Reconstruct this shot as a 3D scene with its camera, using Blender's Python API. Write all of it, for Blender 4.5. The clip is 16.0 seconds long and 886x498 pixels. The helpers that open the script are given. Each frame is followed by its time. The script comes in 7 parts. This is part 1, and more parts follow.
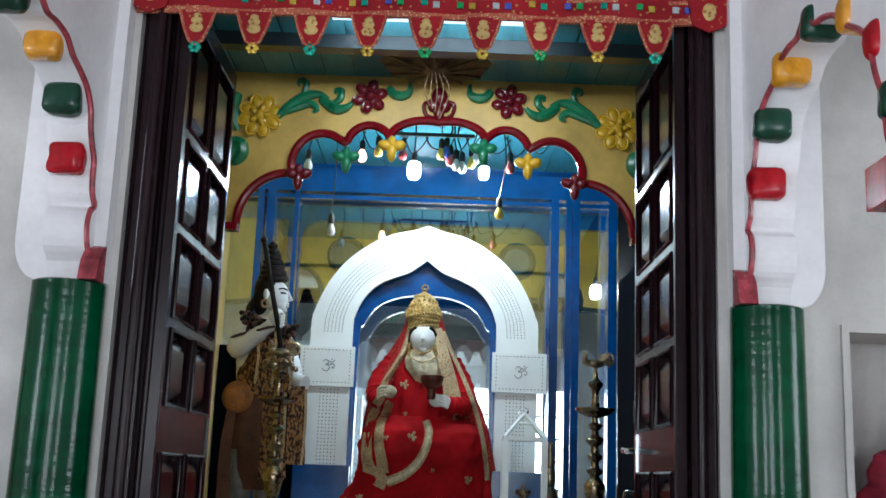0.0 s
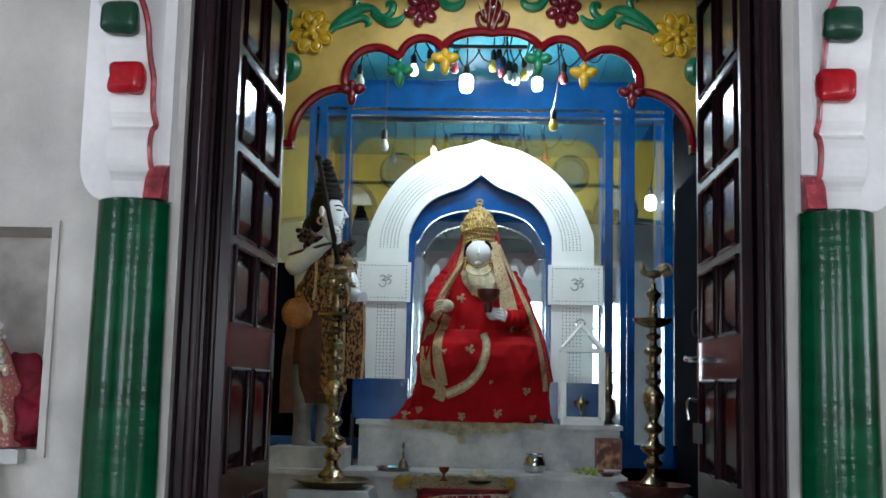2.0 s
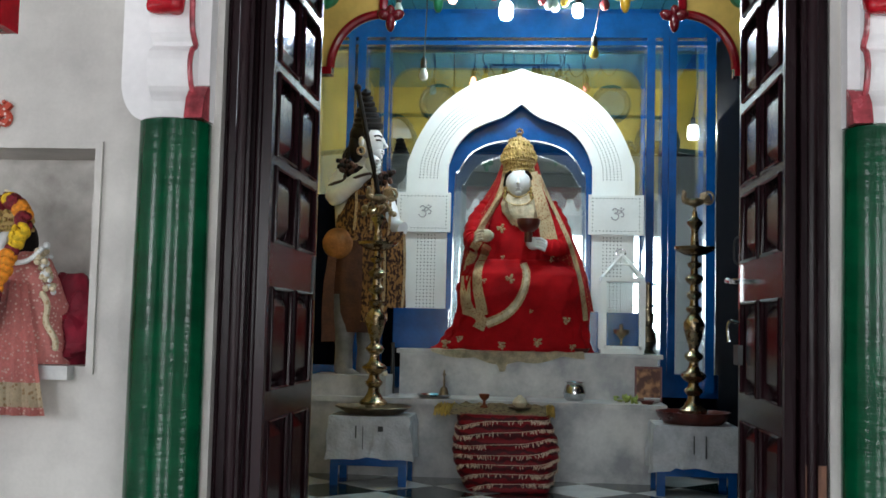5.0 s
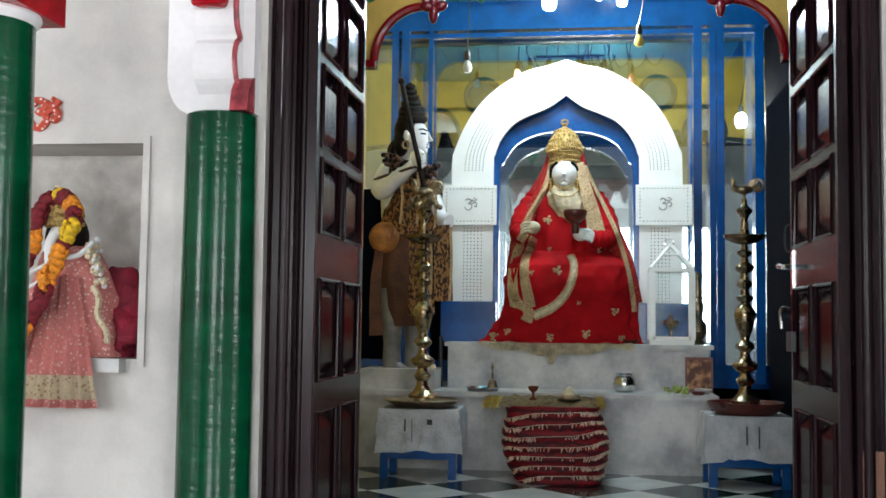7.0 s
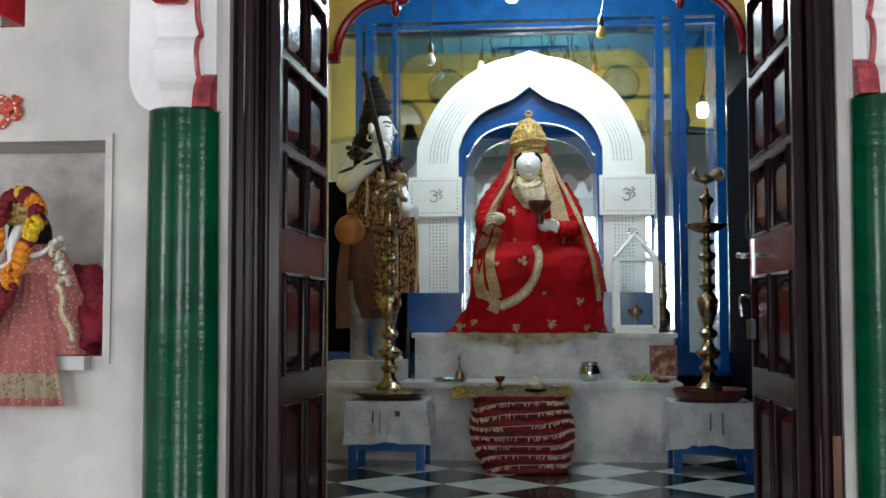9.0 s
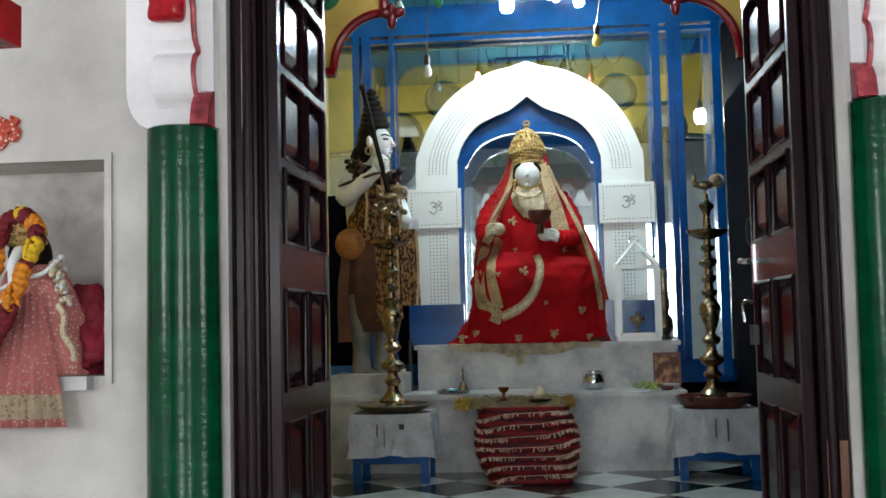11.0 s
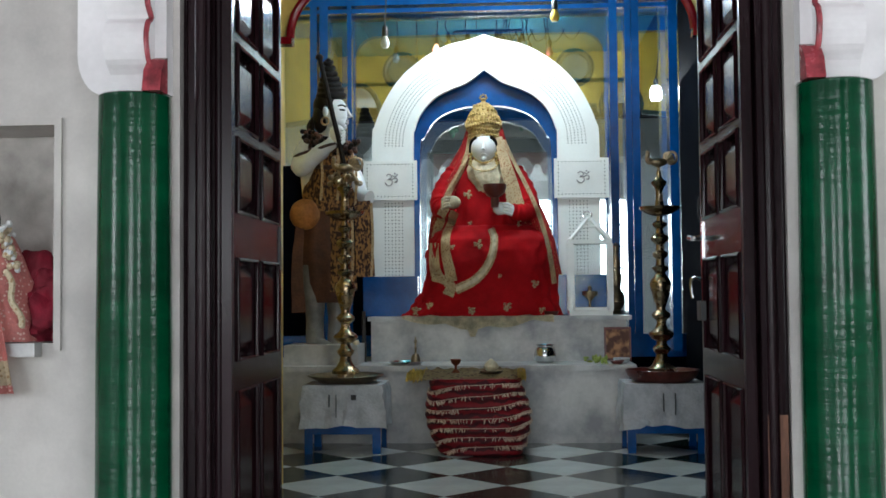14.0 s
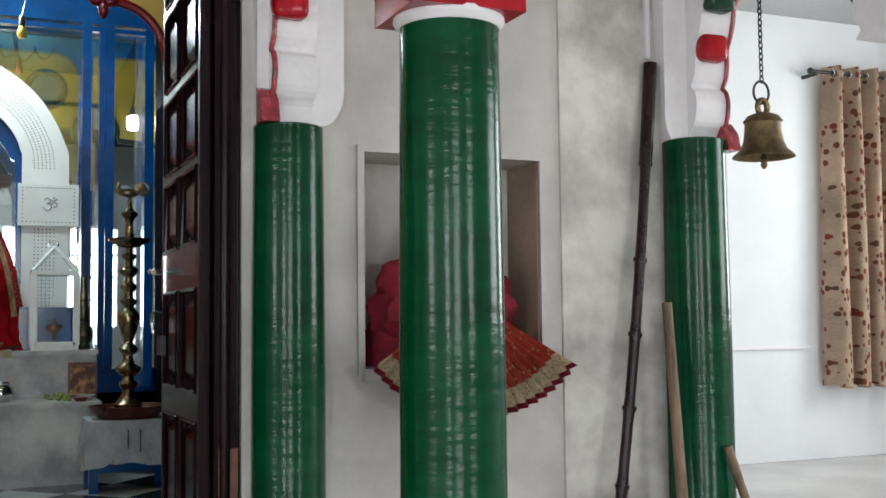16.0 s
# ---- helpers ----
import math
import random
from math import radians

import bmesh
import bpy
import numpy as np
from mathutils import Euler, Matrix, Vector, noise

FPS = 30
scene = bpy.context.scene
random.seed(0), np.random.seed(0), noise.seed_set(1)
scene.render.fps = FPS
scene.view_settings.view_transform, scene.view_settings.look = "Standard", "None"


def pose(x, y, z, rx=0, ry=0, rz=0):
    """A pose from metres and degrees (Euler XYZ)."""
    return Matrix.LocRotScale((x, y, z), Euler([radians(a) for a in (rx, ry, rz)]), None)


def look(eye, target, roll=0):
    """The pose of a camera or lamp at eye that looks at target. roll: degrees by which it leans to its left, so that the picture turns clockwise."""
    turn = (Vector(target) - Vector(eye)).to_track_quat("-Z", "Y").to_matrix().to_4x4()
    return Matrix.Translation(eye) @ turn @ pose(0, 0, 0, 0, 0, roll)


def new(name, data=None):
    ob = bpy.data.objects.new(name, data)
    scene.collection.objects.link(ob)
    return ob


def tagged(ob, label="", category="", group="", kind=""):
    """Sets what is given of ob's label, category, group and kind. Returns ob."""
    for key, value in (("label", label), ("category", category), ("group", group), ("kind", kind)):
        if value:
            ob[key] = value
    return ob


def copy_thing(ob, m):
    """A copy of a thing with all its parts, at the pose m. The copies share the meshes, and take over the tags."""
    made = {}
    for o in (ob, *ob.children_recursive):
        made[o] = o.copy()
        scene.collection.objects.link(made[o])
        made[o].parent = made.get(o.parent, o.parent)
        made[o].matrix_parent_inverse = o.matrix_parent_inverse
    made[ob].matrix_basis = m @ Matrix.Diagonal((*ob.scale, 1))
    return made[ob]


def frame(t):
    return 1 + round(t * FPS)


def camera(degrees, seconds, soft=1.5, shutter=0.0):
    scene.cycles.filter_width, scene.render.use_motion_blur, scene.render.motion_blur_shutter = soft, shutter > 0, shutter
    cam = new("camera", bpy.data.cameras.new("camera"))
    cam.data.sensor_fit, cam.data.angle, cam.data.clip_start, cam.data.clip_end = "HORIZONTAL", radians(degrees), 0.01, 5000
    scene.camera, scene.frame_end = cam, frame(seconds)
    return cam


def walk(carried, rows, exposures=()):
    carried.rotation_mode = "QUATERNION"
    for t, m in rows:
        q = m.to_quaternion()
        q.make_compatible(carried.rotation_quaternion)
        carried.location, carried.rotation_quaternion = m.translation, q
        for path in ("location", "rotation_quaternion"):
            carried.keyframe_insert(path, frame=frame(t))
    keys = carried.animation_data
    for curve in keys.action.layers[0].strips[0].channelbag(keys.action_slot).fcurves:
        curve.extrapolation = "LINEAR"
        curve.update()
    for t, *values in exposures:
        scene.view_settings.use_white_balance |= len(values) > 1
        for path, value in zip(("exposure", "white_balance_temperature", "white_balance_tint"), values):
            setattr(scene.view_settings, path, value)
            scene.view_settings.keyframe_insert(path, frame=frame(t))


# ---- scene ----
from mathutils.bvhtree import BVHTree

cam = camera(44.0, 16.0, soft=1.6)
PATH = [
    (0, (0.08, -3.241, 0.984), (0.067, -1.282, 1.39), 2.2),
    (0.5, (0.058, -3.218, 0.976), (0.04, -1.255, 1.358), 2.9),
    (1, (0.052, -3.242, 0.968), (-0.027, -1.271, 1.298), 3.4),
    (1.5, (0.045, -3.235, 0.968), (-0.096, -1.264, 1.278), 4.4),
    (2, (0.039, -3.23, 0.974), (-0.058, -1.248, 1.226), 1.4),
    (2.5, (0.039, -3.216, 0.968), (-0.041, -1.233, 1.218), 0.4),
    (3, (0.035, -3.236, 0.965), (-0.044, -1.257, 1.239), 0.2),
    (3.5, (0.031, -3.226, 0.963), (-0.077, -1.251, 1.258), 0.4),
    (4, (0.034, -3.242, 0.955), (-0.1, -1.26, 1.189), 0.7),
    (4.5, (0.039, -3.237, 0.941), (-0.116, -1.252, 1.122), 0.8),
    (4.7, (0.04, -3.23, 0.926), (-0.114, -1.241, 1.072), 1.2),
    (6.8, (0.049, -3.223, 0.89), (-0.209, -1.244, 1.022), 0.6),
    (7, (0.04, -3.213, 0.889), (-0.212, -1.233, 1.022), 0.7),
    (7.5, (0.051, -3.232, 0.892), (-0.184, -1.25, 1.028), 0.8),
    (8, (0.057, -3.228, 0.896), (-0.16, -1.243, 1.018), 0.1),
    (8.5, (0.065, -3.236, 0.897), (-0.12, -1.249, 1.034), -0.1),
    (9, (0.054, -3.241, 0.896), (-0.139, -1.254, 1.012), -0.1),
    (9.5, (0.049, -3.244, 0.899), (-0.145, -1.258, 1.038), -0.8),
    (12, (0.057, -3.229, 0.896), (-0.144, -1.243, 1.022), -1.6),
    (12.5, (0.062, -3.245, 0.87), (-0.261, -1.274, 0.974), -2.5),
    (13, (0.033, -3.283, 0.88), (-0.538, -1.369, 0.984), -1.7),
    (13.5, (0.035, -3.275, 0.892), (-0.38, -1.32, 0.978), -0.6),
    (14, (0.067, -3.25, 0.898), (-0.049, -1.255, 0.983), -0.5),
    (14.5, (0.088, -3.241, 0.908), (0.213, -1.248, 1.028), -1.2),
    (15, (0.114, -3.227, 0.9), (0.571, -1.284, 1.031), -0.9),
    (15.5, (0.147, -3.243, 0.905), (0.819, -1.363, 1.019), -0.6),
    (16, (0.152, -3.254, 0.907), (0.936, -1.419, 1.041), -0.6),
]
walk(cam, [(t, look(eye, target, roll)) for t, eye, target, roll in PATH],
     [(0, -0.08, 5850, 10), (1.5, -0.13, 5900, 10), (3.5, -0.13, 6100, 10), (4.5, -0.04, 6200, 10), (6.0, 0.28, 6300, 10), (7.0, 0.44, 6300, 10), (8.0, 0.44, 6300, 10), (9.0, 0.14, 6300, 10), (9.5, 0.14, 6300, 10), (12.0, 0.16, 6300, 10), (12.5, 0.2, 6250, 10), (13.0, -0.08, 6150, 10), (14.0, 0.03, 6150, 10), (15.0, 0.06, 6400, 10), (15.5, -0.34, 6400, 10), (16.0, -0.25, 6400, 10)])

# ---- light ----
world = bpy.data.worlds.new("world")
scene.world = world
world.use_nodes = True
_wn = world.node_tree.nodes
_sky = _wn.new("ShaderNodeTexSky")
_sky.sky_type, _sky.sun_disc = "NISHITA", False
_sky.sun_elevation, _sky.sun_rotation = radians(48), radians(150)
world.node_tree.links.new(_sky.outputs[0], _wn["Background"].inputs[0])
_wn["Background"].inputs[1].default_value = 0.12


def lamp(name, kind, place, energy, colour=(1, 1, 1), size=0.1, size_y=None, target=None):
    data = bpy.data.lights.new(name, kind)
    data.energy, data.color = energy, colour
    ob = new(name, data)
    ob.matrix_world = look(place, target) if target else Matrix.Translation(place)
    if kind == "AREA":
        data.size = size
        if size_y:
            data.shape, data.size_y = "RECTANGLE", size_y
    elif kind == "POINT":
        data.shadow_soft_size = size
    return ob


sun = lamp("sun", "SUN", (0, 0, 10), 3.0, (1, 0.96, 0.9), target=(2.0, 3.4, 5.0))
sun.data.angle = radians(0.6)
# daylight that comes in at the hall's windows
WINDOW_LIGHT = (0.97, 1.0, 1.0)
lamp("window_light", "AREA", (-2.5, -6.9, 1.4), 74, WINDOW_LIGHT, 1.1, 1.15, (-2.5, 0, 0.7))
lamp("window_light", "AREA", (0.05, -6.9, 1.45), 76, WINDOW_LIGHT, 1.3, 1.7, (0.05, 0, 1.2))
lamp("window_light", "AREA", (3.3, -6.9, 1.55), 66, WINDOW_LIGHT, 1.1, 1.5, (3.3, 0, 1.2))
lamp("window_light", "AREA", (6.25, -1.7, 1.7), 84, WINDOW_LIGHT, 1.7, 1.5, (0, -1.7, 1.5))
lamp("window_light", "AREA", (6.25, 1.0, 1.7), 52, WINDOW_LIGHT, 1.1, 1.5, (0, 1.0, 1.5))
lamp("window_light", "AREA", (-4.15, -3.2, 1.45), 52, WINDOW_LIGHT, 1.2, 0.9, (0, -3.0, 0.9))
# the two lit lamps over the altar and a red one
lamp("bulb_light", "POINT", (-0.168, 3.47, 2.775), 36, (0.86, 0.97, 1.0), 0.04)
lamp("bulb_light", "POINT", (0.276, 3.47, 2.785), 27, (0.86, 0.97, 1.0), 0.035)

# fill lamps added to brighten the room behind the glass, at its bulb and windows
lamp("bulb_light", "POINT", (1.225, 5.13, 2.437), 26, (0.9, 0.98, 1.0), 0.035)
lamp("window_light", "AREA", (0.0, 9.46, 1.45), 40, (0.95, 0.98, 1.0), 3.2, 1.0, (0.0, 5.0, 1.6))
# fill added to brighten the arch front, set under an assumed ceiling tube
lamp("tube_glow", "AREA", (0.0, 1.18, 2.86), 8, (0.93, 0.98, 1.0), 0.9, 0.06, (0.0, 2.4, 1.9))

# ---- materials ----


def material(name, colour, rough=0.5, metal=0.0, vary=0.12, scale=6.0, grain=0.1, fine=60.0, second=None, amount=0.5, bump=0.15, coat=0.0, stretch=(1, 1, 1), island=0.0, random_object=0.0, depth=0.01, sheen=0.0, spec=0.5):
    """Base colour with stains at a large scale and grain at a small one, and a fine relief."""
    m = bpy.data.materials.new(name)
    m.use_nodes = True
    n, l = m.node_tree.nodes, m.node_tree.links
    b = n["Principled BSDF"]
    co = n.new("ShaderNodeTexCoord")
    mp = n.new("ShaderNodeMapping")
    mp.inputs["Scale"].default_value = stretch
    l.new(co.outputs["Object"], mp.inputs["Vector"])
    big = n.new("ShaderNodeTexNoise")
    big.inputs["Scale"].default_value, big.inputs["Detail"].default_value, big.inputs["Roughness"].default_value = scale, 6, 0.6
    small = n.new("ShaderNodeTexNoise")
    small.inputs["Scale"].default_value, small.inputs["Detail"].default_value = fine, 3
    for t in (big, small):
        l.new(mp.outputs[0], t.inputs["Vector"])
    ramp = n.new("ShaderNodeValToRGB")
    ramp.color_ramp.elements[0].position, ramp.color_ramp.elements[1].position = 0.5 - amount * 0.3, 0.5 + amount * 0.3
    c = Vector(colour)
    dark = second if second else tuple(c * (1 - vary))
    lite = tuple(min(1, v * (1 + vary * 0.6)) for v in colour) if not second else colour
    ramp.color_ramp.elements[0].color, ramp.color_ramp.elements[1].color = (*dark, 1), (*lite, 1)
    l.new(big.outputs["Fac"], ramp.inputs["Fac"])
    hsv = n.new("ShaderNodeHueSaturation")
    l.new(ramp.outputs[0], hsv.inputs["Color"])
    rng = n.new("ShaderNodeMapRange")
    rng.inputs["From Min"].default_value, rng.inputs["From Max"].default_value = 0.25, 0.75
    rng.inputs["To Min"].default_value, rng.inputs["To Max"].default_value = 1 - grain, 1 + grain
    l.new(small.outputs["Fac"], rng.inputs["Value"])
    value = rng.outputs[0]
    for kind, extent in (("ShaderNodeNewGeometry", island), ("ShaderNodeObjectInfo", random_object)):
        if extent:
            src = n.new(kind)
            r2 = n.new("ShaderNodeMapRange")
            r2.inputs["To Min"].default_value, r2.inputs["To Max"].default_value = 1 - extent, 1 + extent
            l.new(src.outputs["Random Per Island" if island and kind.endswith("Geometry") else "Random"], r2.inputs["Value"])
            mul = n.new("ShaderNodeMath")
            mul.operation = "MULTIPLY"
            l.new(value, mul.inputs[0])
            l.new(r2.outputs[0], mul.inputs[1])
            value = mul.outputs[0]
    l.new(value, hsv.inputs["Value"])
    l.new(hsv.outputs[0], b.inputs["Base Color"])
    rr = n.new("ShaderNodeMapRange")
    rr.inputs["To Min"].default_value, rr.inputs["To Max"].default_value = max(0.02, rough - 0.09), min(1, rough + 0.09)
    l.new(big.outputs["Fac"], rr.inputs["Value"])
    l.new(rr.outputs[0], b.inputs["Roughness"])
    b.inputs["Metallic"].default_value = metal
    b.inputs["Specular IOR Level"].default_value = spec
    b.inputs["Coat Weight"].default_value = coat
    b.inputs["Coat Roughness"].default_value = 0.08
    b.inputs["Sheen Weight"].default_value = sheen
    if bump:
        bp = n.new("ShaderNodeBump")
        bp.inputs["Strength"].default_value, bp.inputs["Distance"].default_value = bump, depth
        l.new(small.outputs["Fac"], bp.inputs["Height"])
        l.new(bp.outputs[0], b.inputs["Normal"])
    return m


def glow(name, colour, strength):
    m = bpy.data.materials.new(name)
    m.use_nodes = True
    n = m.node_tree.nodes
    b = n["Principled BSDF"]
    b.inputs["Base Color"].default_value = (*colour, 1)
    b.inputs["Emission Color"].default_value = (*colour, 1)
    b.inputs["Emission Strength"].default_value = strength
    return m


PLASTER = material("plaster", (0.65, 0.615, 0.58), 0.8, vary=0.13, scale=1.9, grain=0.03, fine=90, bump=0.12, depth=0.004, second=(0.43, 0.405, 0.385), amount=0.46)
SOOTY = material("sooty_plaster", (0.70, 0.67, 0.63), 0.85, scale=3.2, grain=0.04, fine=60, bump=0.1, second=(0.28, 0.255, 0.23), amount=0.6)
MARBLE_WALL = material("marble_wall", (0.70, 0.67, 0.62), 0.45, scale=2.2, grain=0.03, fine=40, bump=0.03, second=(0.34, 0.315, 0.29), amount=0.36)
WHITE = material("white_paint", (0.80, 0.77, 0.78), 0.45, vary=0.06, scale=5, grain=0.02, fine=40, bump=0.10, depth=0.006)
HALL_WHITE = material("hall_white", (0.78, 0.79, 0.80), 0.7, vary=0.07, scale=1.2, grain=0.02, bump=0.05)
GREEN = material("green_gloss", (0.0006, 0.056, 0.021), 0.18, vary=0.4, scale=5, grain=0.08, fine=36, bump=0.30, depth=0.005, coat=0.0, stretch=(0.35, 0.35, 1.4), spec=0.24)
RED = material("red_gloss", (0.20, 0.005, 0.010), 0.18, vary=0.3, scale=14, grain=0.08, fine=60, bump=0.2, depth=0.004, spec=0.35)
KNOB_RED = material("knob_red", (0.40, 0.006, 0.014), 0.2, vary=0.3, scale=14, grain=0.08, fine=60, bump=0.2, depth=0.004, spec=0.35)
PINK = material("faded_red_gloss", (0.34, 0.05, 0.065), 0.25, vary=0.6, scale=18, grain=0.08, fine=60, bump=0.25, depth=0.004)
DARKGREEN = material("dark_green_gloss", (0.008, 0.05, 0.028), 0.22, vary=0.3, scale=14, grain=0.08, fine=60, bump=0.2, depth=0.004, spec=0.4)
ORANGE = material("orange_gloss", (0.70, 0.30, 0.015), 0.25, vary=0.2, scale=14, grain=0.08, fine=60, bump=0.2, depth=0.004, coat=0.4)
OCHRE = material("ochre_paint", (0.62, 0.42, 0.10), 0.42, vary=0.22, scale=4, grain=0.05, fine=30, bump=0.2, depth=0.006)
YELLOW = material("yellow_relief", (0.70, 0.42, 0.02), 0.3, vary=0.2, scale=16, grain=0.08, fine=70, bump=0.2, depth=0.004, coat=0.3)
LEAF = material("leaf_relief", (0.015, 0.20, 0.085), 0.3, vary=0.3, scale=16, grain=0.08, fine=70, bump=0.2, depth=0.004, coat=0.3)
TEAL = material("teal_planks", (0.06, 0.27, 0.33), 0.22, vary=0.2, scale=4, grain=0.08, fine=50, bump=0.12, island=0.12, stretch=(1, 0.2, 1))
BLUE = material("blue_gloss", (0.003, 0.066, 0.245), 0.17, vary=0.25, scale=5, grain=0.06, fine=50, bump=0.12, coat=0.8)
# one even near-black tone for the dark areas around the altar
DARKWALL = material("near_black", (0.003, 0.004, 0.007), 0.9, spec=0.02, vary=0.3, scale=3, grain=0.1, bump=0.1)
WOOD = material("dark_wood", (0.015, 0.0045, 0.0065), 0.19, vary=0.4, scale=3.5, grain=0.1, fine=50, bump=0.03, coat=0.0, stretch=(4, 4, 0.35), depth=0.004, spec=0.19)
FRAME_WOOD = material("weathered_frame", (0.014, 0.0055, 0.0075), 0.27, vary=0.45, scale=3, grain=0.15, fine=50, bump=0.06, stretch=(4, 4, 0.3), depth=0.004, spec=0.16)
STONE = material("altar_marble", (0.60, 0.59, 0.57), 0.35, scale=3.0, grain=0.05, fine=45, bump=0.03, second=(0.27, 0.27, 0.28), amount=0.42)
TILE_W = material("white_tile", (0.60, 0.63, 0.61), 0.16, vary=0.2, scale=4, grain=0.04, fine=40, bump=0.02, random_object=0.06, second=(0.44, 0.47, 0.46), amount=0.9)
TILE_B = material("black_tile", (0.010, 0.020, 0.017), 0.14, vary=0.4, scale=5, grain=0.1, fine=40, bump=0.02, random_object=0.2)
HALL_FLOOR = material("hall_floor", (0.60, 0.58, 0.55), 0.35, vary=0.2, scale=2, grain=0.06, fine=40, bump=0.05)
ARCH_WHITE = material("arch_board", (0.80, 0.82, 0.80), 0.35, vary=0.05, scale=4, grain=0.02, fine=60, bump=0.03)
BRASS = material("brass", (0.37, 0.28, 0.17), 0.26, metal=1.0, vary=0.45, scale=12, grain=0.15, fine=80, bump=0.12, depth=0.004)
DULL_BRASS = material("dull_brass", (0.32, 0.25, 0.16), 0.38, metal=1.0, vary=0.45, scale=14, grain=0.15, fine=80, bump=0.12, depth=0.004)
STEEL = material("steel", (0.62, 0.62, 0.63), 0.16, metal=1.0, vary=0.1, scale=8, grain=0.05, bump=0.03)
BLACK = material("black_plastic", (0.012, 0.012, 0.013), 0.4, vary=0.3, scale=20, grain=0.1, bump=0.05)
DARKRED = material("maroon_relief", (0.13, 0.006, 0.012), 0.25, vary=0.3, scale=14, grain=0.08, fine=60, bump=0.2, depth=0.004, coat=0.5)


def mirror_glass():
    """The wall mirror: partly silvered glass in front of the room that plays its reflection."""
    m = bpy.data.materials.new("silvered_glass")
    m.use_nodes = True
    n, l = m.node_tree.nodes, m.node_tree.links
    out = n["Material Output"]
    gl, tr, mix = n.new("ShaderNodeBsdfGlossy"), n.new("ShaderNodeBsdfTransparent"), n.new("ShaderNodeMixShader")
    gl.inputs["Roughness"].default_value = 0.01
    gl.inputs["Color"].default_value = (0.92, 0.97, 0.96, 1)
    tr.inputs["Color"].default_value = (0.90, 0.96, 0.96, 1)
    mix.inputs[0].default_value = 0.28
    l.new(tr.outputs[0], mix.inputs[1])
    l.new(gl.outputs[0], mix.inputs[2])
    l.new(mix.outputs[0], out.inputs[0])
    return m


def clear_glass(name="clear_glass", tint=(0.9, 0.95, 0.95)):
    m = bpy.data.materials.new(name)
    m.use_nodes = True
    b = m.node_tree.nodes["Principled BSDF"]
    b.inputs["Base Color"].default_value = (*tint, 1)
    b.inputs["Roughness"].default_value = 0.02
    b.inputs["Transmission Weight"].default_value = 1.0
    b.inputs["IOR"].default_value = 1.2
    return m


SILVERED = mirror_glass()
GLASS = clear_glass()
DAYLIGHT = glow("daylight", (0.95, 0.98, 1.0), 9.0)

# ---- mesh helpers ----


def part(name, bm, mat, parent=None, label="", smooth=False):
    me = bpy.data.meshes.new(name)
    bmesh.ops.recalc_face_normals(bm, faces=bm.faces)
    bm.to_mesh(me)
    bm.free()
    for m in mat if isinstance(mat, (list, tuple)) else [mat]:
        me.materials.append(m)
    if smooth:
        me.shade_smooth()
        me.set_sharp_from_angle(angle=radians(38))
    ob = new(name, me)
    if parent is not None:
        ob.parent = parent
    if label:
        tagged(ob, label=label)
    return ob


def thing(name, label, category, group="", kind="", at=(0, 0, 0)):
    ob = new(name)
    ob.empty_display_size = 0.05
    ob.location = at
    return tagged(ob, label, category, group, kind)


def box(bm, x0, x1, y0, y1, z0, z1, mat=0):
    v = [bm.verts.new((x, y, z)) for x in (x0, x1) for y in (y0, y1) for z in (z0, z1)]
    for q in ((0, 1, 3, 2), (4, 6, 7, 5), (0, 4, 5, 1), (2, 3, 7, 6), (0, 2, 6, 4), (1, 5, 7, 3)):
        bm.faces.new([v[i] for i in q]).material_index = mat
    return bm


def bevel(bm, width=0.004, segs=2, angle=30):
    edges = [e for e in bm.edges if len(e.link_faces) == 2 and e.calc_face_angle(0) > radians(angle)]
    bmesh.ops.bevel(bm, geom=edges, offset=width, segments=segs, affect="EDGES", profile=0.6)
    return bm


def B(x0, x1, y0, y1, z0, z1, w=0.004):
    bm = box(bmesh.new(), x0, x1, y0, y1, z0, z1)
    return bevel(bm, w) if w else bm


def prism(bm, outline, d0, d1, axis="y", mat=0):
    """A closed outline of (a, b) pushed along an axis from d0 to d1; y: (x, z), x: (y, z), z: (x, y)."""
    put = {"y": lambda a, b, d: (a, d, b), "x": lambda a, b, d: (d, a, b), "z": lambda a, b, d: (a, b, d)}[axis]
    lo = [bm.verts.new(put(a, b, d0)) for a, b in outline]
    hi = [bm.verts.new(put(a, b, d1)) for a, b in outline]
    n = len(outline)
    faces = [bm.faces.new(lo), bm.faces.new(hi[::-1])] + [bm.faces.new((lo[i], lo[(i + 1) % n], hi[(i + 1) % n], hi[i])) for i in range(n)]
    for f in faces:
        f.material_index = mat
    return bm


def lathe(bm, profile, c=(0, 0, 0), segs=28, mat=0, wobble=None):
    """A turned form from (radius, height) pairs."""
    rings = []
    for r, z in profile:
        if r < 1e-5:
            rings.append([bm.verts.new((c[0], c[1], c[2] + z))])
        else:
            rings.append([bm.verts.new((c[0] + r * (wobble(a) if wobble else 1) * math.cos(a), c[1] + r * (wobble(a) if wobble else 1) * math.sin(a), c[2] + z)) for a in (2 * math.pi * k / segs for k in range(segs))])
    for p, q in zip(rings, rings[1:]):
        for k in range(segs):
            j = (k + 1) % segs
            f = [p[k % len(p)], p[j % len(p)], q[j % len(q)], q[k % len(q)]]
            u = list(dict.fromkeys(f))
            if len(u) > 2:
                bm.faces.new(u).material_index = mat
    for r in (rings[0], rings[-1]):
        if len(r) > 2:
            bm.faces.new(r).material_index = mat
    return bm


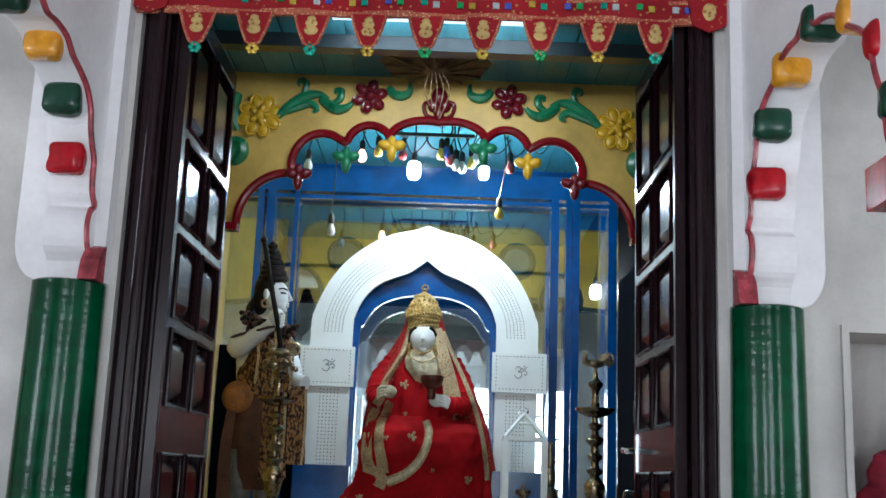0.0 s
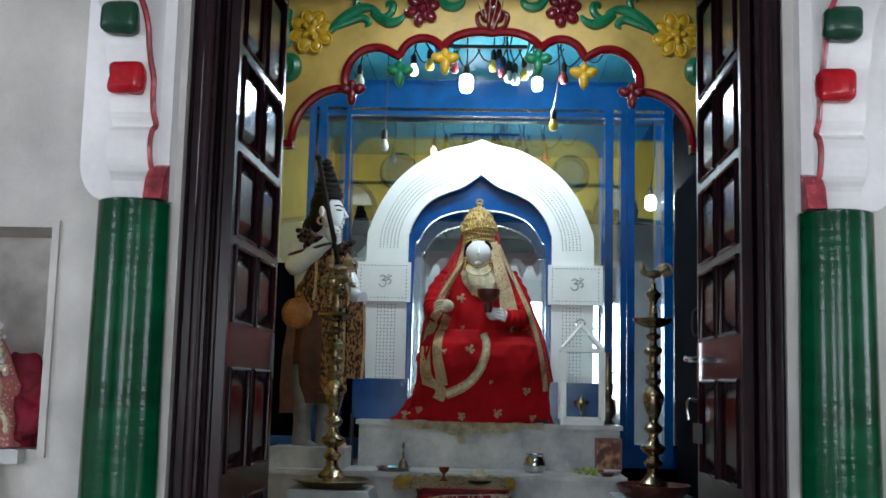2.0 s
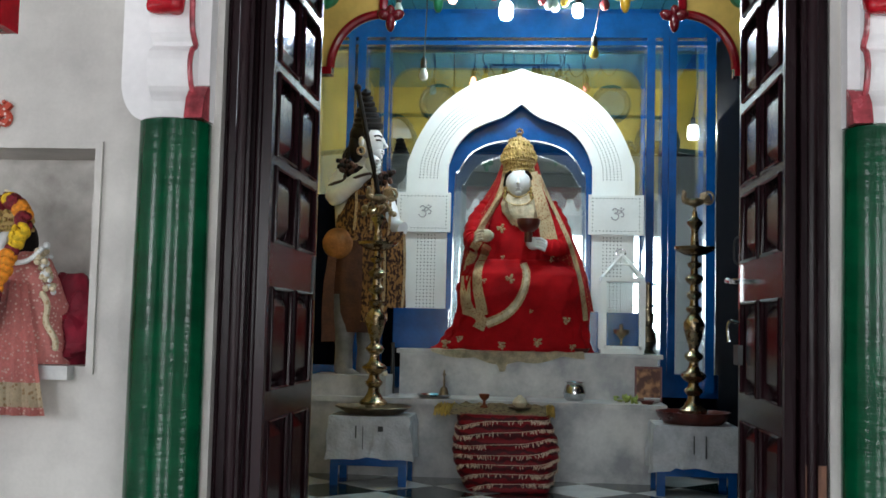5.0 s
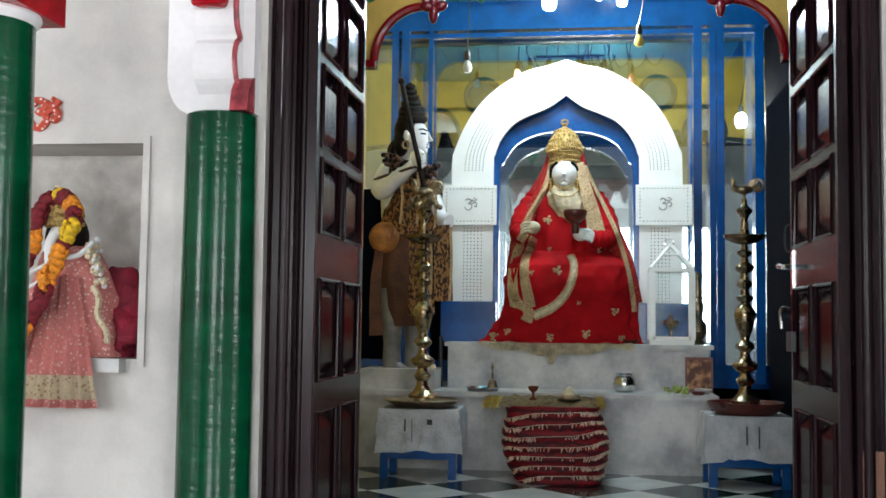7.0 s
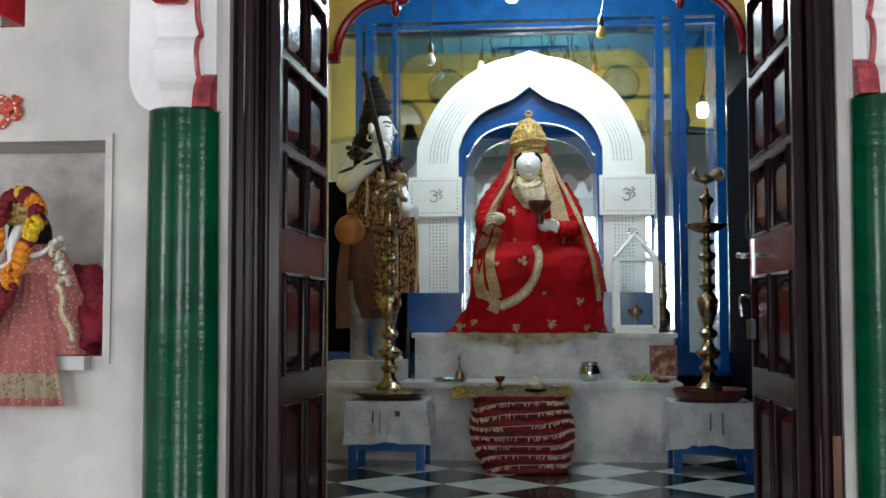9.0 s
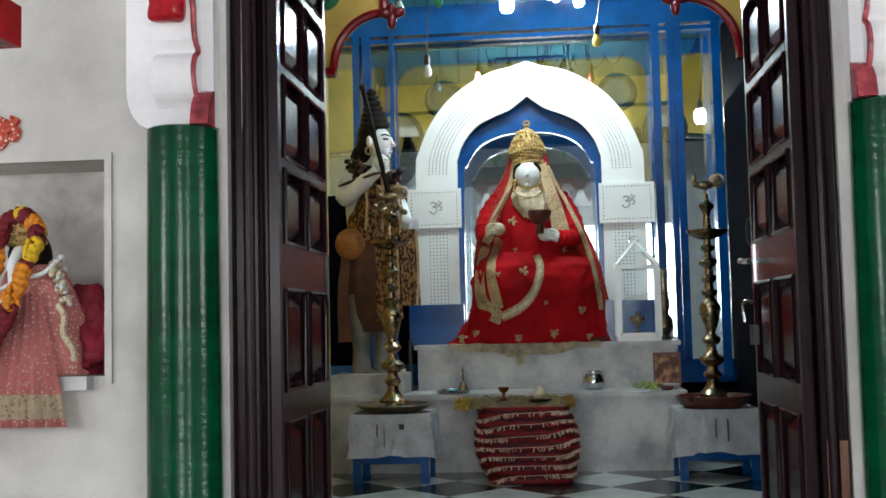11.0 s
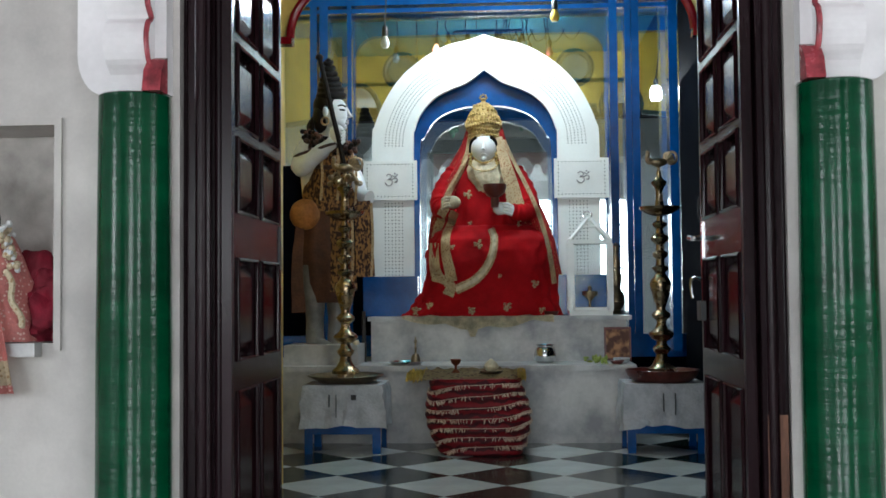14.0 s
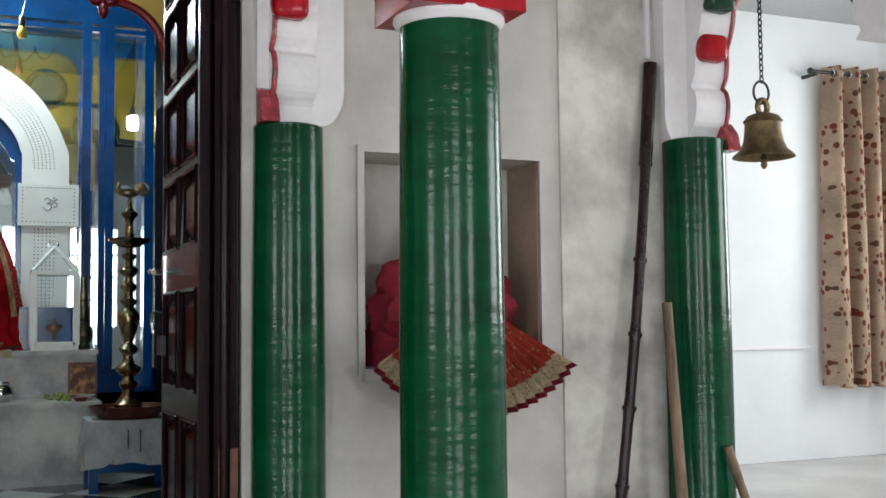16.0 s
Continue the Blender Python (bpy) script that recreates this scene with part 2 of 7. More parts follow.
def loft(bm, sections, segs=28, mat=0, fold=None, caps=True):
    """A body through elliptical sections (z, cx, cy, rx, ry). fold(angle, u) swells the radius."""
    rings = []
    n = len(sections)
    for i, (z, cx, cy, rx, ry) in enumerate(sections):
        ring = []
        for k in range(segs):
            a = 2 * math.pi * k / segs
            s = 1 + (fold(a, i / max(1, n - 1)) if fold else 0)
            ring.append(bm.verts.new((cx + rx * s * math.cos(a), cy + ry * s * math.sin(a), z)))
        rings.append(ring)
    for p, q in zip(rings, rings[1:]):
        for k in range(segs):
            j = (k + 1) % segs
            bm.faces.new((p[k], p[j], q[j], q[k])).material_index = mat
    if caps:
        for r in (rings[0], rings[-1]):
            bm.faces.new(r).material_index = mat
    return bm


def tube(bm, pts, radius, segs=8, mat=0, closed=False):
    """A round bar along points; radius may be a number or one value a point."""
    pts = [Vector(p) for p in pts]
    n = len(pts)
    rad = [radius] * n if isinstance(radius, (int, float)) else radius
    rings, up = [], None
    for i, p in enumerate(pts):
        a = pts[(i - 1) % n] if closed or i else p
        b = pts[(i + 1) % n] if closed or i < n - 1 else p
        d = (b - a).normalized()
        if up is None:
            up = d.orthogonal().normalized()
        up = (up - d * up.dot(d))
        up = up.normalized() if up.length > 1e-6 else d.orthogonal().normalized()
        side = d.cross(up)
        rings.append([bm.verts.new(p + rad[i] * (math.cos(t) * up + math.sin(t) * side)) for t in (2 * math.pi * k / segs for k in range(segs))])
    for i in range(n if closed else n - 1):
        p, q = rings[i], rings[(i + 1) % n]
        for k in range(segs):
            j = (k + 1) % segs
            bm.faces.new((p[k], p[j], q[j], q[k])).material_index = mat
    if not closed:
        bm.faces.new(rings[0]).material_index = mat
        bm.faces.new(rings[-1]).material_index = mat
    return bm


def ball(bm, c, r, u=14, v=9, mat=0, m=None):
    """An ellipsoid; r is a number or three."""
    r = (r, r, r) if isinstance(r, (int, float)) else r
    M = Matrix.Translation(c) @ (m or Matrix()) @ Matrix.Diagonal((*r, 1))
    rows = [[bm.verts.new(M @ Vector((0, 0, 1)))]]
    for i in range(1, v):
        t = math.pi * i / v
        rows.append([bm.verts.new(M @ Vector((math.sin(t) * math.cos(a), math.sin(t) * math.sin(a), math.cos(t)))) for a in (2 * math.pi * k / u for k in range(u))])
    rows.append([bm.verts.new(M @ Vector((0, 0, -1)))])
    for p, q in zip(rows, rows[1:]):
        for k in range(u):
            j = (k + 1) % u
            ring = [p[0], q[k], q[j]] if len(p) == 1 else [p[k], q[0], p[j]] if len(q) == 1 else [p[k], q[k], q[j], p[j]]
            bm.faces.new(ring).material_index = mat
    return bm


def smooth_path(pts, steps=6):
    """A rounded line through points."""
    P = [Vector(p) for p in pts]
    out = []
    for i in range(len(P) - 1):
        a, b, c, d = P[max(0, i - 1)], P[i], P[i + 1], P[min(len(P) - 1, i + 2)]
        for s in range(steps):
            t = s / steps
            out.append(0.5 * ((2 * b) + (c - a) * t + (2 * a - 5 * b + 4 * c - d) * t * t + (3 * b - a - 3 * c + d) * t ** 3))
    return out + [P[-1]]


def wall_cells(bm, x0, x1, z0, z1, y0, y1, openings):
    """A wall along x with openings (xa, xb, za, zb) that go through it."""
    xs = sorted({x0, x1, *(v for o in openings for v in o[:2])})
    zs = sorted({z0, z1, *(v for o in openings for v in o[2:])})
    for xa, xb in zip(xs, xs[1:]):
        for za, zb in zip(zs, zs[1:]):
            mx, mz = (xa + xb) / 2, (za + zb) / 2
            if not any(o[0] < mx < o[1] and o[2] < mz < o[3] for o in openings):
                box(bm, xa, xb, y0, y1, za, zb)
    bmesh.ops.remove_doubles(bm, verts=bm.verts, dist=1e-5)
    seen, gone = {}, []
    for f in bm.faces:
        key = tuple(sorted((round(v.co.x, 4), round(v.co.y, 4), round(v.co.z, 4)) for v in f.verts))
        if key in seen:
            gone += [f, seen[key]]
        seen[key] = f
    bmesh.ops.delete(bm, geom=list(set(gone)), context="FACES_ONLY")
    return bm


# ---- the large structure ----
HC = 2.9
DOOR = (-0.914, 0.884, 0.0, 2.66)
NICHE_L, NICHE_R = (-1.925, -1.301, 0.765, 1.427), (1.271, 1.894, 0.765, 1.447)
bm = wall_cells(bmesh.new(), -4.2, 2.66, 0, HC, 0, 0.30, [DOOR, NICHE_L, NICHE_R])
WALL = tagged(part("wall_north", bm, PLASTER), "stained off-white plaster wall with niches and a doorway", "wall", kind="structure")
for nx in (NICHE_L, NICHE_R):
    part("niche_back", B(nx[0] + 0.001, nx[1] - 0.001, 0.225, 0.296, nx[2] + 0.001, nx[3] - 0.001, 0), SOOTY if nx is NICHE_L else PLASTER, WALL, "soot-stained niche back" if nx is NICHE_L else "")
    fr = bmesh.new()
    w, o = 0.022, 0.012
    box(fr, nx[0] - w, nx[0], -o, 0.01, nx[2] - w, nx[3] + w)
    box(fr, nx[1], nx[1] + w, -o, 0.01, nx[2] - w, nx[3] + w)
    box(fr, nx[0], nx[1], -o, 0.01, nx[3], nx[3] + w)
    part("niche_frame", bevel(fr, 0.003), PLASTER, WALL)
    part("niche_sill", B(nx[0] - 0.01, nx[1] - 0.04, -0.05, 0.30, nx[2] - 0.04, nx[2] + 0.002, 0.006), STONE, WALL, "grey-white marble sill")
# added board; its brown colour carries the shading of the niche's east side
part("niche_reveal", B(NICHE_R[1] - 0.006, NICHE_R[1] + 0.002, 0.004, 0.224, NICHE_R[2] + 0.003, NICHE_R[3] - 0.003, 0.001), material("brown_reveal", (0.30, 0.215, 0.17), 0.6, vary=0.3, scale=3), WALL, "thin brown board that carries the niche side's shading")
# a lighter marble panel joint and stain strip by the corner
part("wall_panel", B(1.975, 2.66, -0.012, 0.0, 0.0, 2.89, 0.003), MARBLE_WALL, WALL, "grey veined marble slab")

bm = bmesh.new()
box(bm, 2.66, 6.4, 2.4, 2.6, 0, HC)
tagged(part("wall_bay", bm, HALL_WHITE), "plain white wall of the side bay", "wall", kind="structure")
tagged(part("wall_bay_side", B(2.60, 2.658, 0.302, 2.4, 0, HC, 0), HALL_WHITE), "plain white return wall", "wall", kind="structure")
tagged(part("dado_rail", B(2.66, 6.2, 2.375, 2.399, 0.715, 0.735, 0.003), WHITE), "thin ledge along the white wall", "rail", kind="structure")
WIN_S = [(-3.05, -1.95, 0.8, 2.7), (-0.6, 0.7, 0.6, 2.6), (2.75, 3.85, 0.8, 2.7)]
tagged(part("wall_south", wall_cells(bmesh.new(), -4.2, 6.4, 0, HC, -7.0, -6.8, WIN_S), HALL_WHITE), "white hall wall with tall windows", "wall", kind="structure")


def side_wall(name, x0, x1, y0, y1, *wins):
    bm = wall_cells(bmesh.new(), y0, y1, 0, HC, x0, x1, wins)
    for v in bm.verts:
        v.co = Vector((v.co.y, v.co.x, v.co.z))
    return tagged(part(name, bm, HALL_WHITE), "white hall wall with a window", "wall", kind="structure")


side_wall("wall_east", 6.2, 6.4, -6.8, 2.4, (-2.6, -0.8, 0.9, 2.5), (0.42, 1.58, 0.9, 2.5))
side_wall("wall_west", -4.2, -4.0, -6.8, 0, (-3.8, -2.6, 1.0, 2.6))
# ceiling colour greyed below white so less light bounces onto the upper walls
tagged(part("ceiling", box(box(bmesh.new(), -4.2, 6.4, -7.0, 0.29, HC, HC + 0.1), 2.66, 6.4, 0.291, 2.6, HC, HC + 0.1), material("ceiling_dimmed", (0.42, 0.42, 0.42), 0.8, vary=0.1, scale=1.2)), "hall ceiling greyed to weaken its bounce light", "ceiling", kind="structure")
tagged(part("ground", B(-4.2, 6.4, -7.0, 0.0, -0.12, -0.002, 0), HALL_FLOOR), "grey stone hall floor", "floor", kind="structure")
tagged(part("floor_bay", B(2.66, 6.4, 0.0, 2.6, -0.12, -0.002, 0), HALL_FLOOR), "grey stone floor of the side bay", "floor", kind="structure")

# the sanctum behind the doorway
FLOOR = tagged(part("floor", B(-1.6, 1.6, 0.0, 4.7, -0.12, -0.012, 0), BLACK), "black and white chequered marble floor", "floor", kind="structure")
tagged(part("wall_west_sanctum", B(-1.75, -1.55, 0.302, 4.7, 0, 3.3, 0), OCHRE), "ochre side wall of the sanctum", "wall", kind="structure")
tagged(part("wall_east_sanctum", B(1.32, 1.5, 0.302, 4.7, 0, 3.4, 0), DARKWALL), "near-black side wall of the sanctum", "wall", kind="structure")


def plank_ceiling(name, y0, y1, z):
    bm = bmesh.new()
    x = -1.75
    while x < 1.7:
        box(bm, x + 0.003, x + 0.142, y0, y1, z, z + 0.02)
        x += 0.148
    box(bm, -1.75, 1.75, y0, y1, z + 0.012, z + 0.04)
    return tagged(part(name, bm, TEAL), "teal-painted plank ceiling with dark joints", "ceiling", kind="structure")


plank_ceiling("ceiling_front", 0.30, 2.02, 2.925)
plank_ceiling("ceiling_rear", 2.02, 4.7, 3.22)
tagged(part("ceiling_beam", B(-1.55, 1.55, 1.42, 1.50, 2.86, 2.924, 0.006), material("dark_beam", (0.02, 0.03, 0.035), 0.3, coat=0.3)), "dark ceiling batten", "beam", kind="structure")

# the ochre cusped arch across the sanctum
AX = 0.0


def lobe(cx, cz, r, a0, a1, n=12):
    return [(cx + r * math.cos(radians(a0 + (a1 - a0) * k / n)), cz + r * math.sin(radians(a0 + (a1 - a0) * k / n))) for k in range(n + 1)]


def ellipse(cx, cz, rx, rz, a0, a1, n=12):
    return [(cx + rx * math.cos(radians(a0 + (a1 - a0) * k / n)), cz + rz * math.sin(radians(a0 + (a1 - a0) * k / n))) for k in range(n + 1)]


# the cusped opening: the union of round lobes, seen from the middle of the springing line
LOBES = [(0.72, 2.147, 0.245, 0.265), (0.565, 2.455, 0.150, 0.165), (0.335, 2.545, 0.118, 0.125), (0.06, 2.590, 0.185, 0.115)]
LOBES += [(-x, z, rx, rz) for x, z, rx, rz in LOBES]
CUSP = []
for k in range(241):
    a = math.pi * k / 240
    c, s_ = math.cos(a), math.sin(a)
    far = 0.0
    for x, z, rx, rz in LOBES:
        qa, qb, qc = (c / rx) ** 2 + (s_ / rz) ** 2, -2 * (c * x / rx ** 2 + s_ * (z - 2.147) / rz ** 2), (x / rx) ** 2 + ((z - 2.147) / rz) ** 2 - 1
        root = qb * qb - 4 * qa * qc
        if root > 0:
            far = max(far, (-qb + math.sqrt(root)) / (2 * qa))
    CUSP.append((far * c, 2.147 + max(0, far * s_)))
outline = [(-1.55, 2.147), (-1.55, 2.925), (1.55, 2.925), (1.55, 2.147)] + CUSP
bm = prism(bmesh.new(), outline, 1.95, 2.02)
ARCHWALL = tagged(part("arch_wall", bm, OCHRE), "ochre-painted cusped arch with painted plaster relief", "arch", kind="structure")
tagged(part("arch_wall_upper", B(-1.55, 1.55, 1.97, 2.02, 2.926, 3.34, 0), OCHRE), "ochre wall over the arch", "wall", kind="structure")
part("arch_trim", tube(bmesh.new(), [(x, 1.945, z) for x, z in CUSP], 0.022, 8), RED, ARCHWALL, "glossy dark red moulding", smooth=True)
for s in (-1, 1):
    bm = B(min(s * 0.955, s * 1.02), max(s * 0.955, s * 1.02), 1.925, 2.0, 2.115, 2.15, 0.006)
    part("trim_end", bm, RED, ARCHWALL)
    pier = B(min(s * 1.02, s * 1.3), max(s * 1.02, s * 1.3), 1.95, 2.02, 0, 2.147, 0.004)
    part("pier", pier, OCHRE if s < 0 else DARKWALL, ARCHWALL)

# back of the sanctum: blue frame, silvered glass, and the added room behind it
BX = -0.07
bk = thing("mirror_screen", "tall wall mirror in a glossy blue painted timber frame", "mirror", kind="structure")
for nm, q in (("top_beam", (-1.55, 1.32, 4.50, 4.60, 2.985, 3.16)), ("rail", (-1.50, 1.25, 4.52, 4.58, 2.935, 2.965)), ("rail", (-1.55, 1.32, 4.50, 4.60, 0.46, 0.62))):
    part(nm, B(*q, 0.008), BLUE, bk)
for x0, x1 in ((-1.33, -1.28), (-1.26, -1.20), (-1.06, -1.03), (0.805, 0.862), (0.915, 0.958), (0.962, 1.015)):
    part("post", B(x0, x1, 4.50, 4.60, 0.62, 2.985, 0.010), BLUE, bk, smooth=False)
part("panel", B(1.20, 1.26, 4.36, 4.50, 0.5, 2.98, 0.01), BLUE, bk)
pane = part("pane", B(-1.54, 1.31, 4.62, 4.628, 0.6, 2.99, 0), SILVERED, bk, "silvered glass")
pane.visible_shadow = False
tagged(part("wall_over_mirror", B(-1.75, 1.5, 4.60, 4.70, 3.0, 3.4, 0), BLUE), "blue painted wall over the mirror", "wall", kind="structure")
# dark board added to block the pale room and darken the statue's background
tagged(part("panel_behind_statue", B(-1.55, -0.88, 4.605, 4.618, 0.6, 1.85, 0.004), DARKWALL), "added dark board that darkens the area behind the standing statue", "board", kind="structure")
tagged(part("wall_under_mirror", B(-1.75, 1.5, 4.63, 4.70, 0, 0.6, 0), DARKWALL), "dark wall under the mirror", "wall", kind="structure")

# room built behind the glass in place of the mirror's reflection
ROOM_GREY = material("room_grey", (0.42, 0.44, 0.44), 0.6, vary=0.15, scale=2, bump=0.05)
OLIVE = material("olive_ochre", (0.50, 0.32, 0.02), 0.5, vary=0.25, scale=3, bump=0.1)
RING_TEAL = material("ring_teal", (0.05, 0.10, 0.105), 0.4, vary=0.4, scale=9)
RIM = material("dark_green_rim", (0.01, 0.03, 0.022), 0.35, vary=0.3, scale=10)
rm = thing("far_room", "added pale room with bright windows and an ochre arch, standing in for the mirror's reflection", "room", kind="structure")
edge = [(-1.75, 2.30)] + ellipse(-1.12, 2.36, 0.17, 0.26, 180, 0, 12) + [(-0.90, 2.42), (0.80, 2.42)] + ellipse(1.0, 2.36, 0.17, 0.26, 180, 0, 12) + [(1.75, 2.30)]
bm = prism(bmesh.new(), [(-1.75, 3.25)] + edge + [(1.75, 3.25)], 5.60, 5.66)
part("ochre_arch", bm, OLIVE, rm)
part("arch_rim", tube(bmesh.new(), [(x, 5.595, z) for x, z in edge], 0.022, 6), RIM, rm)
for cx, cz in ((-0.77, 2.73), (0.63, 2.73)):
    part("ring", tube(bmesh.new(), [(cx + 0.135 * math.cos(a), 5.59, cz + 0.135 * math.sin(a)) for a in (k * math.pi / 14 for k in range(28))], 0.026, 8, closed=True), RIM, rm, "dark green round moulding", smooth=True)
    part("ring_panel", lathe(bmesh.new(), [(0.12, 0), (0.12, 0.01)], segs=24), RING_TEAL, rm)
    bpy.context.scene.collection.objects[-1].matrix_basis = pose(cx, 5.597, cz, 90)
for x0, x1, s in ((-1.245, -1.135, 1), (0.855, 0.965, -1)):
    part("blue_pilaster", B(x0, x1, 5.48, 5.58, 0, 3.12, 0.01), BLUE, rm)
    xe = x1 if s > 0 else x0
    part("corner_fillet", prism(bmesh.new(), [(xe, 3.0), (xe + s * 0.17, 3.0)] + [(xe + s * 0.17 * (1 - math.sin(a)), 3.0 - 0.17 * (1 - math.cos(a))) for a in (k * math.pi / 16 for k in range(1, 9))], 5.50, 5.58), BLUE, rm)
part("blue_border", B(-1.75, 1.75, 5.50, 5.58, 3.0, 3.12, 0.01), BLUE, rm)
part("far_ceiling", B(-3.0, 3.0, 5.66, 9.7, 3.02, 3.1, 0), ROOM_GREY, rm)
DARK_PLANK = material("dark_plank", (0.05, 0.085, 0.08), 0.4, vary=0.3, scale=4, stretch=(1, 0.2, 1))
for k in range(24):
    part("ceiling_plank", B(-1.8 + 0.15 * k, -1.656 + 0.15 * k, 4.72, 5.6, 3.13, 3.15, 0.003), DARK_PLANK, rm)
part("near_ceiling", B(-3.0, 3.0, 4.72, 5.6, 3.16, 3.3, 0), DARKWALL, rm)
part("far_beam", B(-3.0, 3.0, 7.4, 7.55, 2.62, 2.75, 0.01), DARKWALL, rm)
val = [(-2.6, 2.9), (2.6, 2.9)]
x = 2.6
while x > -2.6:
    val += [(x, 2.36), (x - 0.03, 2.36), (x - 0.13, 2.24), (x - 0.23, 2.36)]
    x -= 0.26
part("valance", prism(bmesh.new(), val, 8.4, 8.43), ROOM_GREY, rm, "grey scalloped valance")
part("far_wall", wall_cells(bmesh.new(), -3.0, 3.0, 0, 3.05, 9.5, 9.7, [(-1.62, -0.95, 0.9, 2.0), (-0.78, -0.46, 0.9, 2.0), (0.42, 0.80, 0.9, 2.0), (0.98, 1.24, 0.9, 2.0), (1.33, 1.62, 0.9, 2.0)]), HALL_WHITE, rm)
for x in (-1.3, -0.62, 0.6, 1.1, 1.48):
    part("glazing_bar", B(x - 0.02, x + 0.02, 9.52, 9.56, 0.9, 2.0, 0.002), HALL_WHITE, rm)
for z in (1.2, 1.45, 1.7):
    part("glazing_bar", B(-1.62, 1.62, 9.53, 9.55, z - 0.012, z + 0.012, 0.002), HALL_WHITE, rm)
part("far_floor", B(-3.0, 3.0, 4.72, 9.7, -0.05, 0, 0), HALL_FLOOR, rm)
for s in (-1, 1):
    part("far_side", B(min(s * 3.0, s * 3.1), max(s * 3.0, s * 3.1), 4.72, 9.7, 0, 3.3, 0), HALL_WHITE, rm)
# glowing sheet added so the reflected windows look bright
tagged(part("backdrop", B(-3.0, 3.0, 10.0, 10.02, 0.4, 2.4, 0), DAYLIGHT), "glowing daylight sheet outside the added room's windows", "backdrop", kind="structure")

# ---- doors ----


def door_frame():
    t = thing("door_frame", "dark varnished timber door frame with moulded jambs", "door frame", kind="structure")
    for s in (-1, 1):
        o, i = (-0.914, -0.79) if s < 0 else (0.884, 0.79)
        lo, hi = min(o, i), max(o, i)
        m = (lo + hi) / 2
        part("jamb", B(lo, hi, 0.03, 0.16, 0, 2.62, 0.006), FRAME_WOOD, t)
        part("jamb_moulding", B(m - 0.035, m + 0.03, -0.012, 0.03, 0, 2.62, 0.012), FRAME_WOOD, t)
        for dx, rr in ((-0.048, 0.013), (-0.004, 0.017), (0.042, 0.012)):
            part("bead_moulding", tube(bmesh.new(), [(m + s * dx, (0.028 if abs(dx) > 0.03 else -0.014), 0), (m + s * dx, (0.028 if abs(dx) > 0.03 else -0.014), 2.52)], rr, 12), FRAME_WOOD, t, smooth=True)
        part("jamb_fillet", B(min(i, i - s * 0.03), max(i, i - s * 0.03), 0.005, 0.03, 0, 2.62, 0.006), FRAME_WOOD, t)
        part("plaster_reveal", B(min(o, o + s * 0.05), max(o, o + s * 0.05), -0.010, 0.0, 0, 2.88, 0.003), PLASTER, t)
    part("head", B(-0.914, 0.884, 0.02, 0.16, 2.52, 2.66, 0.01), FRAME_WOOD, t)
    return t


door_frame()
# rows of panels, bottom to top, as (from, to) heights
PANEL_ROWS = [(0.10, 0.60), (0.70, 1.02), (1.17, 1.405), (1.445, 1.705), (1.75, 2.02), (2.065, 2.42)]


def door_leaf(s):
    """One leaf, open at right angles into the sanctum: it stands along y from the hinge."""
    name = "west" if s < 0 else "east"
    x_in = -0.785 if s < 0 else 0.785
    t = thing("door_leaf", "dark varnished panelled timber door leaf standing open", "door", "leaves of the open double door", at=(x_in, 0.10, 0))
    x0, x1 = (-0.045, 0.0) if s < 0 else (0.0, 0.045)
    y0, y1, W = 0.0, 0.755, 0.755
    bm = bmesh.new()
    cols = [(0.075, 0.345), (0.415, 0.685)]
    ops = [(a, b, za, zb) for a, b in cols for za, zb in PANEL_ROWS]
    wall_cells(bm, y0, y1, 0.015, 2.50, x0, x1, ops)
    for v in bm.verts:
        v.co = Vector((v.co.y, v.co.x, v.co.z))
    part("leaf_frame", bm, WOOD, t)
    face = x1 if s < 0 else x0
    d = 1 if s < 0 else -1
    for a, b, za, zb in ops:
        bm = bmesh.new()
        xa = face - d * 0.028
        box(bm, min(xa, xa + d * 0.006), max(xa, xa + d * 0.006), a - 0.002, b + 0.002, za - 0.002, zb + 0.002)
        # raised field with sloped margins
        e, top = 0.055, face - d * 0.004
        ring0 = [(xa + d * 0.006, a + 0.018, za + 0.018), (xa + d * 0.006, b - 0.018, za + 0.018), (xa + d * 0.006, b - 0.018, zb - 0.018), (xa + d * 0.006, a + 0.018, zb - 0.018)]
        ring1 = [(top, a + e, za + e), (top, b - e, za + e), (top, b - e, zb - e), (top, a + e, zb - e)]
        v0, v1 = [bm.verts.new(p) for p in ring0], [bm.verts.new(p) for p in ring1]
        for k in range(4):
            bm.faces.new((v0[k], v0[(k + 1) % 4], v1[(k + 1) % 4], v1[k]))
        bm.faces.new(v1)
        p = part("panel", bm, WOOD, t)
        mo = bmesh.new()
        tube(mo, [(face, a, za), (face, b, za), (face, b, zb), (face, a, zb)], 0.009, 6, closed=True)
        part("moulding", mo, WOOD, p)
    return t


LEAVES = [door_leaf(-1), door_leaf(1)]

# ---- pillars and side arches ----


def flute(a):
    return 1 + 0.003 * math.cos(3 * a)


def pillar(name, x, y, r, top, label, group):
    t = thing(name, label, "pillar", group, at=(x, y, 0))
    part("shaft", lathe(bmesh.new(), [(r * 1.12, 0), (r * 1.12, 0.10), (r, 0.13), (r, top * 0.5), (r * 0.95, top - 0.004), (r * 0.9, top)], segs=40, wobble=flute), GREEN, t, smooth=True)
    return t


for x in (-1.037, 1.014, 2.489):
    pillar("engaged_pillar", x, -0.055, 0.110 if x < 2 else 0.116, 1.50 if x < 2 else 1.54, "glossy green engaged pillar against the plaster wall", "green pillars by the wall")


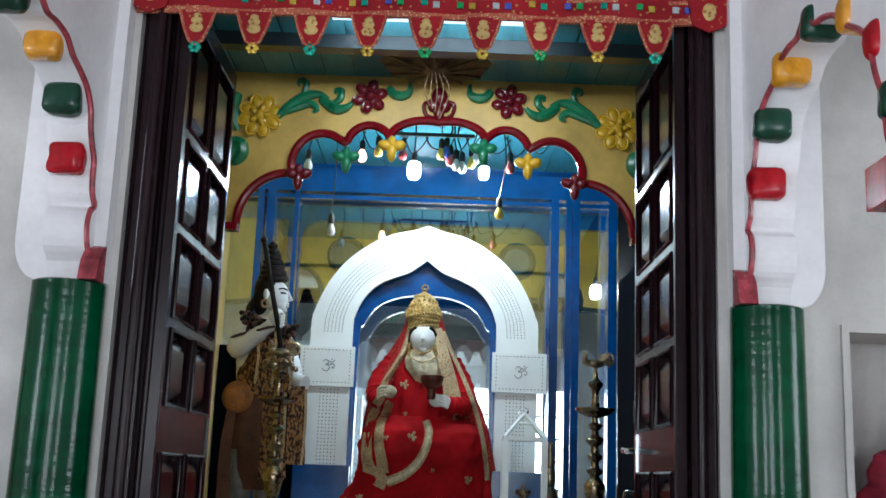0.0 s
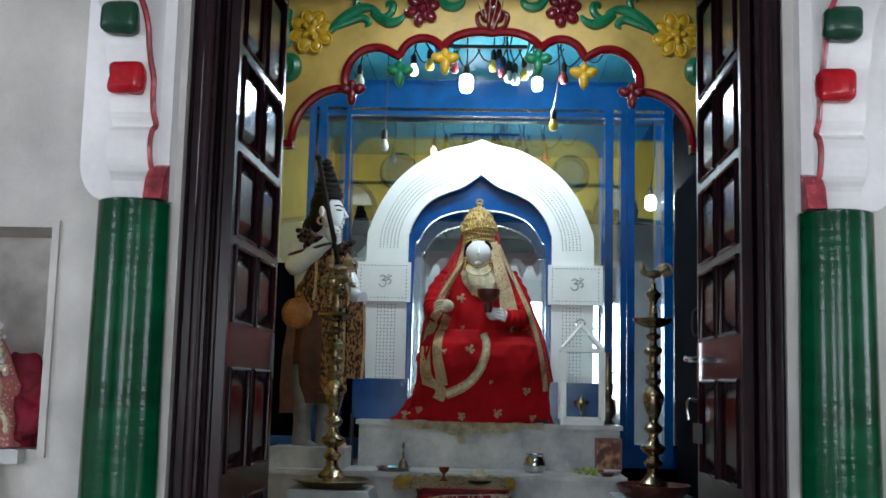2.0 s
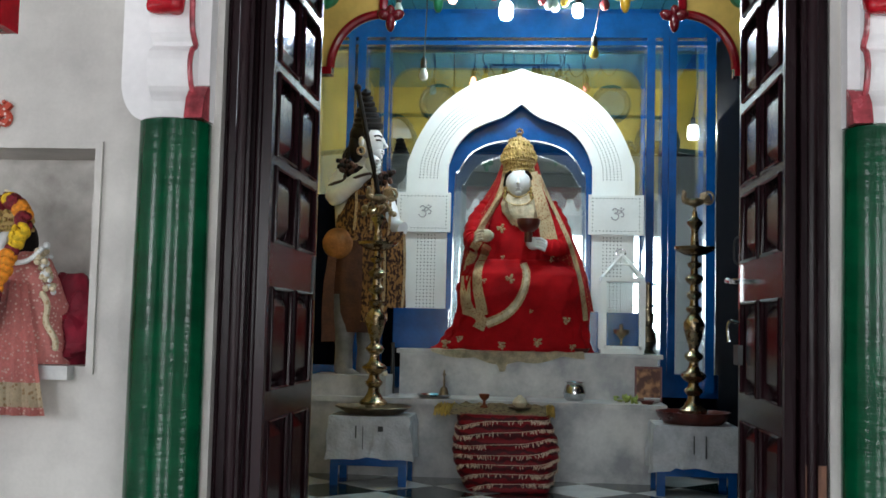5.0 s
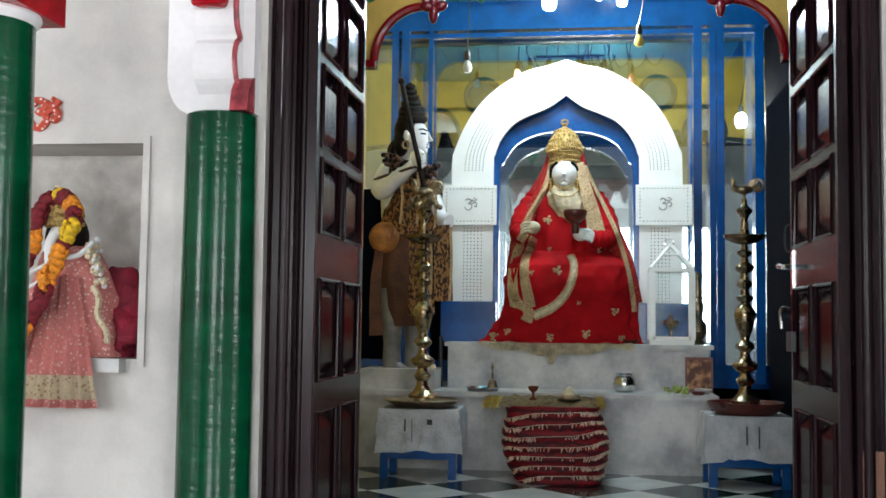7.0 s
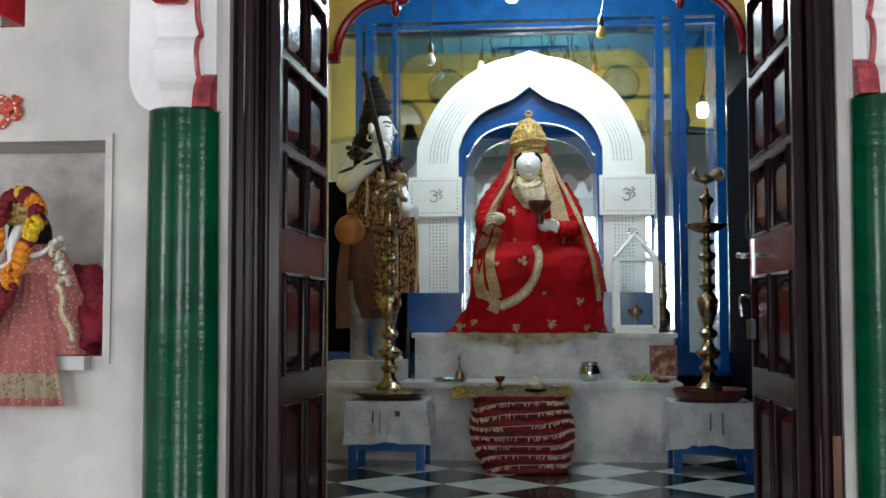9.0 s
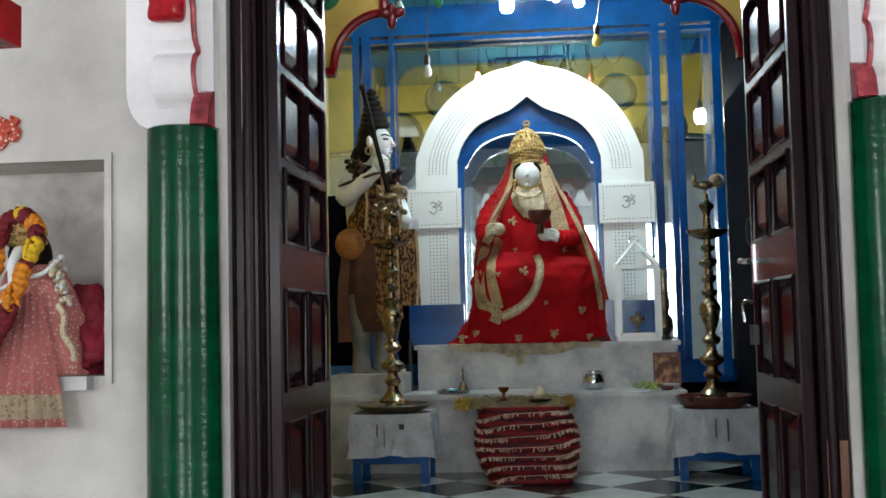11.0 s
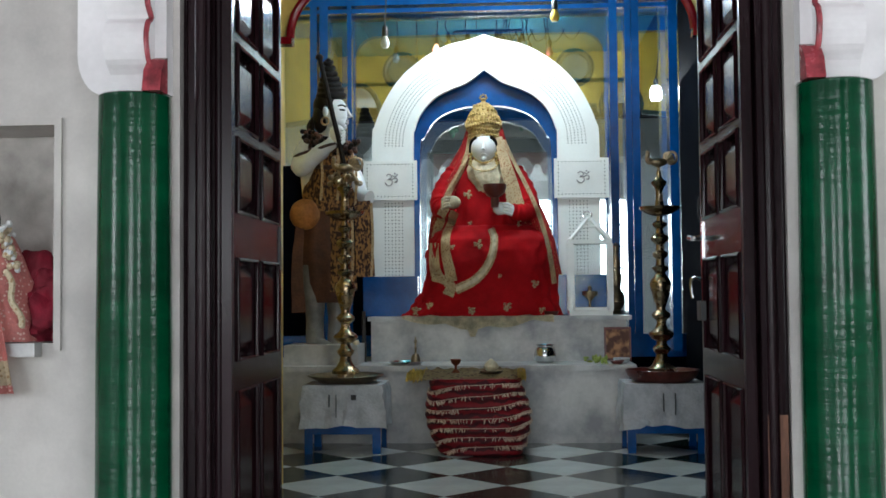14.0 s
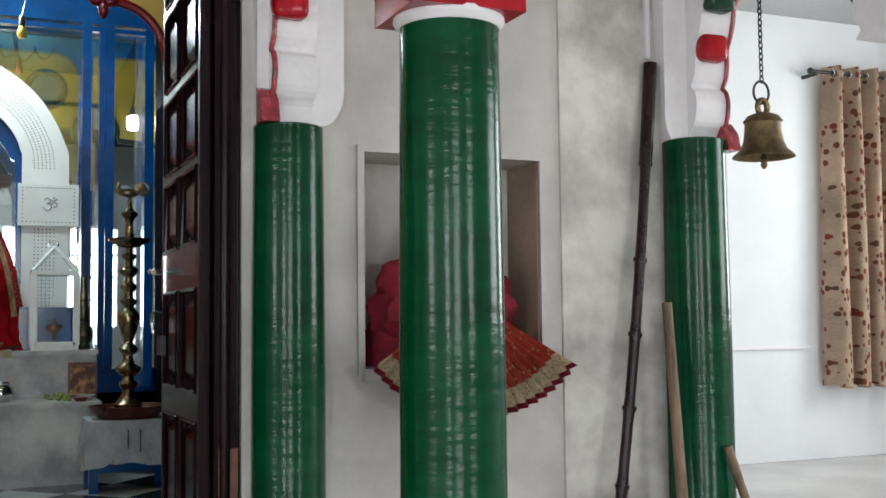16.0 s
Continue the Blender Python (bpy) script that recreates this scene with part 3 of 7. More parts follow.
def side_arch(x0, x1, sx, skew):
    """A cusped arch from the wall to a free pillar; sx is the side that faces the aisle."""
    t = thing("side_arch", "white cusped arch with red trim and coloured knobs", "arch", "white cusped arches", kind="structure")
    # flat strip on the wall with a rounded foot
    xf, xo = (x1, x0) if sx > 0 else (x0, x1)
    foot = [(xf, 1.505), (xo + sx * 0.075, 1.505)] + [(xo + sx * 0.075 * (1 - math.sin(a)), 1.505 + 0.12 * (1 - math.cos(a))) for a in (k * math.pi / 16 for k in range(1, 9))] + [(xo, 2.895), (xf, 2.895)]
    part("wall_strip", bevel(prism(bmesh.new(), foot, -0.075, 0.0), 0.006, 2, 60), WHITE, t)
    half = [(-0.076, 1.505), (-0.085, 1.56), (-0.115, 1.60), (-0.128, 1.66), (-0.118, 1.705), (-0.098, 1.725), (-0.118, 1.76), (-0.125, 1.81), (-0.128, 1.86), (-0.15, 1.905), (-0.165, 1.95), (-0.175, 2.0),
            (-0.205, 2.05), (-0.25, 2.085), (-0.30, 2.115), (-0.34, 2.155), (-0.40, 2.175), (-0.45, 2.18), (-0.50, 2.22)]
    curve = half + [(-1.0 - y, z) for y, z in half[::-1][1:] if z > 1.72]
    fine = [(p.x, p.y) for p in smooth_path([(y, z, 0) for y, z in curve], 3)]
    outline = [(-0.0752, 2.893), (-0.0752, 1.505)] + fine[1:] + [(-0.88, 1.70), (-1.16, 1.74), (-1.16, 2.893)]
    xk = xf - sx * 0.035
    xr = xk - sx * 0.13
    bm = prism(bmesh.new(), outline, min(xk, xr), max(xk, xr), "x")
    for v in bm.verts:
        v.co.x += sx * skew * min(0, v.co.y + 0.076)
    part("rib", bm, WHITE, t)
    part("trim", tube(bmesh.new(), [(xk + 0.002 * sx + sx * skew * min(0, y + 0.076), y - 0.004, z) for y, z in fine], 0.0085, 6), PINK, t, "faded red trim", smooth=True)
    part("trim_foot", prism(bmesh.new(), [(-0.076, 1.50), (-0.15, 1.50), (-0.135, 1.56), (-0.10, 1.60), (-0.076, 1.61)], min(xf - sx * 0.05, xf + sx * 0.004), max(xf - sx * 0.05, xf + sx * 0.004), "x"), PINK, t)
    for y, z, m in ((-0.13, 1.855, KNOB_RED), (-0.18, 2.02, DARKGREEN), (-0.31, 2.14, ORANGE), (-0.50, 2.20, DARKGREEN), (-0.69, 2.14, ORANGE), (-0.82, 2.02, KNOB_RED), (-0.87, 1.855, DARKGREEN)):
        bm = ball(bmesh.new(), (0, 0, 0), 1, 24, 16)
        for v in bm.verts:
            x_, y_, z_ = v.co
            v.co = Vector((0.054 * math.copysign(abs(x_) ** 0.45, x_), 0.038 * math.copysign(abs(y_) ** 0.6, y_), 0.048 * math.copysign(abs(z_) ** 0.45, z_)))
            v.co += Vector((0.006, 0.004, 0.006)) * noise.noise(v.co * 22 + Vector((y * 9, z * 7, 0)))
        kn = part("knob", bm, m, t, smooth=True)
        kn.location = (xf - sx * (0.108 if sx > 0 else 0.074) + sx * skew * (y + 0.076), y - 0.012, z)
    return t


side_arch(-1.205, -0.935, 1, 0.19)
side_arch(0.915, 1.185, -1, 0.13)
side_arch(2.36, 2.62, 1, 0.0)


def capital(x, y, z, label):
    t = thing("capital", label, "capital", kind="structure", at=(x, y, z))
    part("band", lathe(bmesh.new(), [(0.116, 0), (0.122, 0.006), (0.128, 0.016), (0.126, 0.03)], segs=32, wobble=flute), WHITE, t, "white plaster collar", smooth=True)
    part("block", B(-0.134, 0.134, -0.125, 0.125, 0.024, 0.12, 0.012), KNOB_RED, t, "faded red block", smooth=True)
    return t


capital(-1.268, -1.0, 1.525, "red and white plaster pillar capital")
capital(1.135, -1.0, 1.57, "red and white plaster pillar capital")
pillar("free_pillar", -1.268, -1.0, 0.1215, 1.53, "thick glossy green free-standing pillar", "green pillars in the hall")
pillar("free_pillar", 1.135, -1.0, 0.119, 1.575, "thick glossy green free-standing pillar", "green pillars in the hall")
# ---- altar ----
altar = thing("altar", "two-tier grey-veined marble altar", "altar")
part("lower_step", B(-1.5, 0.80, 3.46, 4.45, -0.01, 0.44, 0.004), STONE, altar)
part("lower_slab", B(-1.52, 0.84, 3.42, 4.48, 0.44, 0.472, 0.008), STONE, altar, "pale marble slab edge")
part("upper_step", B(-0.82, 0.83, 3.87, 4.44, 0.472, 0.735, 0.004), STONE, altar)
part("upper_slab", B(-0.84, 0.86, 3.84, 4.46, 0.735, 0.762, 0.008), STONE, altar, "pale marble slab edge")
CX = -0.072
outer_half = [(0.766, 1.0), (0.77, 1.91), (0.75, 2.065), (0.667, 2.255), (0.552, 2.41), (0.40, 2.53), (0.25, 2.605), (0.10, 2.64), (0.0, 2.675)]
inner_half = [(0.487, 1.0), (0.487, 1.91), (0.476, 2.03), (0.43, 2.14), (0.343, 2.24), (0.23, 2.30), (0.115, 2.345), (0.0, 2.43)]


def arch_ring(outer, inner, cx):
    o, i = smooth_path([(*p, 0) for p in outer], 4), smooth_path([(*p, 0) for p in inner], 4)
    a = [(cx + p.x, p.y) for p in o] + [(cx - p.x, p.y) for p in o[::-1][1:]]
    b = [(cx + p.x, p.y) for p in i] + [(cx - p.x, p.y) for p in i[::-1][1:]]
    return a + b[::-1]


def om_sign(size, mat, name="sign", label="dark painted sacred syllable sign", r=0.07):
    """The sacred syllable drawn with round strokes, facing -y, centred on its origin."""
    bm = bmesh.new()
    S = lambda pts: [(x * size, 0, z * size) for x, z in pts]  # noqa: E731
    strokes = [[(-0.38, 0.28), (-0.22, 0.42), (-0.02, 0.34), (0.0, 0.16), (-0.2, 0.06), (0.02, 0.0), (0.08, -0.2), (-0.08, -0.4), (-0.3, -0.38), (-0.46, -0.2)],
               [(-0.02, 0.0), (0.14, 0.08), (0.3, 0.14), (0.44, 0.02), (0.38, -0.16), (0.24, -0.14)],
               [(0.06, 0.34), (0.2, 0.24), (0.36, 0.3), (0.46, 0.42)]]
    for st in strokes:
        tube(bm, smooth_path(S([(x, z) for x, z in st]), 4), size * r, 6)
    ball(bm, (0.26 * size, 0, 0.46 * size), size * 0.07, 8, 6)
    return bm


shrine = thing("shrine_arch", "white perforated board arch with pale square panels on blue blocks", "arch")
part("board", prism(bmesh.new(), arch_ring(outer_half, inner_half, CX), 4.15, 4.19), ARCH_WHITE, shrine)
bo = [(0.66, 0.78), (0.66, 1.9), (0.6, 2.2), (0.4, 2.42), (0.0, 2.5)]
bi = [(0.455, 0.78), (0.45, 1.85), (0.42, 1.99), (0.33, 2.12), (0.17, 2.19), (0.0, 2.205)]
part("lining", prism(bmesh.new(), arch_ring(bo, bi, CX), 4.26, 4.32), BLUE, shrine, "blue arch lining")
DOT = material("hole_dark", (0.06, 0.065, 0.065), 0.7, vary=0.2)
GREYINK = material("grey_ink", (0.34, 0.34, 0.35), 0.5, vary=0.3, scale=30)


def dot(bm, x, y, z, r=0.0042):
    vs = [bm.verts.new((x + r * math.cos(a), y, z + r * math.sin(a))) for a in (k * math.pi / 3 for k in range(6))]
    bm.faces.new(vs)


dots = bmesh.new()
for s in (-1, 1):
    c = CX + s * 0.646
    part("block", B(c - 0.185, c + 0.185, 4.12, 4.30, 0.762, 1.03, 0.006), BLUE, shrine, "blue base block")
    pn = part("panel", B(c - 0.183, c + 0.183, 4.125, 4.15, 1.547, 1.815, 0.004), ARCH_WHITE, shrine)
    sg = part("sign", om_sign(0.092, GREYINK, r=0.045), GREYINK, pn, "grey painted syllable sign")
    sg.location = (c + 0.01, 4.124, 1.685)
    for k in range(14):
        for z in (1.572, 1.79):
            dot(dots, c - 0.155 + k * 0.0238, 4.1235, z)
    for k in range(9):
        for x in (c - 0.155, c + 0.155):
            dot(dots, x, 4.1235, 1.572 + k * 0.0243)
    for row in range(22):
        z = 1.04 + row * 0.0232
        for k in range(6):
            dot(dots, CX + s * (0.565 + k * 0.0235), 4.1485, z)
# rows that follow the curve of the arch
oc, ic = smooth_path([(*p, 0) for p in outer_half[1:]], 10), smooth_path([(*p, 0) for p in inner_half[1:]], 10)


def along(path, u):
    lens = [0.0]
    for a, b in zip(path, path[1:]):
        lens.append(lens[-1] + (b - a).length)
    d = u * lens[-1]
    for i in range(len(path) - 1):
        if lens[i + 1] >= d:
            return path[i].lerp(path[i + 1], (d - lens[i]) / max(1e-9, lens[i + 1] - lens[i]))
    return path[-1]


for r in range(50):
    u = (r + 0.5) / 50 * 0.93
    a, b = along(oc, u), along(ic, u)
    for k in range(6):
        p = b.lerp(a, 0.26 + 0.085 * k)
        for s in (-1, 1):
            dot(dots, CX + s * p.x, 4.1485, p.y)
tagged(part("perforation", dots, DOT, shrine), kind="stuff")

# ---- cloth and skin ----


def two_tone(name, base, mark, scale, low, high, rough=0.7, stretch=(1, 1, 1), kind="voronoi", bump=0.3, metal_mark=0.0, sheen=0.0):
    """Cloth with a woven or printed figure in a second colour."""
    m = material(name, base, rough, vary=0.25, scale=5, grain=0.12, fine=120, bump=bump, depth=0.003, sheen=sheen, stretch=stretch)
    n, l = m.node_tree.nodes, m.node_tree.links
    b = n["Principled BSDF"]
    b.inputs["Specular IOR Level"].default_value = 0.25
    src = b.inputs["Base Color"].links[0].from_socket
    mp = n["Mapping"]
    if kind == "voronoi":
        tx = n.new("ShaderNodeTexVoronoi")
        tx.inputs["Scale"].default_value = scale
        fac = tx.outputs["Distance"]
    elif kind == "wave":
        tx = n.new("ShaderNodeTexWave")
        tx.bands_direction = "Z"
        tx.inputs["Scale"].default_value, tx.inputs["Distortion"].default_value, tx.inputs["Detail"].default_value, tx.inputs["Detail Scale"].default_value = scale, 5.0, 3, 2.2
        fac = tx.outputs["Fac"]
    else:
        tx = n.new("ShaderNodeTexNoise")
        tx.inputs["Scale"].default_value, tx.inputs["Detail"].default_value = scale, 2
        fac = tx.outputs["Fac"]
    l.new(mp.outputs[0], tx.inputs["Vector"])
    rp = n.new("ShaderNodeValToRGB")
    rp.color_ramp.elements[0].position, rp.color_ramp.elements[1].position = low, high
    rp.color_ramp.elements[0].color, rp.color_ramp.elements[1].color = (1, 1, 1, 1), (0, 0, 0, 1)
    l.new(fac, rp.inputs["Fac"])
    mx = n.new("ShaderNodeMix")
    mx.data_type = "RGBA"
    l.new(rp.outputs[0], mx.inputs["Factor"])
    l.new(src, mx.inputs["A"])
    mx.inputs["B"].default_value = (*mark, 1)
    l.new(mx.outputs["Result"], b.inputs["Base Color"])
    if metal_mark:
        mm = n.new("ShaderNodeMath")
        mm.operation = "MULTIPLY"
        mm.inputs[1].default_value = metal_mark
        l.new(rp.outputs[0], mm.inputs[0])
        l.new(mm.outputs[0], b.inputs["Metallic"])
    return m


RED_CLOTH = material("red_cloth", spec=0.15, colour=(0.40, 0.004, 0.008), rough=0.8, vary=0.3, scale=5, grain=0.1, fine=110, bump=0.25, depth=0.004, sheen=0.0)
VEIL = two_tone("veil_net", (0.36, 0.012, 0.015), (0.55, 0.22, 0.09), 60, 0.16, 0.30, bump=0.3)
GOLD_CLOTH = two_tone("gold_cloth", (0.50, 0.37, 0.21), (0.24, 0.09, 0.04), 85, 0.20, 0.45, 0.5, bump=0.5, sheen=0.0)
CREAM = material("cream_cloth", (0.62, 0.53, 0.36), 0.6, vary=0.4, scale=14, grain=0.15, fine=90, bump=0.4, depth=0.005)
SKIN = material("white_marble", (0.72, 0.73, 0.73), 0.5, vary=0.06, scale=6, grain=0.02, bump=0.02)
SKIN_GREY = material("grey_marble", (0.68, 0.69, 0.70), 0.35, vary=0.12, scale=6, grain=0.04, bump=0.03)
# darker copy of the grey marble: the shade on the legs is in its colour
SHADED_MARBLE = material("shaded_marble", (0.20, 0.19, 0.18), 0.5, vary=0.4, scale=7, grain=0.1)
HAIR = material("dark_hair", (0.010, 0.007, 0.006), 0.6, spec=0.15, vary=0.3, scale=20, bump=0.3)
LIP = material("cup_brown", (0.10, 0.018, 0.012), 0.35, vary=0.3, scale=20)
CROWN = two_tone("crown_gold", (0.44, 0.30, 0.10), (0.16, 0.06, 0.02), 70, 0.18, 0.40, 0.4, bump=0.8, metal_mark=0.0, sheen=0)
TIGER = two_tone("striped_hide", (0.34, 0.17, 0.055), (0.035, 0.013, 0.009), 48, 0.46, 0.56, 0.6, stretch=(1.5, 1, 0.8), kind="noise", bump=0.3)
BROWN = material("brown_cloth", (0.10, 0.034, 0.016), 0.7, vary=0.45, scale=6, grain=0.2, fine=60, bump=0.3)
AMBER = material("amber_cloth", (0.34, 0.13, 0.03), 0.65, vary=0.4, scale=7, grain=0.2, fine=60, bump=0.3)
BEADS = material("seed_beads", (0.055, 0.022, 0.015), 0.5, vary=0.4, scale=40, grain=0.3, fine=150, bump=0.8)


def ribbon(bm, path, width, mat=0, thick=0.004, ripple=0.0, flat=(0, -1, 0)):
    """A band of cloth along points, its face towards flat."""
    P = smooth_path(path, 6)
    w = width if isinstance(width, (list, tuple)) else [width, width]
    f = Vector(flat)
    prev = None
    for i, p in enumerate(P):
        u = i / (len(P) - 1)
        d = (P[min(i + 1, len(P) - 1)] - P[max(i - 1, 0)]).normalized()
        side = d.cross(f).normalized()
        half = (w[0] + (w[1] - w[0]) * u) / 2
        wob = f * ripple * math.sin(i * 1.7)
        row = [bm.verts.new(q) for q in (p + side * half + wob, p - side * half + wob, p - side * half - f * thick + wob, p + side * half - f * thick + wob)]
        if prev:
            for k in range(4):
                bm.faces.new((prev[k], prev[(k + 1) % 4], row[(k + 1) % 4], row[k])).material_index = mat
        else:
            bm.faces.new(row).material_index = mat
        prev = row
    bm.faces.new(prev).material_index = mat
    return bm


def goddess_statue():
    """A seated robed figure with veil and crown, one mesh."""
    bm = bmesh.new()
    SK, RD, VL, GD, CR, HR, CP, GC = range(8)

    def finer(sec, k):
        out = []
        for p, q in zip(sec, sec[1:]):
            out += [tuple(a + (b - a) * i / k for a, b in zip(p, q)) for i in range(k)]
        return out + [sec[-1]]

    # the skirt over the folded legs: knees stand forward, pleats run from them to the hem
    skirt = [(0.764, -0.10, 3.985, 0.525, 0.155), (0.785, -0.09, 3.985, 0.505, 0.16), (0.845, -0.068, 3.985, 0.462, 0.165), (0.92, -0.053, 3.98, 0.44, 0.175), (1.01, -0.04, 3.975, 0.425, 0.19), (1.10, -0.035, 3.97, 0.42, 0.205),
             (1.19, -0.035, 3.97, 0.412, 0.215), (1.26, -0.035, 3.975, 0.395, 0.205), (1.315, -0.04, 3.99, 0.355, 0.175), (1.35, -0.045, 4.01, 0.29, 0.13), (1.37, -0.05, 4.03, 0.20, 0.09)]

    def pleat(a, u):
        knee = 0.17 * math.exp(-((a - 5.35) / 0.34) ** 2) + 0.13 * math.exp(-((a - 4.02) / 0.38) ** 2) - 0.09 * math.exp(-((a - 4.68) / 0.22) ** 2)
        knee *= math.exp(-((u - 0.62) / 0.30) ** 2)
        v = 4.2 * u + 1.6 * (a - 4.7) * (1 - u)
        return knee + (1 - u) * 0.020 * math.sin(11 * a + 3 * v) + 0.020 * math.sin(7.5 * (a - 4.9) + 13 * u) * math.sin(math.pi * min(1, 1.3 * u)) + 0.011 * math.sin(23 * a + 9 * v) + 0.012 * math.sin(34 * u + 4 * math.sin(a * 2.0)) + 0.07 * noise.noise((5 * a + 3 * u, 2.2 * a - 9 * u, 0.0)) * (0.3 + 0.7 * u) + 0.035 * noise.noise((14 * a - 10 * u, 6 * u, 3.0))

    loft(bm, finer(skirt, 6), 110, RD, pleat)
    torso = [(1.30, -0.055, 4.03, 0.24, 0.13), (1.45, -0.06, 4.03, 0.225, 0.125), (1.58, -0.07, 4.035, 0.235, 0.12), (1.68, -0.075, 4.045, 0.225, 0.105), (1.745, -0.075, 4.05, 0.17, 0.09), (1.79, -0.075, 4.05, 0.10, 0.075), (1.82, -0.075, 4.05, 0.06, 0.06)]
    loft(bm, finer(torso, 4), 64, RD, lambda a, u: 0.04 * math.sin(9 * a + 8 * u) + 0.03 * math.sin(16 * a - 11 * u) + 0.08 * noise.noise((4 * a, 7 * u, 1.0)))

    def sleeve(pts, rad, seed):
        path = smooth_path(pts, 7)
        n = len(path)
        tube(bm, path, [(rad[0] + (rad[1] - rad[0]) * k / (n - 1)) * (1 + 0.07 * math.sin(2.1 * k + seed)) for k in range(n)], 22, RD)

    sleeve([(-0.26, 4.05, 1.70), (-0.335, 4.0, 1.60), (-0.365, 3.93, 1.49), (-0.335, 3.87, 1.46), (-0.29, 3.83, 1.485)], (0.085, 0.05), 0)
    sleeve([(0.11, 4.05, 1.70), (0.185, 3.99, 1.58), (0.215, 3.92, 1.46), (0.16, 3.86, 1.43), (0.10, 3.83, 1.44)], (0.085, 0.048), 2)
    # the veil: a wide cloak from the crown to the seat
    veil = [(0.92, -0.03, 4.10, 0.425, 0.10), (1.10, -0.035, 4.10, 0.432, 0.105), (1.25, -0.037, 4.10, 0.418, 0.11), (1.40, -0.053, 4.10, 0.386, 0.115), (1.547, -0.072, 4.10, 0.34, 0.12), (1.66, -0.08, 4.10, 0.292, 0.12), (1.75, -0.085, 4.095, 0.24, 0.115), (1.84, -0.078, 4.09, 0.19, 0.11), (1.92, -0.074, 4.08, 0.150, 0.11), (2.0, -0.072, 4.07, 0.125, 0.105), (2.07, -0.07, 4.07, 0.10, 0.09)]
    loft(bm, finer(veil, 3), 96, VL, lambda a, u: (1 - u) * 0.022 * math.sin(15 * a + 3 * u) + 0.010 * math.sin(31 * a))
    # two falls of the veil in front of the shoulders
    for pts, w in (([(-0.175, 3.985, 1.93), (-0.205, 3.955, 1.80), (-0.265, 3.93, 1.68), (-0.325, 3.895, 1.57), (-0.365, 3.87, 1.47)], (0.05, 0.13)), ([(0.045, 3.985, 1.92), (0.10, 3.96, 1.77), (0.165, 3.94, 1.63), (0.235, 3.915, 1.48), (0.295, 3.90, 1.33), (0.335, 3.895, 1.18), (0.36, 3.90, 1.03)], (0.05, 0.13))):
        path = smooth_path(pts, 5)
        n = len(path)
        rows = []
        for k, c in enumerate(path):
            h = (w[0] + (w[1] - w[0]) * k / (n - 1)) / 2
            rows.append([bm.verts.new((c.x + h * t, c.y + 0.012 * math.sin(5 * t + k * 0.3) + 0.035 * t * t, c.z)) for t in (-1, -0.66, -0.33, 0, 0.33, 0.66, 1)])
        for r0, r1 in zip(rows, rows[1:]):
            for k in range(6):
                bm.faces.new((r0[k], r0[k + 1], r1[k + 1], r1[k])).material_index = VL
    body = BVHTree.FromBMesh(bm)

    def front(x, z, off=0.010):
        hit = body.ray_cast(Vector((x, 3.0, z)), Vector((0, 1, 0)))[0]
        return Vector((x, (hit.y if hit else 3.98) - off, z))

    def band(pts, w0, w1, mat, off=0.006, edge=None):
        """A border of cloth that lies on the robe along (x, z) points."""
        path = smooth_path([(x, 0, z) for x, z in pts], 7)
        n = len(path)
        prev = None
        for k, c in enumerate(path):
            d = (path[min(k + 1, n - 1)] - path[max(k - 1, 0)]).normalized()
            side = Vector((-d.z, 0, d.x)) * (w0 + (w1 - w0) * k / (n - 1)) / 2
            row = []
            for t in (-1, -0.5, 0, 0.5, 1):
                q = c + side * t
                row.append(front(q.x, q.z, off + 0.004 * math.cos(3 * t + k * 0.9)))
            for a in range(1, 5):
                row[a].y = max(min(row[a].y, row[a - 1].y + 0.03), row[a - 1].y - 0.03)
            row = [bm.verts.new(q) for q in row]
            if prev:
                for a in range(4):
                    bm.faces.new((prev[a], prev[a + 1], row[a + 1], row[a])).material_index = edge if edge is not None and a in (0, 3) else mat
            prev = row

    # gold borders
    band([(-0.165, 1.95), (-0.185, 1.84), (-0.225, 1.73), (-0.285, 1.62), (-0.325, 1.53)], 0.032, 0.04, GC)
    band([(0.055, 1.93), (0.125, 1.77), (0.205, 1.60), (0.275, 1.43), (0.325, 1.26), (0.355, 1.10), (0.375, 0.97)], 0.026, 0.034, GC, 0.012)
    band([(-0.32, 1.47), (-0.385, 1.36), (-0.405, 1.22), (-0.40, 1.08), (-0.375, 1.01)], 0.055, 0.08, GC, 0.014)
    band([(-0.265, 1.44), (-0.315, 1.33), (-0.325, 1.19), (-0.30, 1.06), (-0.29, 0.99)], 0.05, 0.075, GC, 0.018)
    band([(-0.42, 1.02), (-0.34, 1.0), (-0.295, 0.955), (-0.315, 0.90)], 0.05, 0.075, GC, 0.022)
    band([(-0.035, 1.33), (-0.012, 1.26), (-0.025, 1.16), (-0.075, 1.06), (-0.155, 0.985), (-0.265, 0.935)], 0.045, 0.062, GD, 0.010, GC)
    rng = random.Random(4)
    for x, z, r in ((-0.185, 1.56, 0.045), (-0.115, 1.225, 0.045), (-0.17, 1.37, 0.022), (-0.28, 1.21, 0.024), (0.245, 0.97, 0.04), (0.065, 0.825, 0.045), (-0.165, 0.80, 0.04), (0.29, 0.80, 0.034), (-0.53, 0.80, 0.05), (-0.44, 0.835, 0.035), (0.15, 1.36, 0.03), (0.02, 1.02, 0.02)):
        r *= 0.62
        for k in range(9):
            a, q = k * 2.4 + rng.random(), r * math.sqrt(k / 9)
            c = front(x + q * math.cos(a), z + q * math.sin(a), 0.003)
            ball(bm, c, (0.36 * r, 0.004, 0.30 * r), 8, 5, GC)
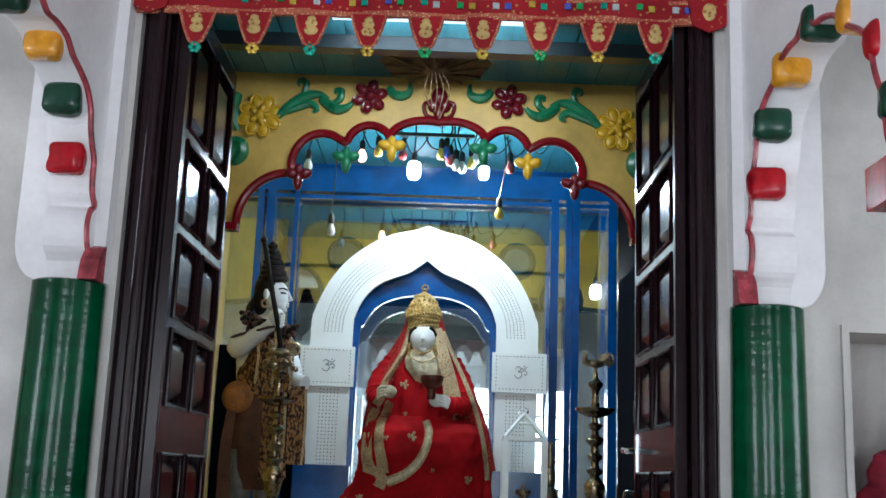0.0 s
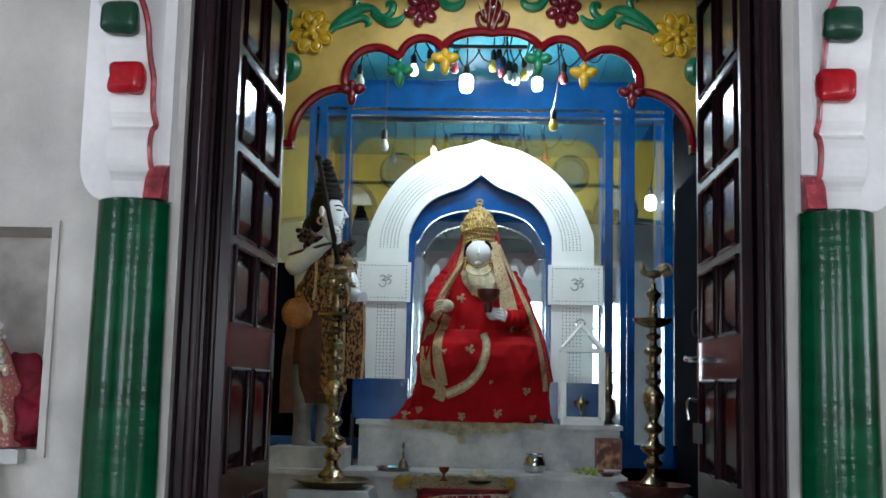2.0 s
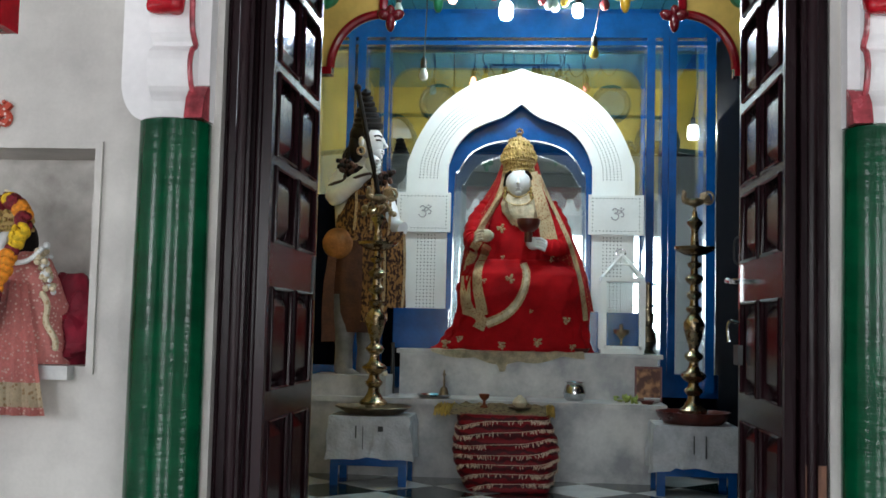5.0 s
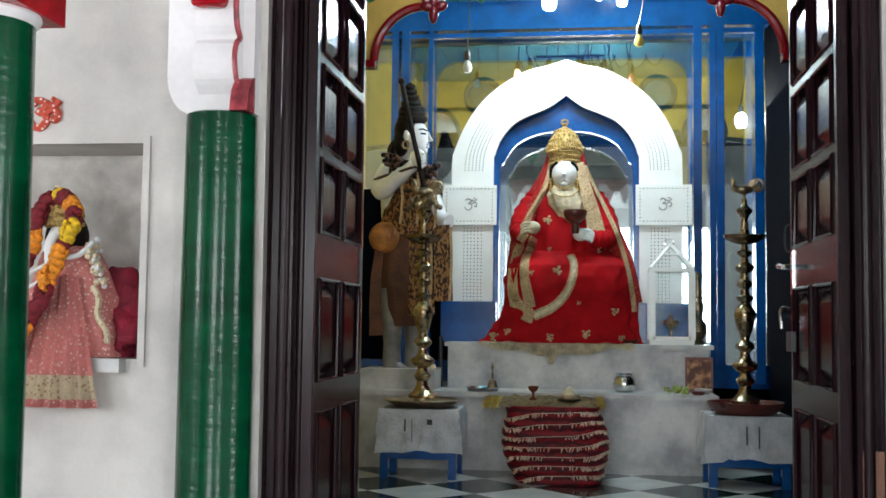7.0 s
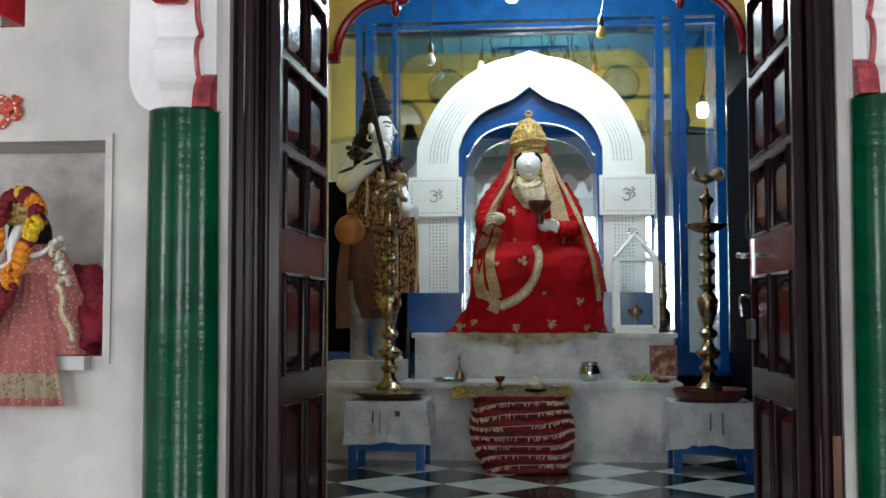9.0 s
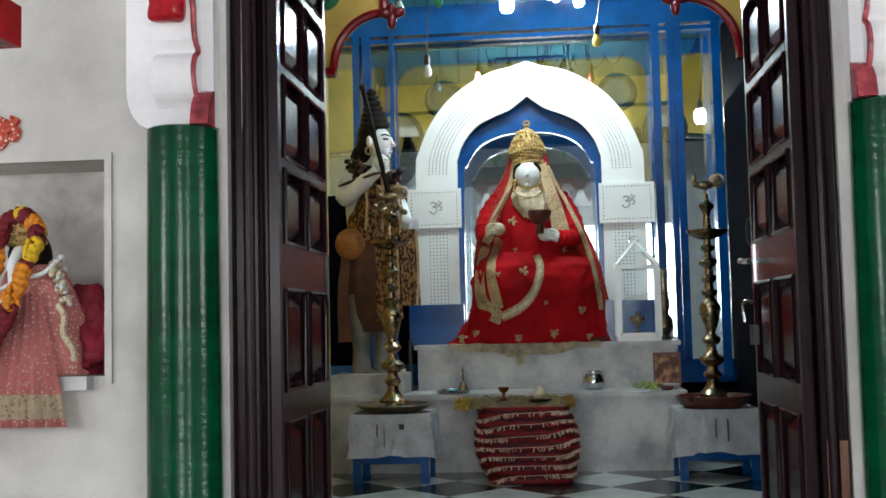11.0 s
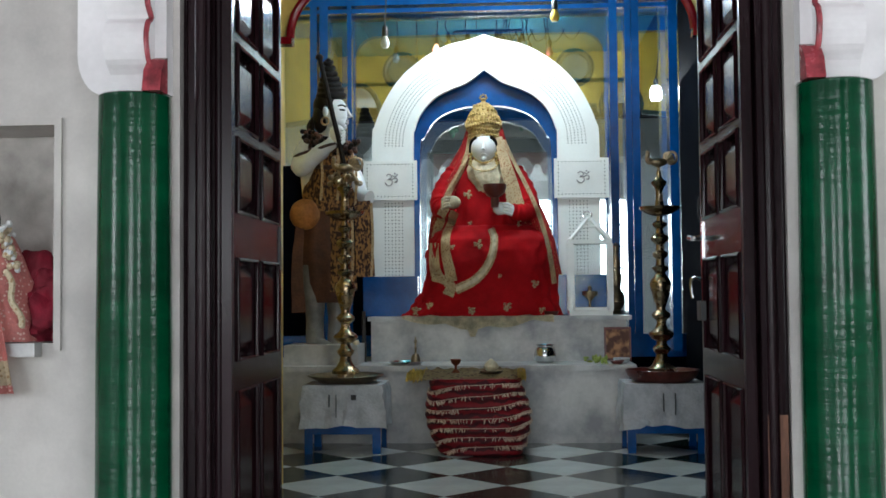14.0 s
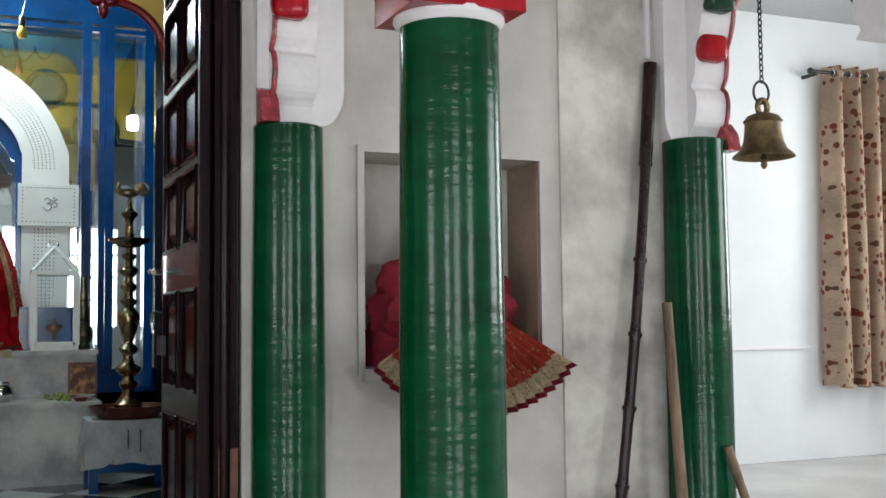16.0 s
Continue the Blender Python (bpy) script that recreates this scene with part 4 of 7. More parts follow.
    # head: oval face with a small nose, brow and mouth, hair at the temples, the tall crown
    H = Vector((-0.078, 3.975, 1.872))
    ball(bm, H + Vector((0, 0.06, 0.01)), (0.112, 0.09, 0.125), 20, 12, HR)
    ball(bm, H, (0.087, 0.085, 0.103), 26, 18, SK)
    ball(bm, H + Vector((0, -0.010, -0.048)), (0.062, 0.066, 0.052), 20, 12, SK)
    ball(bm, H + Vector((0, -0.060, -0.080)), (0.024, 0.022, 0.018), 12, 8, SK)
    tube(bm, [H + Vector((0, -0.078, 0.022)), H + Vector((0, -0.092, -0.008)), H + Vector((0, -0.098, -0.022))], [0.007, 0.010, 0.012], 8, SK)
    ball(bm, H + Vector((0, -0.080, -0.050)), (0.019, 0.008, 0.006), 10, 6, SK)
    for sx in (-1, 1):
        tube(bm, smooth_path([H + Vector((sx * 0.045, -0.055, 0.065)), H + Vector((sx * 0.075, -0.035, 0.04)), H + Vector((sx * 0.087, -0.012, -0.01)), H + Vector((sx * 0.083, 0.0, -0.08))], 5), 0.011, 8, HR)
        for k in range(4):
            ball(bm, H + Vector((sx * 0.085, -0.03, -0.045 - 0.022 * k)), 0.012, 8, 6, CR)
    lathe(bm, [(0.06, 1.74), (0.048, 1.83)], (-0.078, 4.01, 0), 16, SK)
    lathe(bm, [(0.088, 1.935), (0.100, 1.945), (0.097, 1.965), (0.102, 1.99), (0.110, 2.02), (0.114, 2.03), (0.106, 2.042), (0.104, 2.075), (0.097, 2.105), (0.080, 2.145), (0.056, 2.178), (0.034, 2.195), (0.016, 2.202), (0.014, 2.212), (0.022, 2.22), (0.012, 2.23), (0, 2.235)], (-0.078, 4.02, -0.018), 60, CR, lambda a: 1 + 0.018 * math.cos(17 * a))
    C = Vector((-0.078, 4.02, -0.018))
    for z, r, b, n in ((1.962, 0.110, 0.007, 27), (1.985, 0.106, 0.009, 15), (2.012, 0.112, 0.008, 24), (2.042, 0.122, 0.009, 21), (2.075, 0.112, 0.010, 13), (2.105, 0.104, 0.009, 17), (2.135, 0.092, 0.010, 9), (2.165, 0.071, 0.008, 11)):
        for k in range(n):
            a = math.pi * (1 + k / (n - 1))
            r_ = r * 0.935
            ball(bm, C + Vector((r_ * math.cos(a), r_ * math.sin(a), z + 0.010 * math.cos(2 * a + n))), (b, b, b * (1.0 + 0.6 * (k % 2))), 7, 5, CR)
    for k in range(5):
        a = math.pi * (1.1 + 0.2 * k)
        tube(bm, [C + Vector((r * math.cos(a + d), r * math.sin(a + d), z)) for r, z, d in ((0.115, 2.035, 0), (0.110, 2.065, 0.12), (0.103, 2.09, 0.0), (0.105, 2.07, -0.14), (0.112, 2.04, 0))], 0.005, 5, CR)
    ball(bm, C + Vector((0, -0.108, 2.075)), (0.024, 0.014, 0.034), 12, 8, CR)
    for sx in (-1, 1):
        ball(bm, C + Vector((sx * 0.114, -0.02, 2.05)), (0.011, 0.012, 0.030), 10, 8, CR)
    for k in range(5):
        a = math.pi * k / 4
        ball(bm, C + Vector((0.02 * math.cos(a), -0.004, 2.232 + 0.020 * math.sin(a))), 0.008, 8, 6, CR)
    # gathered cream blouse, necklaces and the wide stole
    loft(bm, [(1.54, -0.03, 3.945, 0.045, 0.035), (1.60, -0.04, 3.94, 0.085, 0.05), (1.67, -0.06, 3.945, 0.112, 0.06), (1.73, -0.07, 3.96, 0.115, 0.06), (1.785, -0.075, 3.985, 0.085, 0.055), (1.81, -0.078, 4.0, 0.06, 0.05)], 48, GD, lambda a, u: 0.06 * math.sin(9 * a + 6 * u) + 0.05 * math.sin(17 * a - 9 * u))
    for k, w in enumerate((0.066, 0.100)):
        for j in range(19):
            t = -1.35 + 0.15 * j
            ball(bm, (-0.075 + w * math.sin(t), 3.925 - 0.014 * k - 0.02 * math.cos(t), 1.815 - 0.03 * k - w * 0.75 * math.cos(t)), 0.0060, 7, 5, CR)
    ribbon(bm, [(0.022, 3.955, 1.94), (0.045, 3.93, 1.83), (0.075, 3.90, 1.72), (0.105, 3.88, 1.60), (0.125, 3.86, 1.50), (0.14, 3.845, 1.42)], [0.05, 0.125], GC, ripple=0.002)
    # open palms, the sleeve ends and the goblet
    for cx, cz, d in ((-0.275, 1.50, 1), (0.030, 1.455, -1)):
        m = GD if d > 0 else SK
        ball(bm, (cx, 3.80, cz), (0.050, 0.030, 0.042), 16, 10, m)
        for k in range(4):
            tube(bm, smooth_path([(cx - d * 0.015, 3.785, cz + 0.028 - 0.017 * k), (cx - d * 0.050, 3.765, cz + 0.026 - 0.019 * k), (cx - d * 0.072, 3.772, cz + 0.008 - 0.018 * k)], 3), 0.0105, 7, m)
    tube(bm, [(0.13, 3.845, 1.44), (0.10, 3.825, 1.445), (0.055, 3.805, 1.452)], [0.040, 0.036, 0.033], 14, SK)
    lathe(bm, [(0.026, -0.03), (0.026, 0.03), (0.022, 0.036), (0.040, 0.045), (0.062, 0.065), (0.074, 0.095), (0.074, 0.12), (0.066, 0.12), (0.05, 0.08), (0, 0.07)], (-0.005, 3.785, 1.49), 22, CP)
    return tagged(part("seated_statue", bm, [SKIN, RED_CLOTH, VEIL, CREAM, CROWN, HAIR, LIP, GOLD_CLOTH], smooth=True), "seated white marble statue in a red sari with a gold crown", "statue")


goddess_statue()


def altar_cloth():
    bm = bmesh.new()
    n, rows = 60, []
    for i in range(n + 1):
        u = i / n
        x = -0.62 + 0.98 * u
        drop = 0.015 + 0.05 * max(0, math.sin(u * math.pi)) ** 2 + 0.025 * abs(math.sin(u * 11)) + (0.045 if 0.44 < u < 0.5 else 0)
        rows.append([(x, 4.0, 0.767), (x, 3.86, 0.768 + 0.004 * math.sin(u * 40)), (x + 0.004, 3.832 - 0.004 * math.sin(u * 33), 0.764), (x + 0.006, 3.828 - 0.006 * math.sin(u * 33), 0.764 - drop)])
    vs = [[bm.verts.new(p) for p in r] for r in rows]
    for a, b in zip(vs, vs[1:]):
        for k in range(3):
            bm.faces.new((a[k], b[k], b[k + 1], a[k + 1]))
    bmesh.ops.solidify(bm, geom=bm.faces[:], thickness=0.003)
    tagged(part("altar_cloth", bm, CREAM, smooth=True), "cream and gold cloth hanging over the marble ledge", "cloth")


altar_cloth()


def shiva_statue():
    """A standing figure in profile with a staff, one mesh."""
    bm = bmesh.new()
    SK, HR, BR, TG, AM, BD, GL, LG = range(8)
    for dx, dy in ((-0.07, 0.0), (0.06, 0.07)):
        loft(bm, [(0.595, -1.09 + dx + 0.03, 3.70 + dy, 0.085, 0.055), (0.63, -1.09 + dx, 3.70 + dy, 0.06, 0.05), (0.75, -1.09 + dx, 3.70 + dy, 0.055, 0.055), (0.95, -1.09 + dx, 3.70 + dy, 0.075, 0.07), (1.1, -1.09 + dx, 3.70 + dy, 0.09, 0.08)], 18, LG)
    loft(bm, [(0.86, -1.10, 3.74, 0.10, 0.10), (0.98, -1.10, 3.74, 0.15, 0.13), (1.2, -1.11, 3.74, 0.175, 0.14), (1.40, -1.11, 3.74, 0.16, 0.13), (1.5, -1.10, 3.74, 0.14, 0.12)], 40, BR, lambda a, u: 0.05 * math.sin(9 * a) * (1 - u))
    ball(bm, (-1.205, 3.62, 1.42), (0.10, 0.07, 0.10), 20, 12, AM)
    loft(bm, [(1.44, -1.10, 3.735, 0.15, 0.135), (1.55, -1.085, 3.735, 0.158, 0.14), (1.66, -1.07, 3.735, 0.16, 0.14), (1.78, -1.05, 3.735, 0.15, 0.135), (1.86, -1.03, 3.735, 0.11, 0.12)], 36, TG, lambda a, u: 0.03 * math.sin(7 * a + 5 * u))
    loft(bm, [(1.46, -1.10, 3.74, 0.14, 0.12), (1.6, -1.10, 3.74, 0.15, 0.12), (1.75, -1.10, 3.74, 0.16, 0.13), (1.86, -1.09, 3.74, 0.14, 0.12), (1.93, -1.07, 3.74, 0.07, 0.07), (2.0, -1.06, 3.74, 0.055, 0.055)], 26, SK)
    # head in profile, ear, hair drawn up into a knot, a lock down the back
    H = Vector((-1.03, 3.70, 2.075))
    ball(bm, H, (0.088, 0.076, 0.105), 26, 18, SK)
    ball(bm, H + Vector((0.030, -0.002, -0.055)), (0.052, 0.055, 0.055), 18, 12, SK)
    ball(bm, H + Vector((0.060, -0.004, -0.088)), (0.024, 0.026, 0.022), 12, 8, SK)
    tube(bm, [H + Vector((0.080, -0.005, 0.03)), H + Vector((0.092, -0.005, 0.0)), H + Vector((0.108, -0.005, -0.022)), H + Vector((0.085, -0.005, -0.03))], [0.010, 0.012, 0.013, 0.008], 8, SK)
    for dz in (-0.05, -0.066):
        ball(bm, H + Vector((0.080, -0.005, dz)), (0.016, 0.020, 0.009), 10, 6, SK)
    tube(bm, smooth_path([H + Vector((0.035, -0.070, 0.035)), H + Vector((0.060, -0.056, 0.042)), H + Vector((0.080, -0.03, 0.034))], 4), 0.005, 5, HR)
    tube(bm, [H + Vector((0.045, -0.064, 0.012)), H + Vector((0.075, -0.040, 0.012))], 0.006, 5, HR)
    ball(bm, H + Vector((-0.045, -0.074, 0.0)), (0.018, 0.012, 0.036), 12, 8, SK)
    tube(bm, [H + Vector((-0.045 + 0.023 * math.cos(t), -0.080, -0.062 + 0.024 * math.sin(t))) for t in (k * math.pi / 6 for k in range(12))], 0.007, 6, GL, closed=True)
    ball(bm, H + Vector((-0.050, 0.012, 0.045)), (0.088, 0.094, 0.095), 22, 14, HR)
    ball(bm, H + Vector((-0.085, 0.0, -0.03)), (0.055, 0.08, 0.10), 18, 12, HR)
    for k in range(7):
        u = k / 6
        tube(bm, [H + Vector((-0.02 - 0.018 * u + (0.075 - 0.055 * u) * math.cos(t), 0.012 + (0.075 - 0.055 * u) * math.sin(t), 0.115 + 0.215 * u + 0.012 * math.sin(t))) for t in (j * math.pi / 8 for j in range(16))], 0.026 - 0.011 * u, 8, HR, closed=True)
        ball(bm, H + Vector((-0.02 - 0.018 * u, 0.012, 0.115 + 0.215 * u)), (0.07 - 0.05 * u, 0.07 - 0.05 * u, 0.03), 12, 8, HR)
    for k in range(6):
        tube(bm, smooth_path([H + Vector((-0.10, -0.02 + 0.012 * k, 0.02)), H + Vector((-0.135 - 0.006 * k, -0.04 + 0.01 * k, -0.08)), H + Vector((-0.135 + 0.004 * k, -0.05, -0.17))], 4), 0.018, 7, HR)
    # raised arm, hand
    tube(bm, smooth_path([(-1.19, 3.68, 1.86), (-1.225, 3.62, 1.78), (-1.225, 3.58, 1.71), (-1.15, 3.55, 1.76), (-1.06, 3.54, 1.83), (-1.01, 3.54, 1.87)], 4), [0.062] * 4 + [0.058] * 4 + [0.056] * 4 + [0.05] * 4 + [0.04] * 4 + [0.032], 14, SK)
    ball(bm, (-0.985, 3.54, 1.915), (0.05, 0.035, 0.06), 14, 10, SK)
    for k in range(4):
        tube(bm, [(-0.955, 3.52, 1.94 - 0.02 * k), (-0.935, 3.51, 1.925 - 0.02 * k), (-0.955, 3.50, 1.91 - 0.02 * k)], 0.011, 6, SK)
    for z, x in ((1.80, -1.21), (1.835, -1.055)):
        tube(bm, [(x + 0.06 * math.cos(t), 3.60 - (x > -1.1) * 0.06 + 0.05 * math.sin(t), z + 0.02 * math.cos(t)) for t in (k * math.pi / 7 for k in range(14))], 0.010, 6, BD, closed=True)
    # other arm towards the altar, resting low
    tube(bm, smooth_path([(-0.97, 3.80, 1.82), (-0.90, 3.76, 1.66), (-0.86, 3.70, 1.55), (-0.80, 3.66, 1.52)], 4), 0.05, 12, SK)
    # staff and its rope of beads
    tube(bm, [(-1.088, 3.50, 2.39), (-1.045, 3.50, 2.2), (-1.005, 3.50, 2.02), (-0.965, 3.51, 1.85), (-0.92, 3.52, 1.62)], 0.016, 8, HR)
    ball(bm, (-1.09, 3.50, 2.395), (0.026, 0.025, 0.022), 10, 6, HR)
    for k, (w, d) in enumerate(((0.10, 0.10), (0.125, 0.20))):
        P = [(-1.06 + w * math.sin(t), 3.62 - 0.015 * k - 0.03 * math.cos(t), 1.93 - (d if abs(t) < 9 else 0) * (0.5 + 0.5 * math.cos(t)) - 0.02 * k) for t in (-2.6 + 0.35 * j for j in range(16))]
        tube(bm, P, 0.016, 6, BD)
    # hides that hang from shoulder and belt
    ribbon(bm, [(-1.10, 3.61, 1.84), (-1.04, 3.57, 1.66), (-1.03, 3.55, 1.50)], [0.09, 0.13], TG, ripple=0.004)
    ribbon(bm, [(-0.97, 3.57, 1.78), (-0.95, 3.54, 1.6), (-0.90, 3.53, 1.45)], [0.08, 0.12], TG, ripple=0.004)
    ribbon(bm, [(-0.98, 3.57, 1.48), (-0.96, 3.55, 1.2), (-0.95, 3.55, 0.93)], [0.12, 0.17], TG, ripple=0.006)
    ribbon(bm, [(-0.84, 3.62, 1.50), (-0.83, 3.60, 1.3), (-0.82, 3.60, 1.02)], [0.10, 0.12], TG, ripple=0.006)
    ribbon(bm, [(-1.23, 3.6, 1.38), (-1.25, 3.58, 1.1), (-1.24, 3.58, 0.8)], [0.05, 0.09], BR, ripple=0.006)
    for x0, z0, z1 in ((-0.985, 1.83, 1.50), (-1.09, 1.80, 1.50), (-0.90, 1.46, 0.95), (-0.875, 1.78, 1.46), (-0.775, 1.48, 1.02)):
        ribbon(bm, [(x0, 3.545, z0), (x0 + 0.01, 3.53, (z0 + z1) / 2), (x0, 3.53, z1)], 0.016, GL, ripple=0.002)
    rng = random.Random(2)
    for k in range(150):
        u = k / 149
        ball(bm, (-1.20 + 0.33 * u + rng.uniform(-0.02, 0.02), 3.57 + rng.uniform(-0.02, 0.02), 1.925 - 0.09 * u - 0.03 * math.sin(u * math.pi) + rng.uniform(-0.04, 0.04)), 0.016, 7, 5, (BD, HR, BR)[k % 3])
    return tagged(part("standing_statue", bm, [SKIN_GREY, HAIR, BROWN, TIGER, AMBER, BEADS, GOLD_CLOTH, SHADED_MARBLE], smooth=True), "standing grey marble statue in profile with striped hide and staff", "statue")


shiva_statue()
tagged(part("statue_plinth", B(-1.32, -0.86, 3.50, 3.84, 0.473, 0.597, 0.012), STONE), "low rough marble plinth under the standing statue", "plinth")

# ---- lamps, stools and offerings ----


def oil_lamp():
    """A tiered brass oil lamp with a bird finial, standing on its origin."""
    t = thing("oil_lamp", "tall turned brass oil lamp with a peacock finial", "oil lamp", "pair of brass oil lamps")
    k = 0.00329
    prof = [(0, 0), (24, 0), (25, 5), (17, 12), (11, 22), (10, 30), (15, 36), (16, 40), (10, 46), (9, 52), (18, 58), (22, 64), (21, 68), (12, 74), (8, 82), (8, 88), (15, 94), (17, 99), (14, 103), (8, 108), (8, 114)]
    foot = part("foot", lathe(bmesh.new(), [(r * k, z * k) for r, z in prof], segs=32), BRASS, t, smooth=True)
    prof = [(8, 112), (12, 124), (16, 138), (19, 150), (18, 158), (12, 166), (8, 172), (14, 178), (15, 182), (8, 186), (7, 196), (13, 202), (14, 207), (8, 212), (7, 222), (14, 228), (17, 233), (15, 237), (7, 242), (6, 250), (12, 256), (13, 260), (6, 264), (5, 276), (9, 280)]
    part("stem", lathe(bmesh.new(), [(r * k, z * k) for r, z in prof], segs=28), BRASS, t, smooth=True)
    prof = [(6, 272), (20, 276), (34, 284), (36, 289), (33, 289), (18, 281), (9, 284), (7, 300), (6, 316), (9, 324), (13, 328), (14, 333), (9, 337), (5, 342), (4, 352), (0, 353)]
    part("oil_dish", lathe(bmesh.new(), [(r * k, z * k) for r, z in prof], segs=32), BRASS, t, smooth=True)
    bm = bmesh.new()
    z0 = 368 * k
    ball(bm, (0.0, 0, z0), (0.052, 0.026, 0.026), 14, 9)
    tube(bm, smooth_path([(-0.04, 0, z0), (-0.065, 0, z0 + 0.02), (-0.06, 0, z0 + 0.055), (-0.075, 0, z0 + 0.062)], 4), [0.02] * 4 + [0.014] * 4 + [0.011] * 4 + [0.004], 8)
    body = part("bird", bm, DULL_BRASS, t, smooth=True)
    bm = bmesh.new()
    for j in range(7):
        a = radians(10 + 18 * j)
        tube(bm, [(0.03, 0, z0), (0.055 + 0.035 * math.cos(a), 0.004 * (j % 2), z0 + 0.055 * math.sin(a))], [0.008, 0.014], 6)
    tube(bm, [(0.075 + 0.03 * math.cos(a), 0, z0 + 0.025 + 0.035 * math.sin(a)) for a in (k2 * math.pi / 8 for k2 in range(16))], 0.008, 6, closed=True)
    part("bird_tail", bm, DULL_BRASS, body, smooth=True)
    part("finial", lathe(bmesh.new(), [(0.012, 350 * k), (0.008, 358 * k), (0.016, 362 * k), (0.01, 366 * k)], segs=14), DULL_BRASS, t, smooth=True)
    return t


LAMP = oil_lamp()
LAMP.location = (0.955, 3.17, 0.452)
second = copy_thing(LAMP, pose(-0.885, 3.17, 0.447, 0, 0, 12))
# the second lamp's flowered top
bm = bmesh.new()
for j in range(9):
    a = j * 2 * math.pi / 9
    tube(bm, smooth_path([(0, 0, 1.10), (0.05 * math.cos(a), 0.05 * math.sin(a), 1.14 + 0.02 * (j % 3)), (0.09 * math.cos(a), 0.09 * math.sin(a), 1.11 + 0.03 * (j % 2))], 4), 0.008, 6)
    ball(bm, (0.09 * math.cos(a), 0.09 * math.sin(a), 1.12 + 0.03 * (j % 2)), 0.018, 8, 6)
part("flower_cup", bm, DULL_BRASS, second, smooth=True)

CLOTH = material("crumpled_print", (0.44, 0.45, 0.47), 0.8, vary=0.22, scale=9, grain=0.08, fine=70, bump=0.5, depth=0.008)
INK = material("black_ink", (0.03, 0.03, 0.03), 0.7, vary=0.2)
TRAY_RED = material("red_tray", (0.10, 0.022, 0.016), 0.3, vary=0.5, scale=12, grain=0.2, bump=0.1)


def stool(x, y, east):
    t = thing("stool", "blue painted wooden stool", "stool", "pair of blue stools", at=(x, y, 0))
    for sx in (-1, 1):
        for sy in (-1, 1):
            part("leg", B(sx * 0.195 - 0.024, sx * 0.195 + 0.024, sy * 0.15 - 0.022, sy * 0.15 + 0.022, 0, 0.36, 0.005), BLUE, t)
    for sy in (-1, 1):
        part("apron", B(-0.172, 0.172, sy * 0.15 - 0.012, sy * 0.15 + 0.012, 0.11, 0.19, 0.004), BLUE, t)
    part("seat", B(-0.225, 0.225, -0.18, 0.18, 0.36, 0.385, 0.006), BLUE, t)
    c = thing("stool_cover", "crumpled printed white cloth draped over the blue stool", "cloth", "stool covers", at=(x, y, 0))
    bm = bmesh.new()
    n = 88
    rng = random.Random(7 + east)
    rings = []
    hem = [0.15 + 0.010 * math.sin(3 * k * 0.07 + east) for k in range(n)]
    for lev in range(9):
        u = lev / 8
        ring = []
        for k in range(n):
            a = 2 * math.pi * k / n
            ca, sa = math.cos(a), math.sin(a)
            q = max(abs(ca), abs(sa))
            bx, by = 0.235 * ca / q, 0.19 * sa / q
            out = 1.0 + 0.05 * u + 0.035 * u * math.sin(7 * a + east) + 0.02 * u * math.sin(13 * a)
            z = 0.392 - (0.392 - hem[k]) * u
            if east and ca < -0.5:
                z -= 0.02 * u * max(0, math.sin(a * 2))
            jig = 0.012 * noise.noise((5 * ca, 5 * sa + 9 * east, 4 * u)) * min(1, 3 * u) + 0.007 * math.sin(17 * a + 5 * u) * u + 0.004 * rng.uniform(-1, 1) * (lev > 0)
            ring.append(bm.verts.new((bx * (out if lev else 0.97) + jig, by * (out if lev else 0.97) + jig, z + 0.005 * math.sin(9 * a + 3 * u) * u)))
        rings.append(ring)
    for p, q in zip(rings, rings[1:]):
        for k in range(n):
            bm.faces.new((p[k], p[(k + 1) % n], q[(k + 1) % n], q[k]))
    top = bm.verts.new((0, 0, 0.389))
    for k in range(n):
        bm.faces.new((rings[0][k], rings[0][(k + 1) % n], top))
    body = part("drape", bm, CLOTH, c, smooth=True)
    for dx, h, w in ((-0.02, 0.10, 0.006), (0.045, 0.12, 0.006)) if east else ((-0.07, 0.07, 0.008), (-0.03, 0.13, 0.004), (0.07, 0.03, 0.03)):
        part("print_bar", B(dx - w / 2, dx + w / 2, -0.212, -0.209, 0.34 - h, 0.34, 0), INK, body)
    return t


stool(-0.88, 3.17, 0)
stool(0.955, 3.19, 1)
tray = tagged(part("brass_tray", lathe(bmesh.new(), [(0, 0.395), (0.15, 0.395), (0.215, 0.432), (0.225, 0.437), (0.215, 0.442), (0.15, 0.405), (0.05, 0.402), (0.05, 0.447), (0, 0.447)], (-0.885, 3.17, 0), 40), DULL_BRASS, smooth=True), "wide dull brass tray on the covered stool", "tray")
tray = tagged(part("red_tray", lathe(bmesh.new(), [(0, 0.395), (0.16, 0.395), (0.20, 0.43), (0.212, 0.462), (0.20, 0.462), (0.18, 0.43), (0.1, 0.41), (0.09, 0.452), (0, 0.452)], (0.955, 3.17, 0), 40), TRAY_RED, smooth=True), "dark red lacquered tray on the covered stool", "tray")

SARI = two_tone("banded_sari", (0.22, 0.006, 0.012), (0.06, 0.004, 0.008), 7.0, 0.25, 0.6, 0.55, kind="wave", bump=0.6)
TINSEL = two_tone("gold_tinsel", (0.72, 0.56, 0.42), (0.36, 0.20, 0.12), 120, 0.2, 0.5, 0.35, bump=0.6)


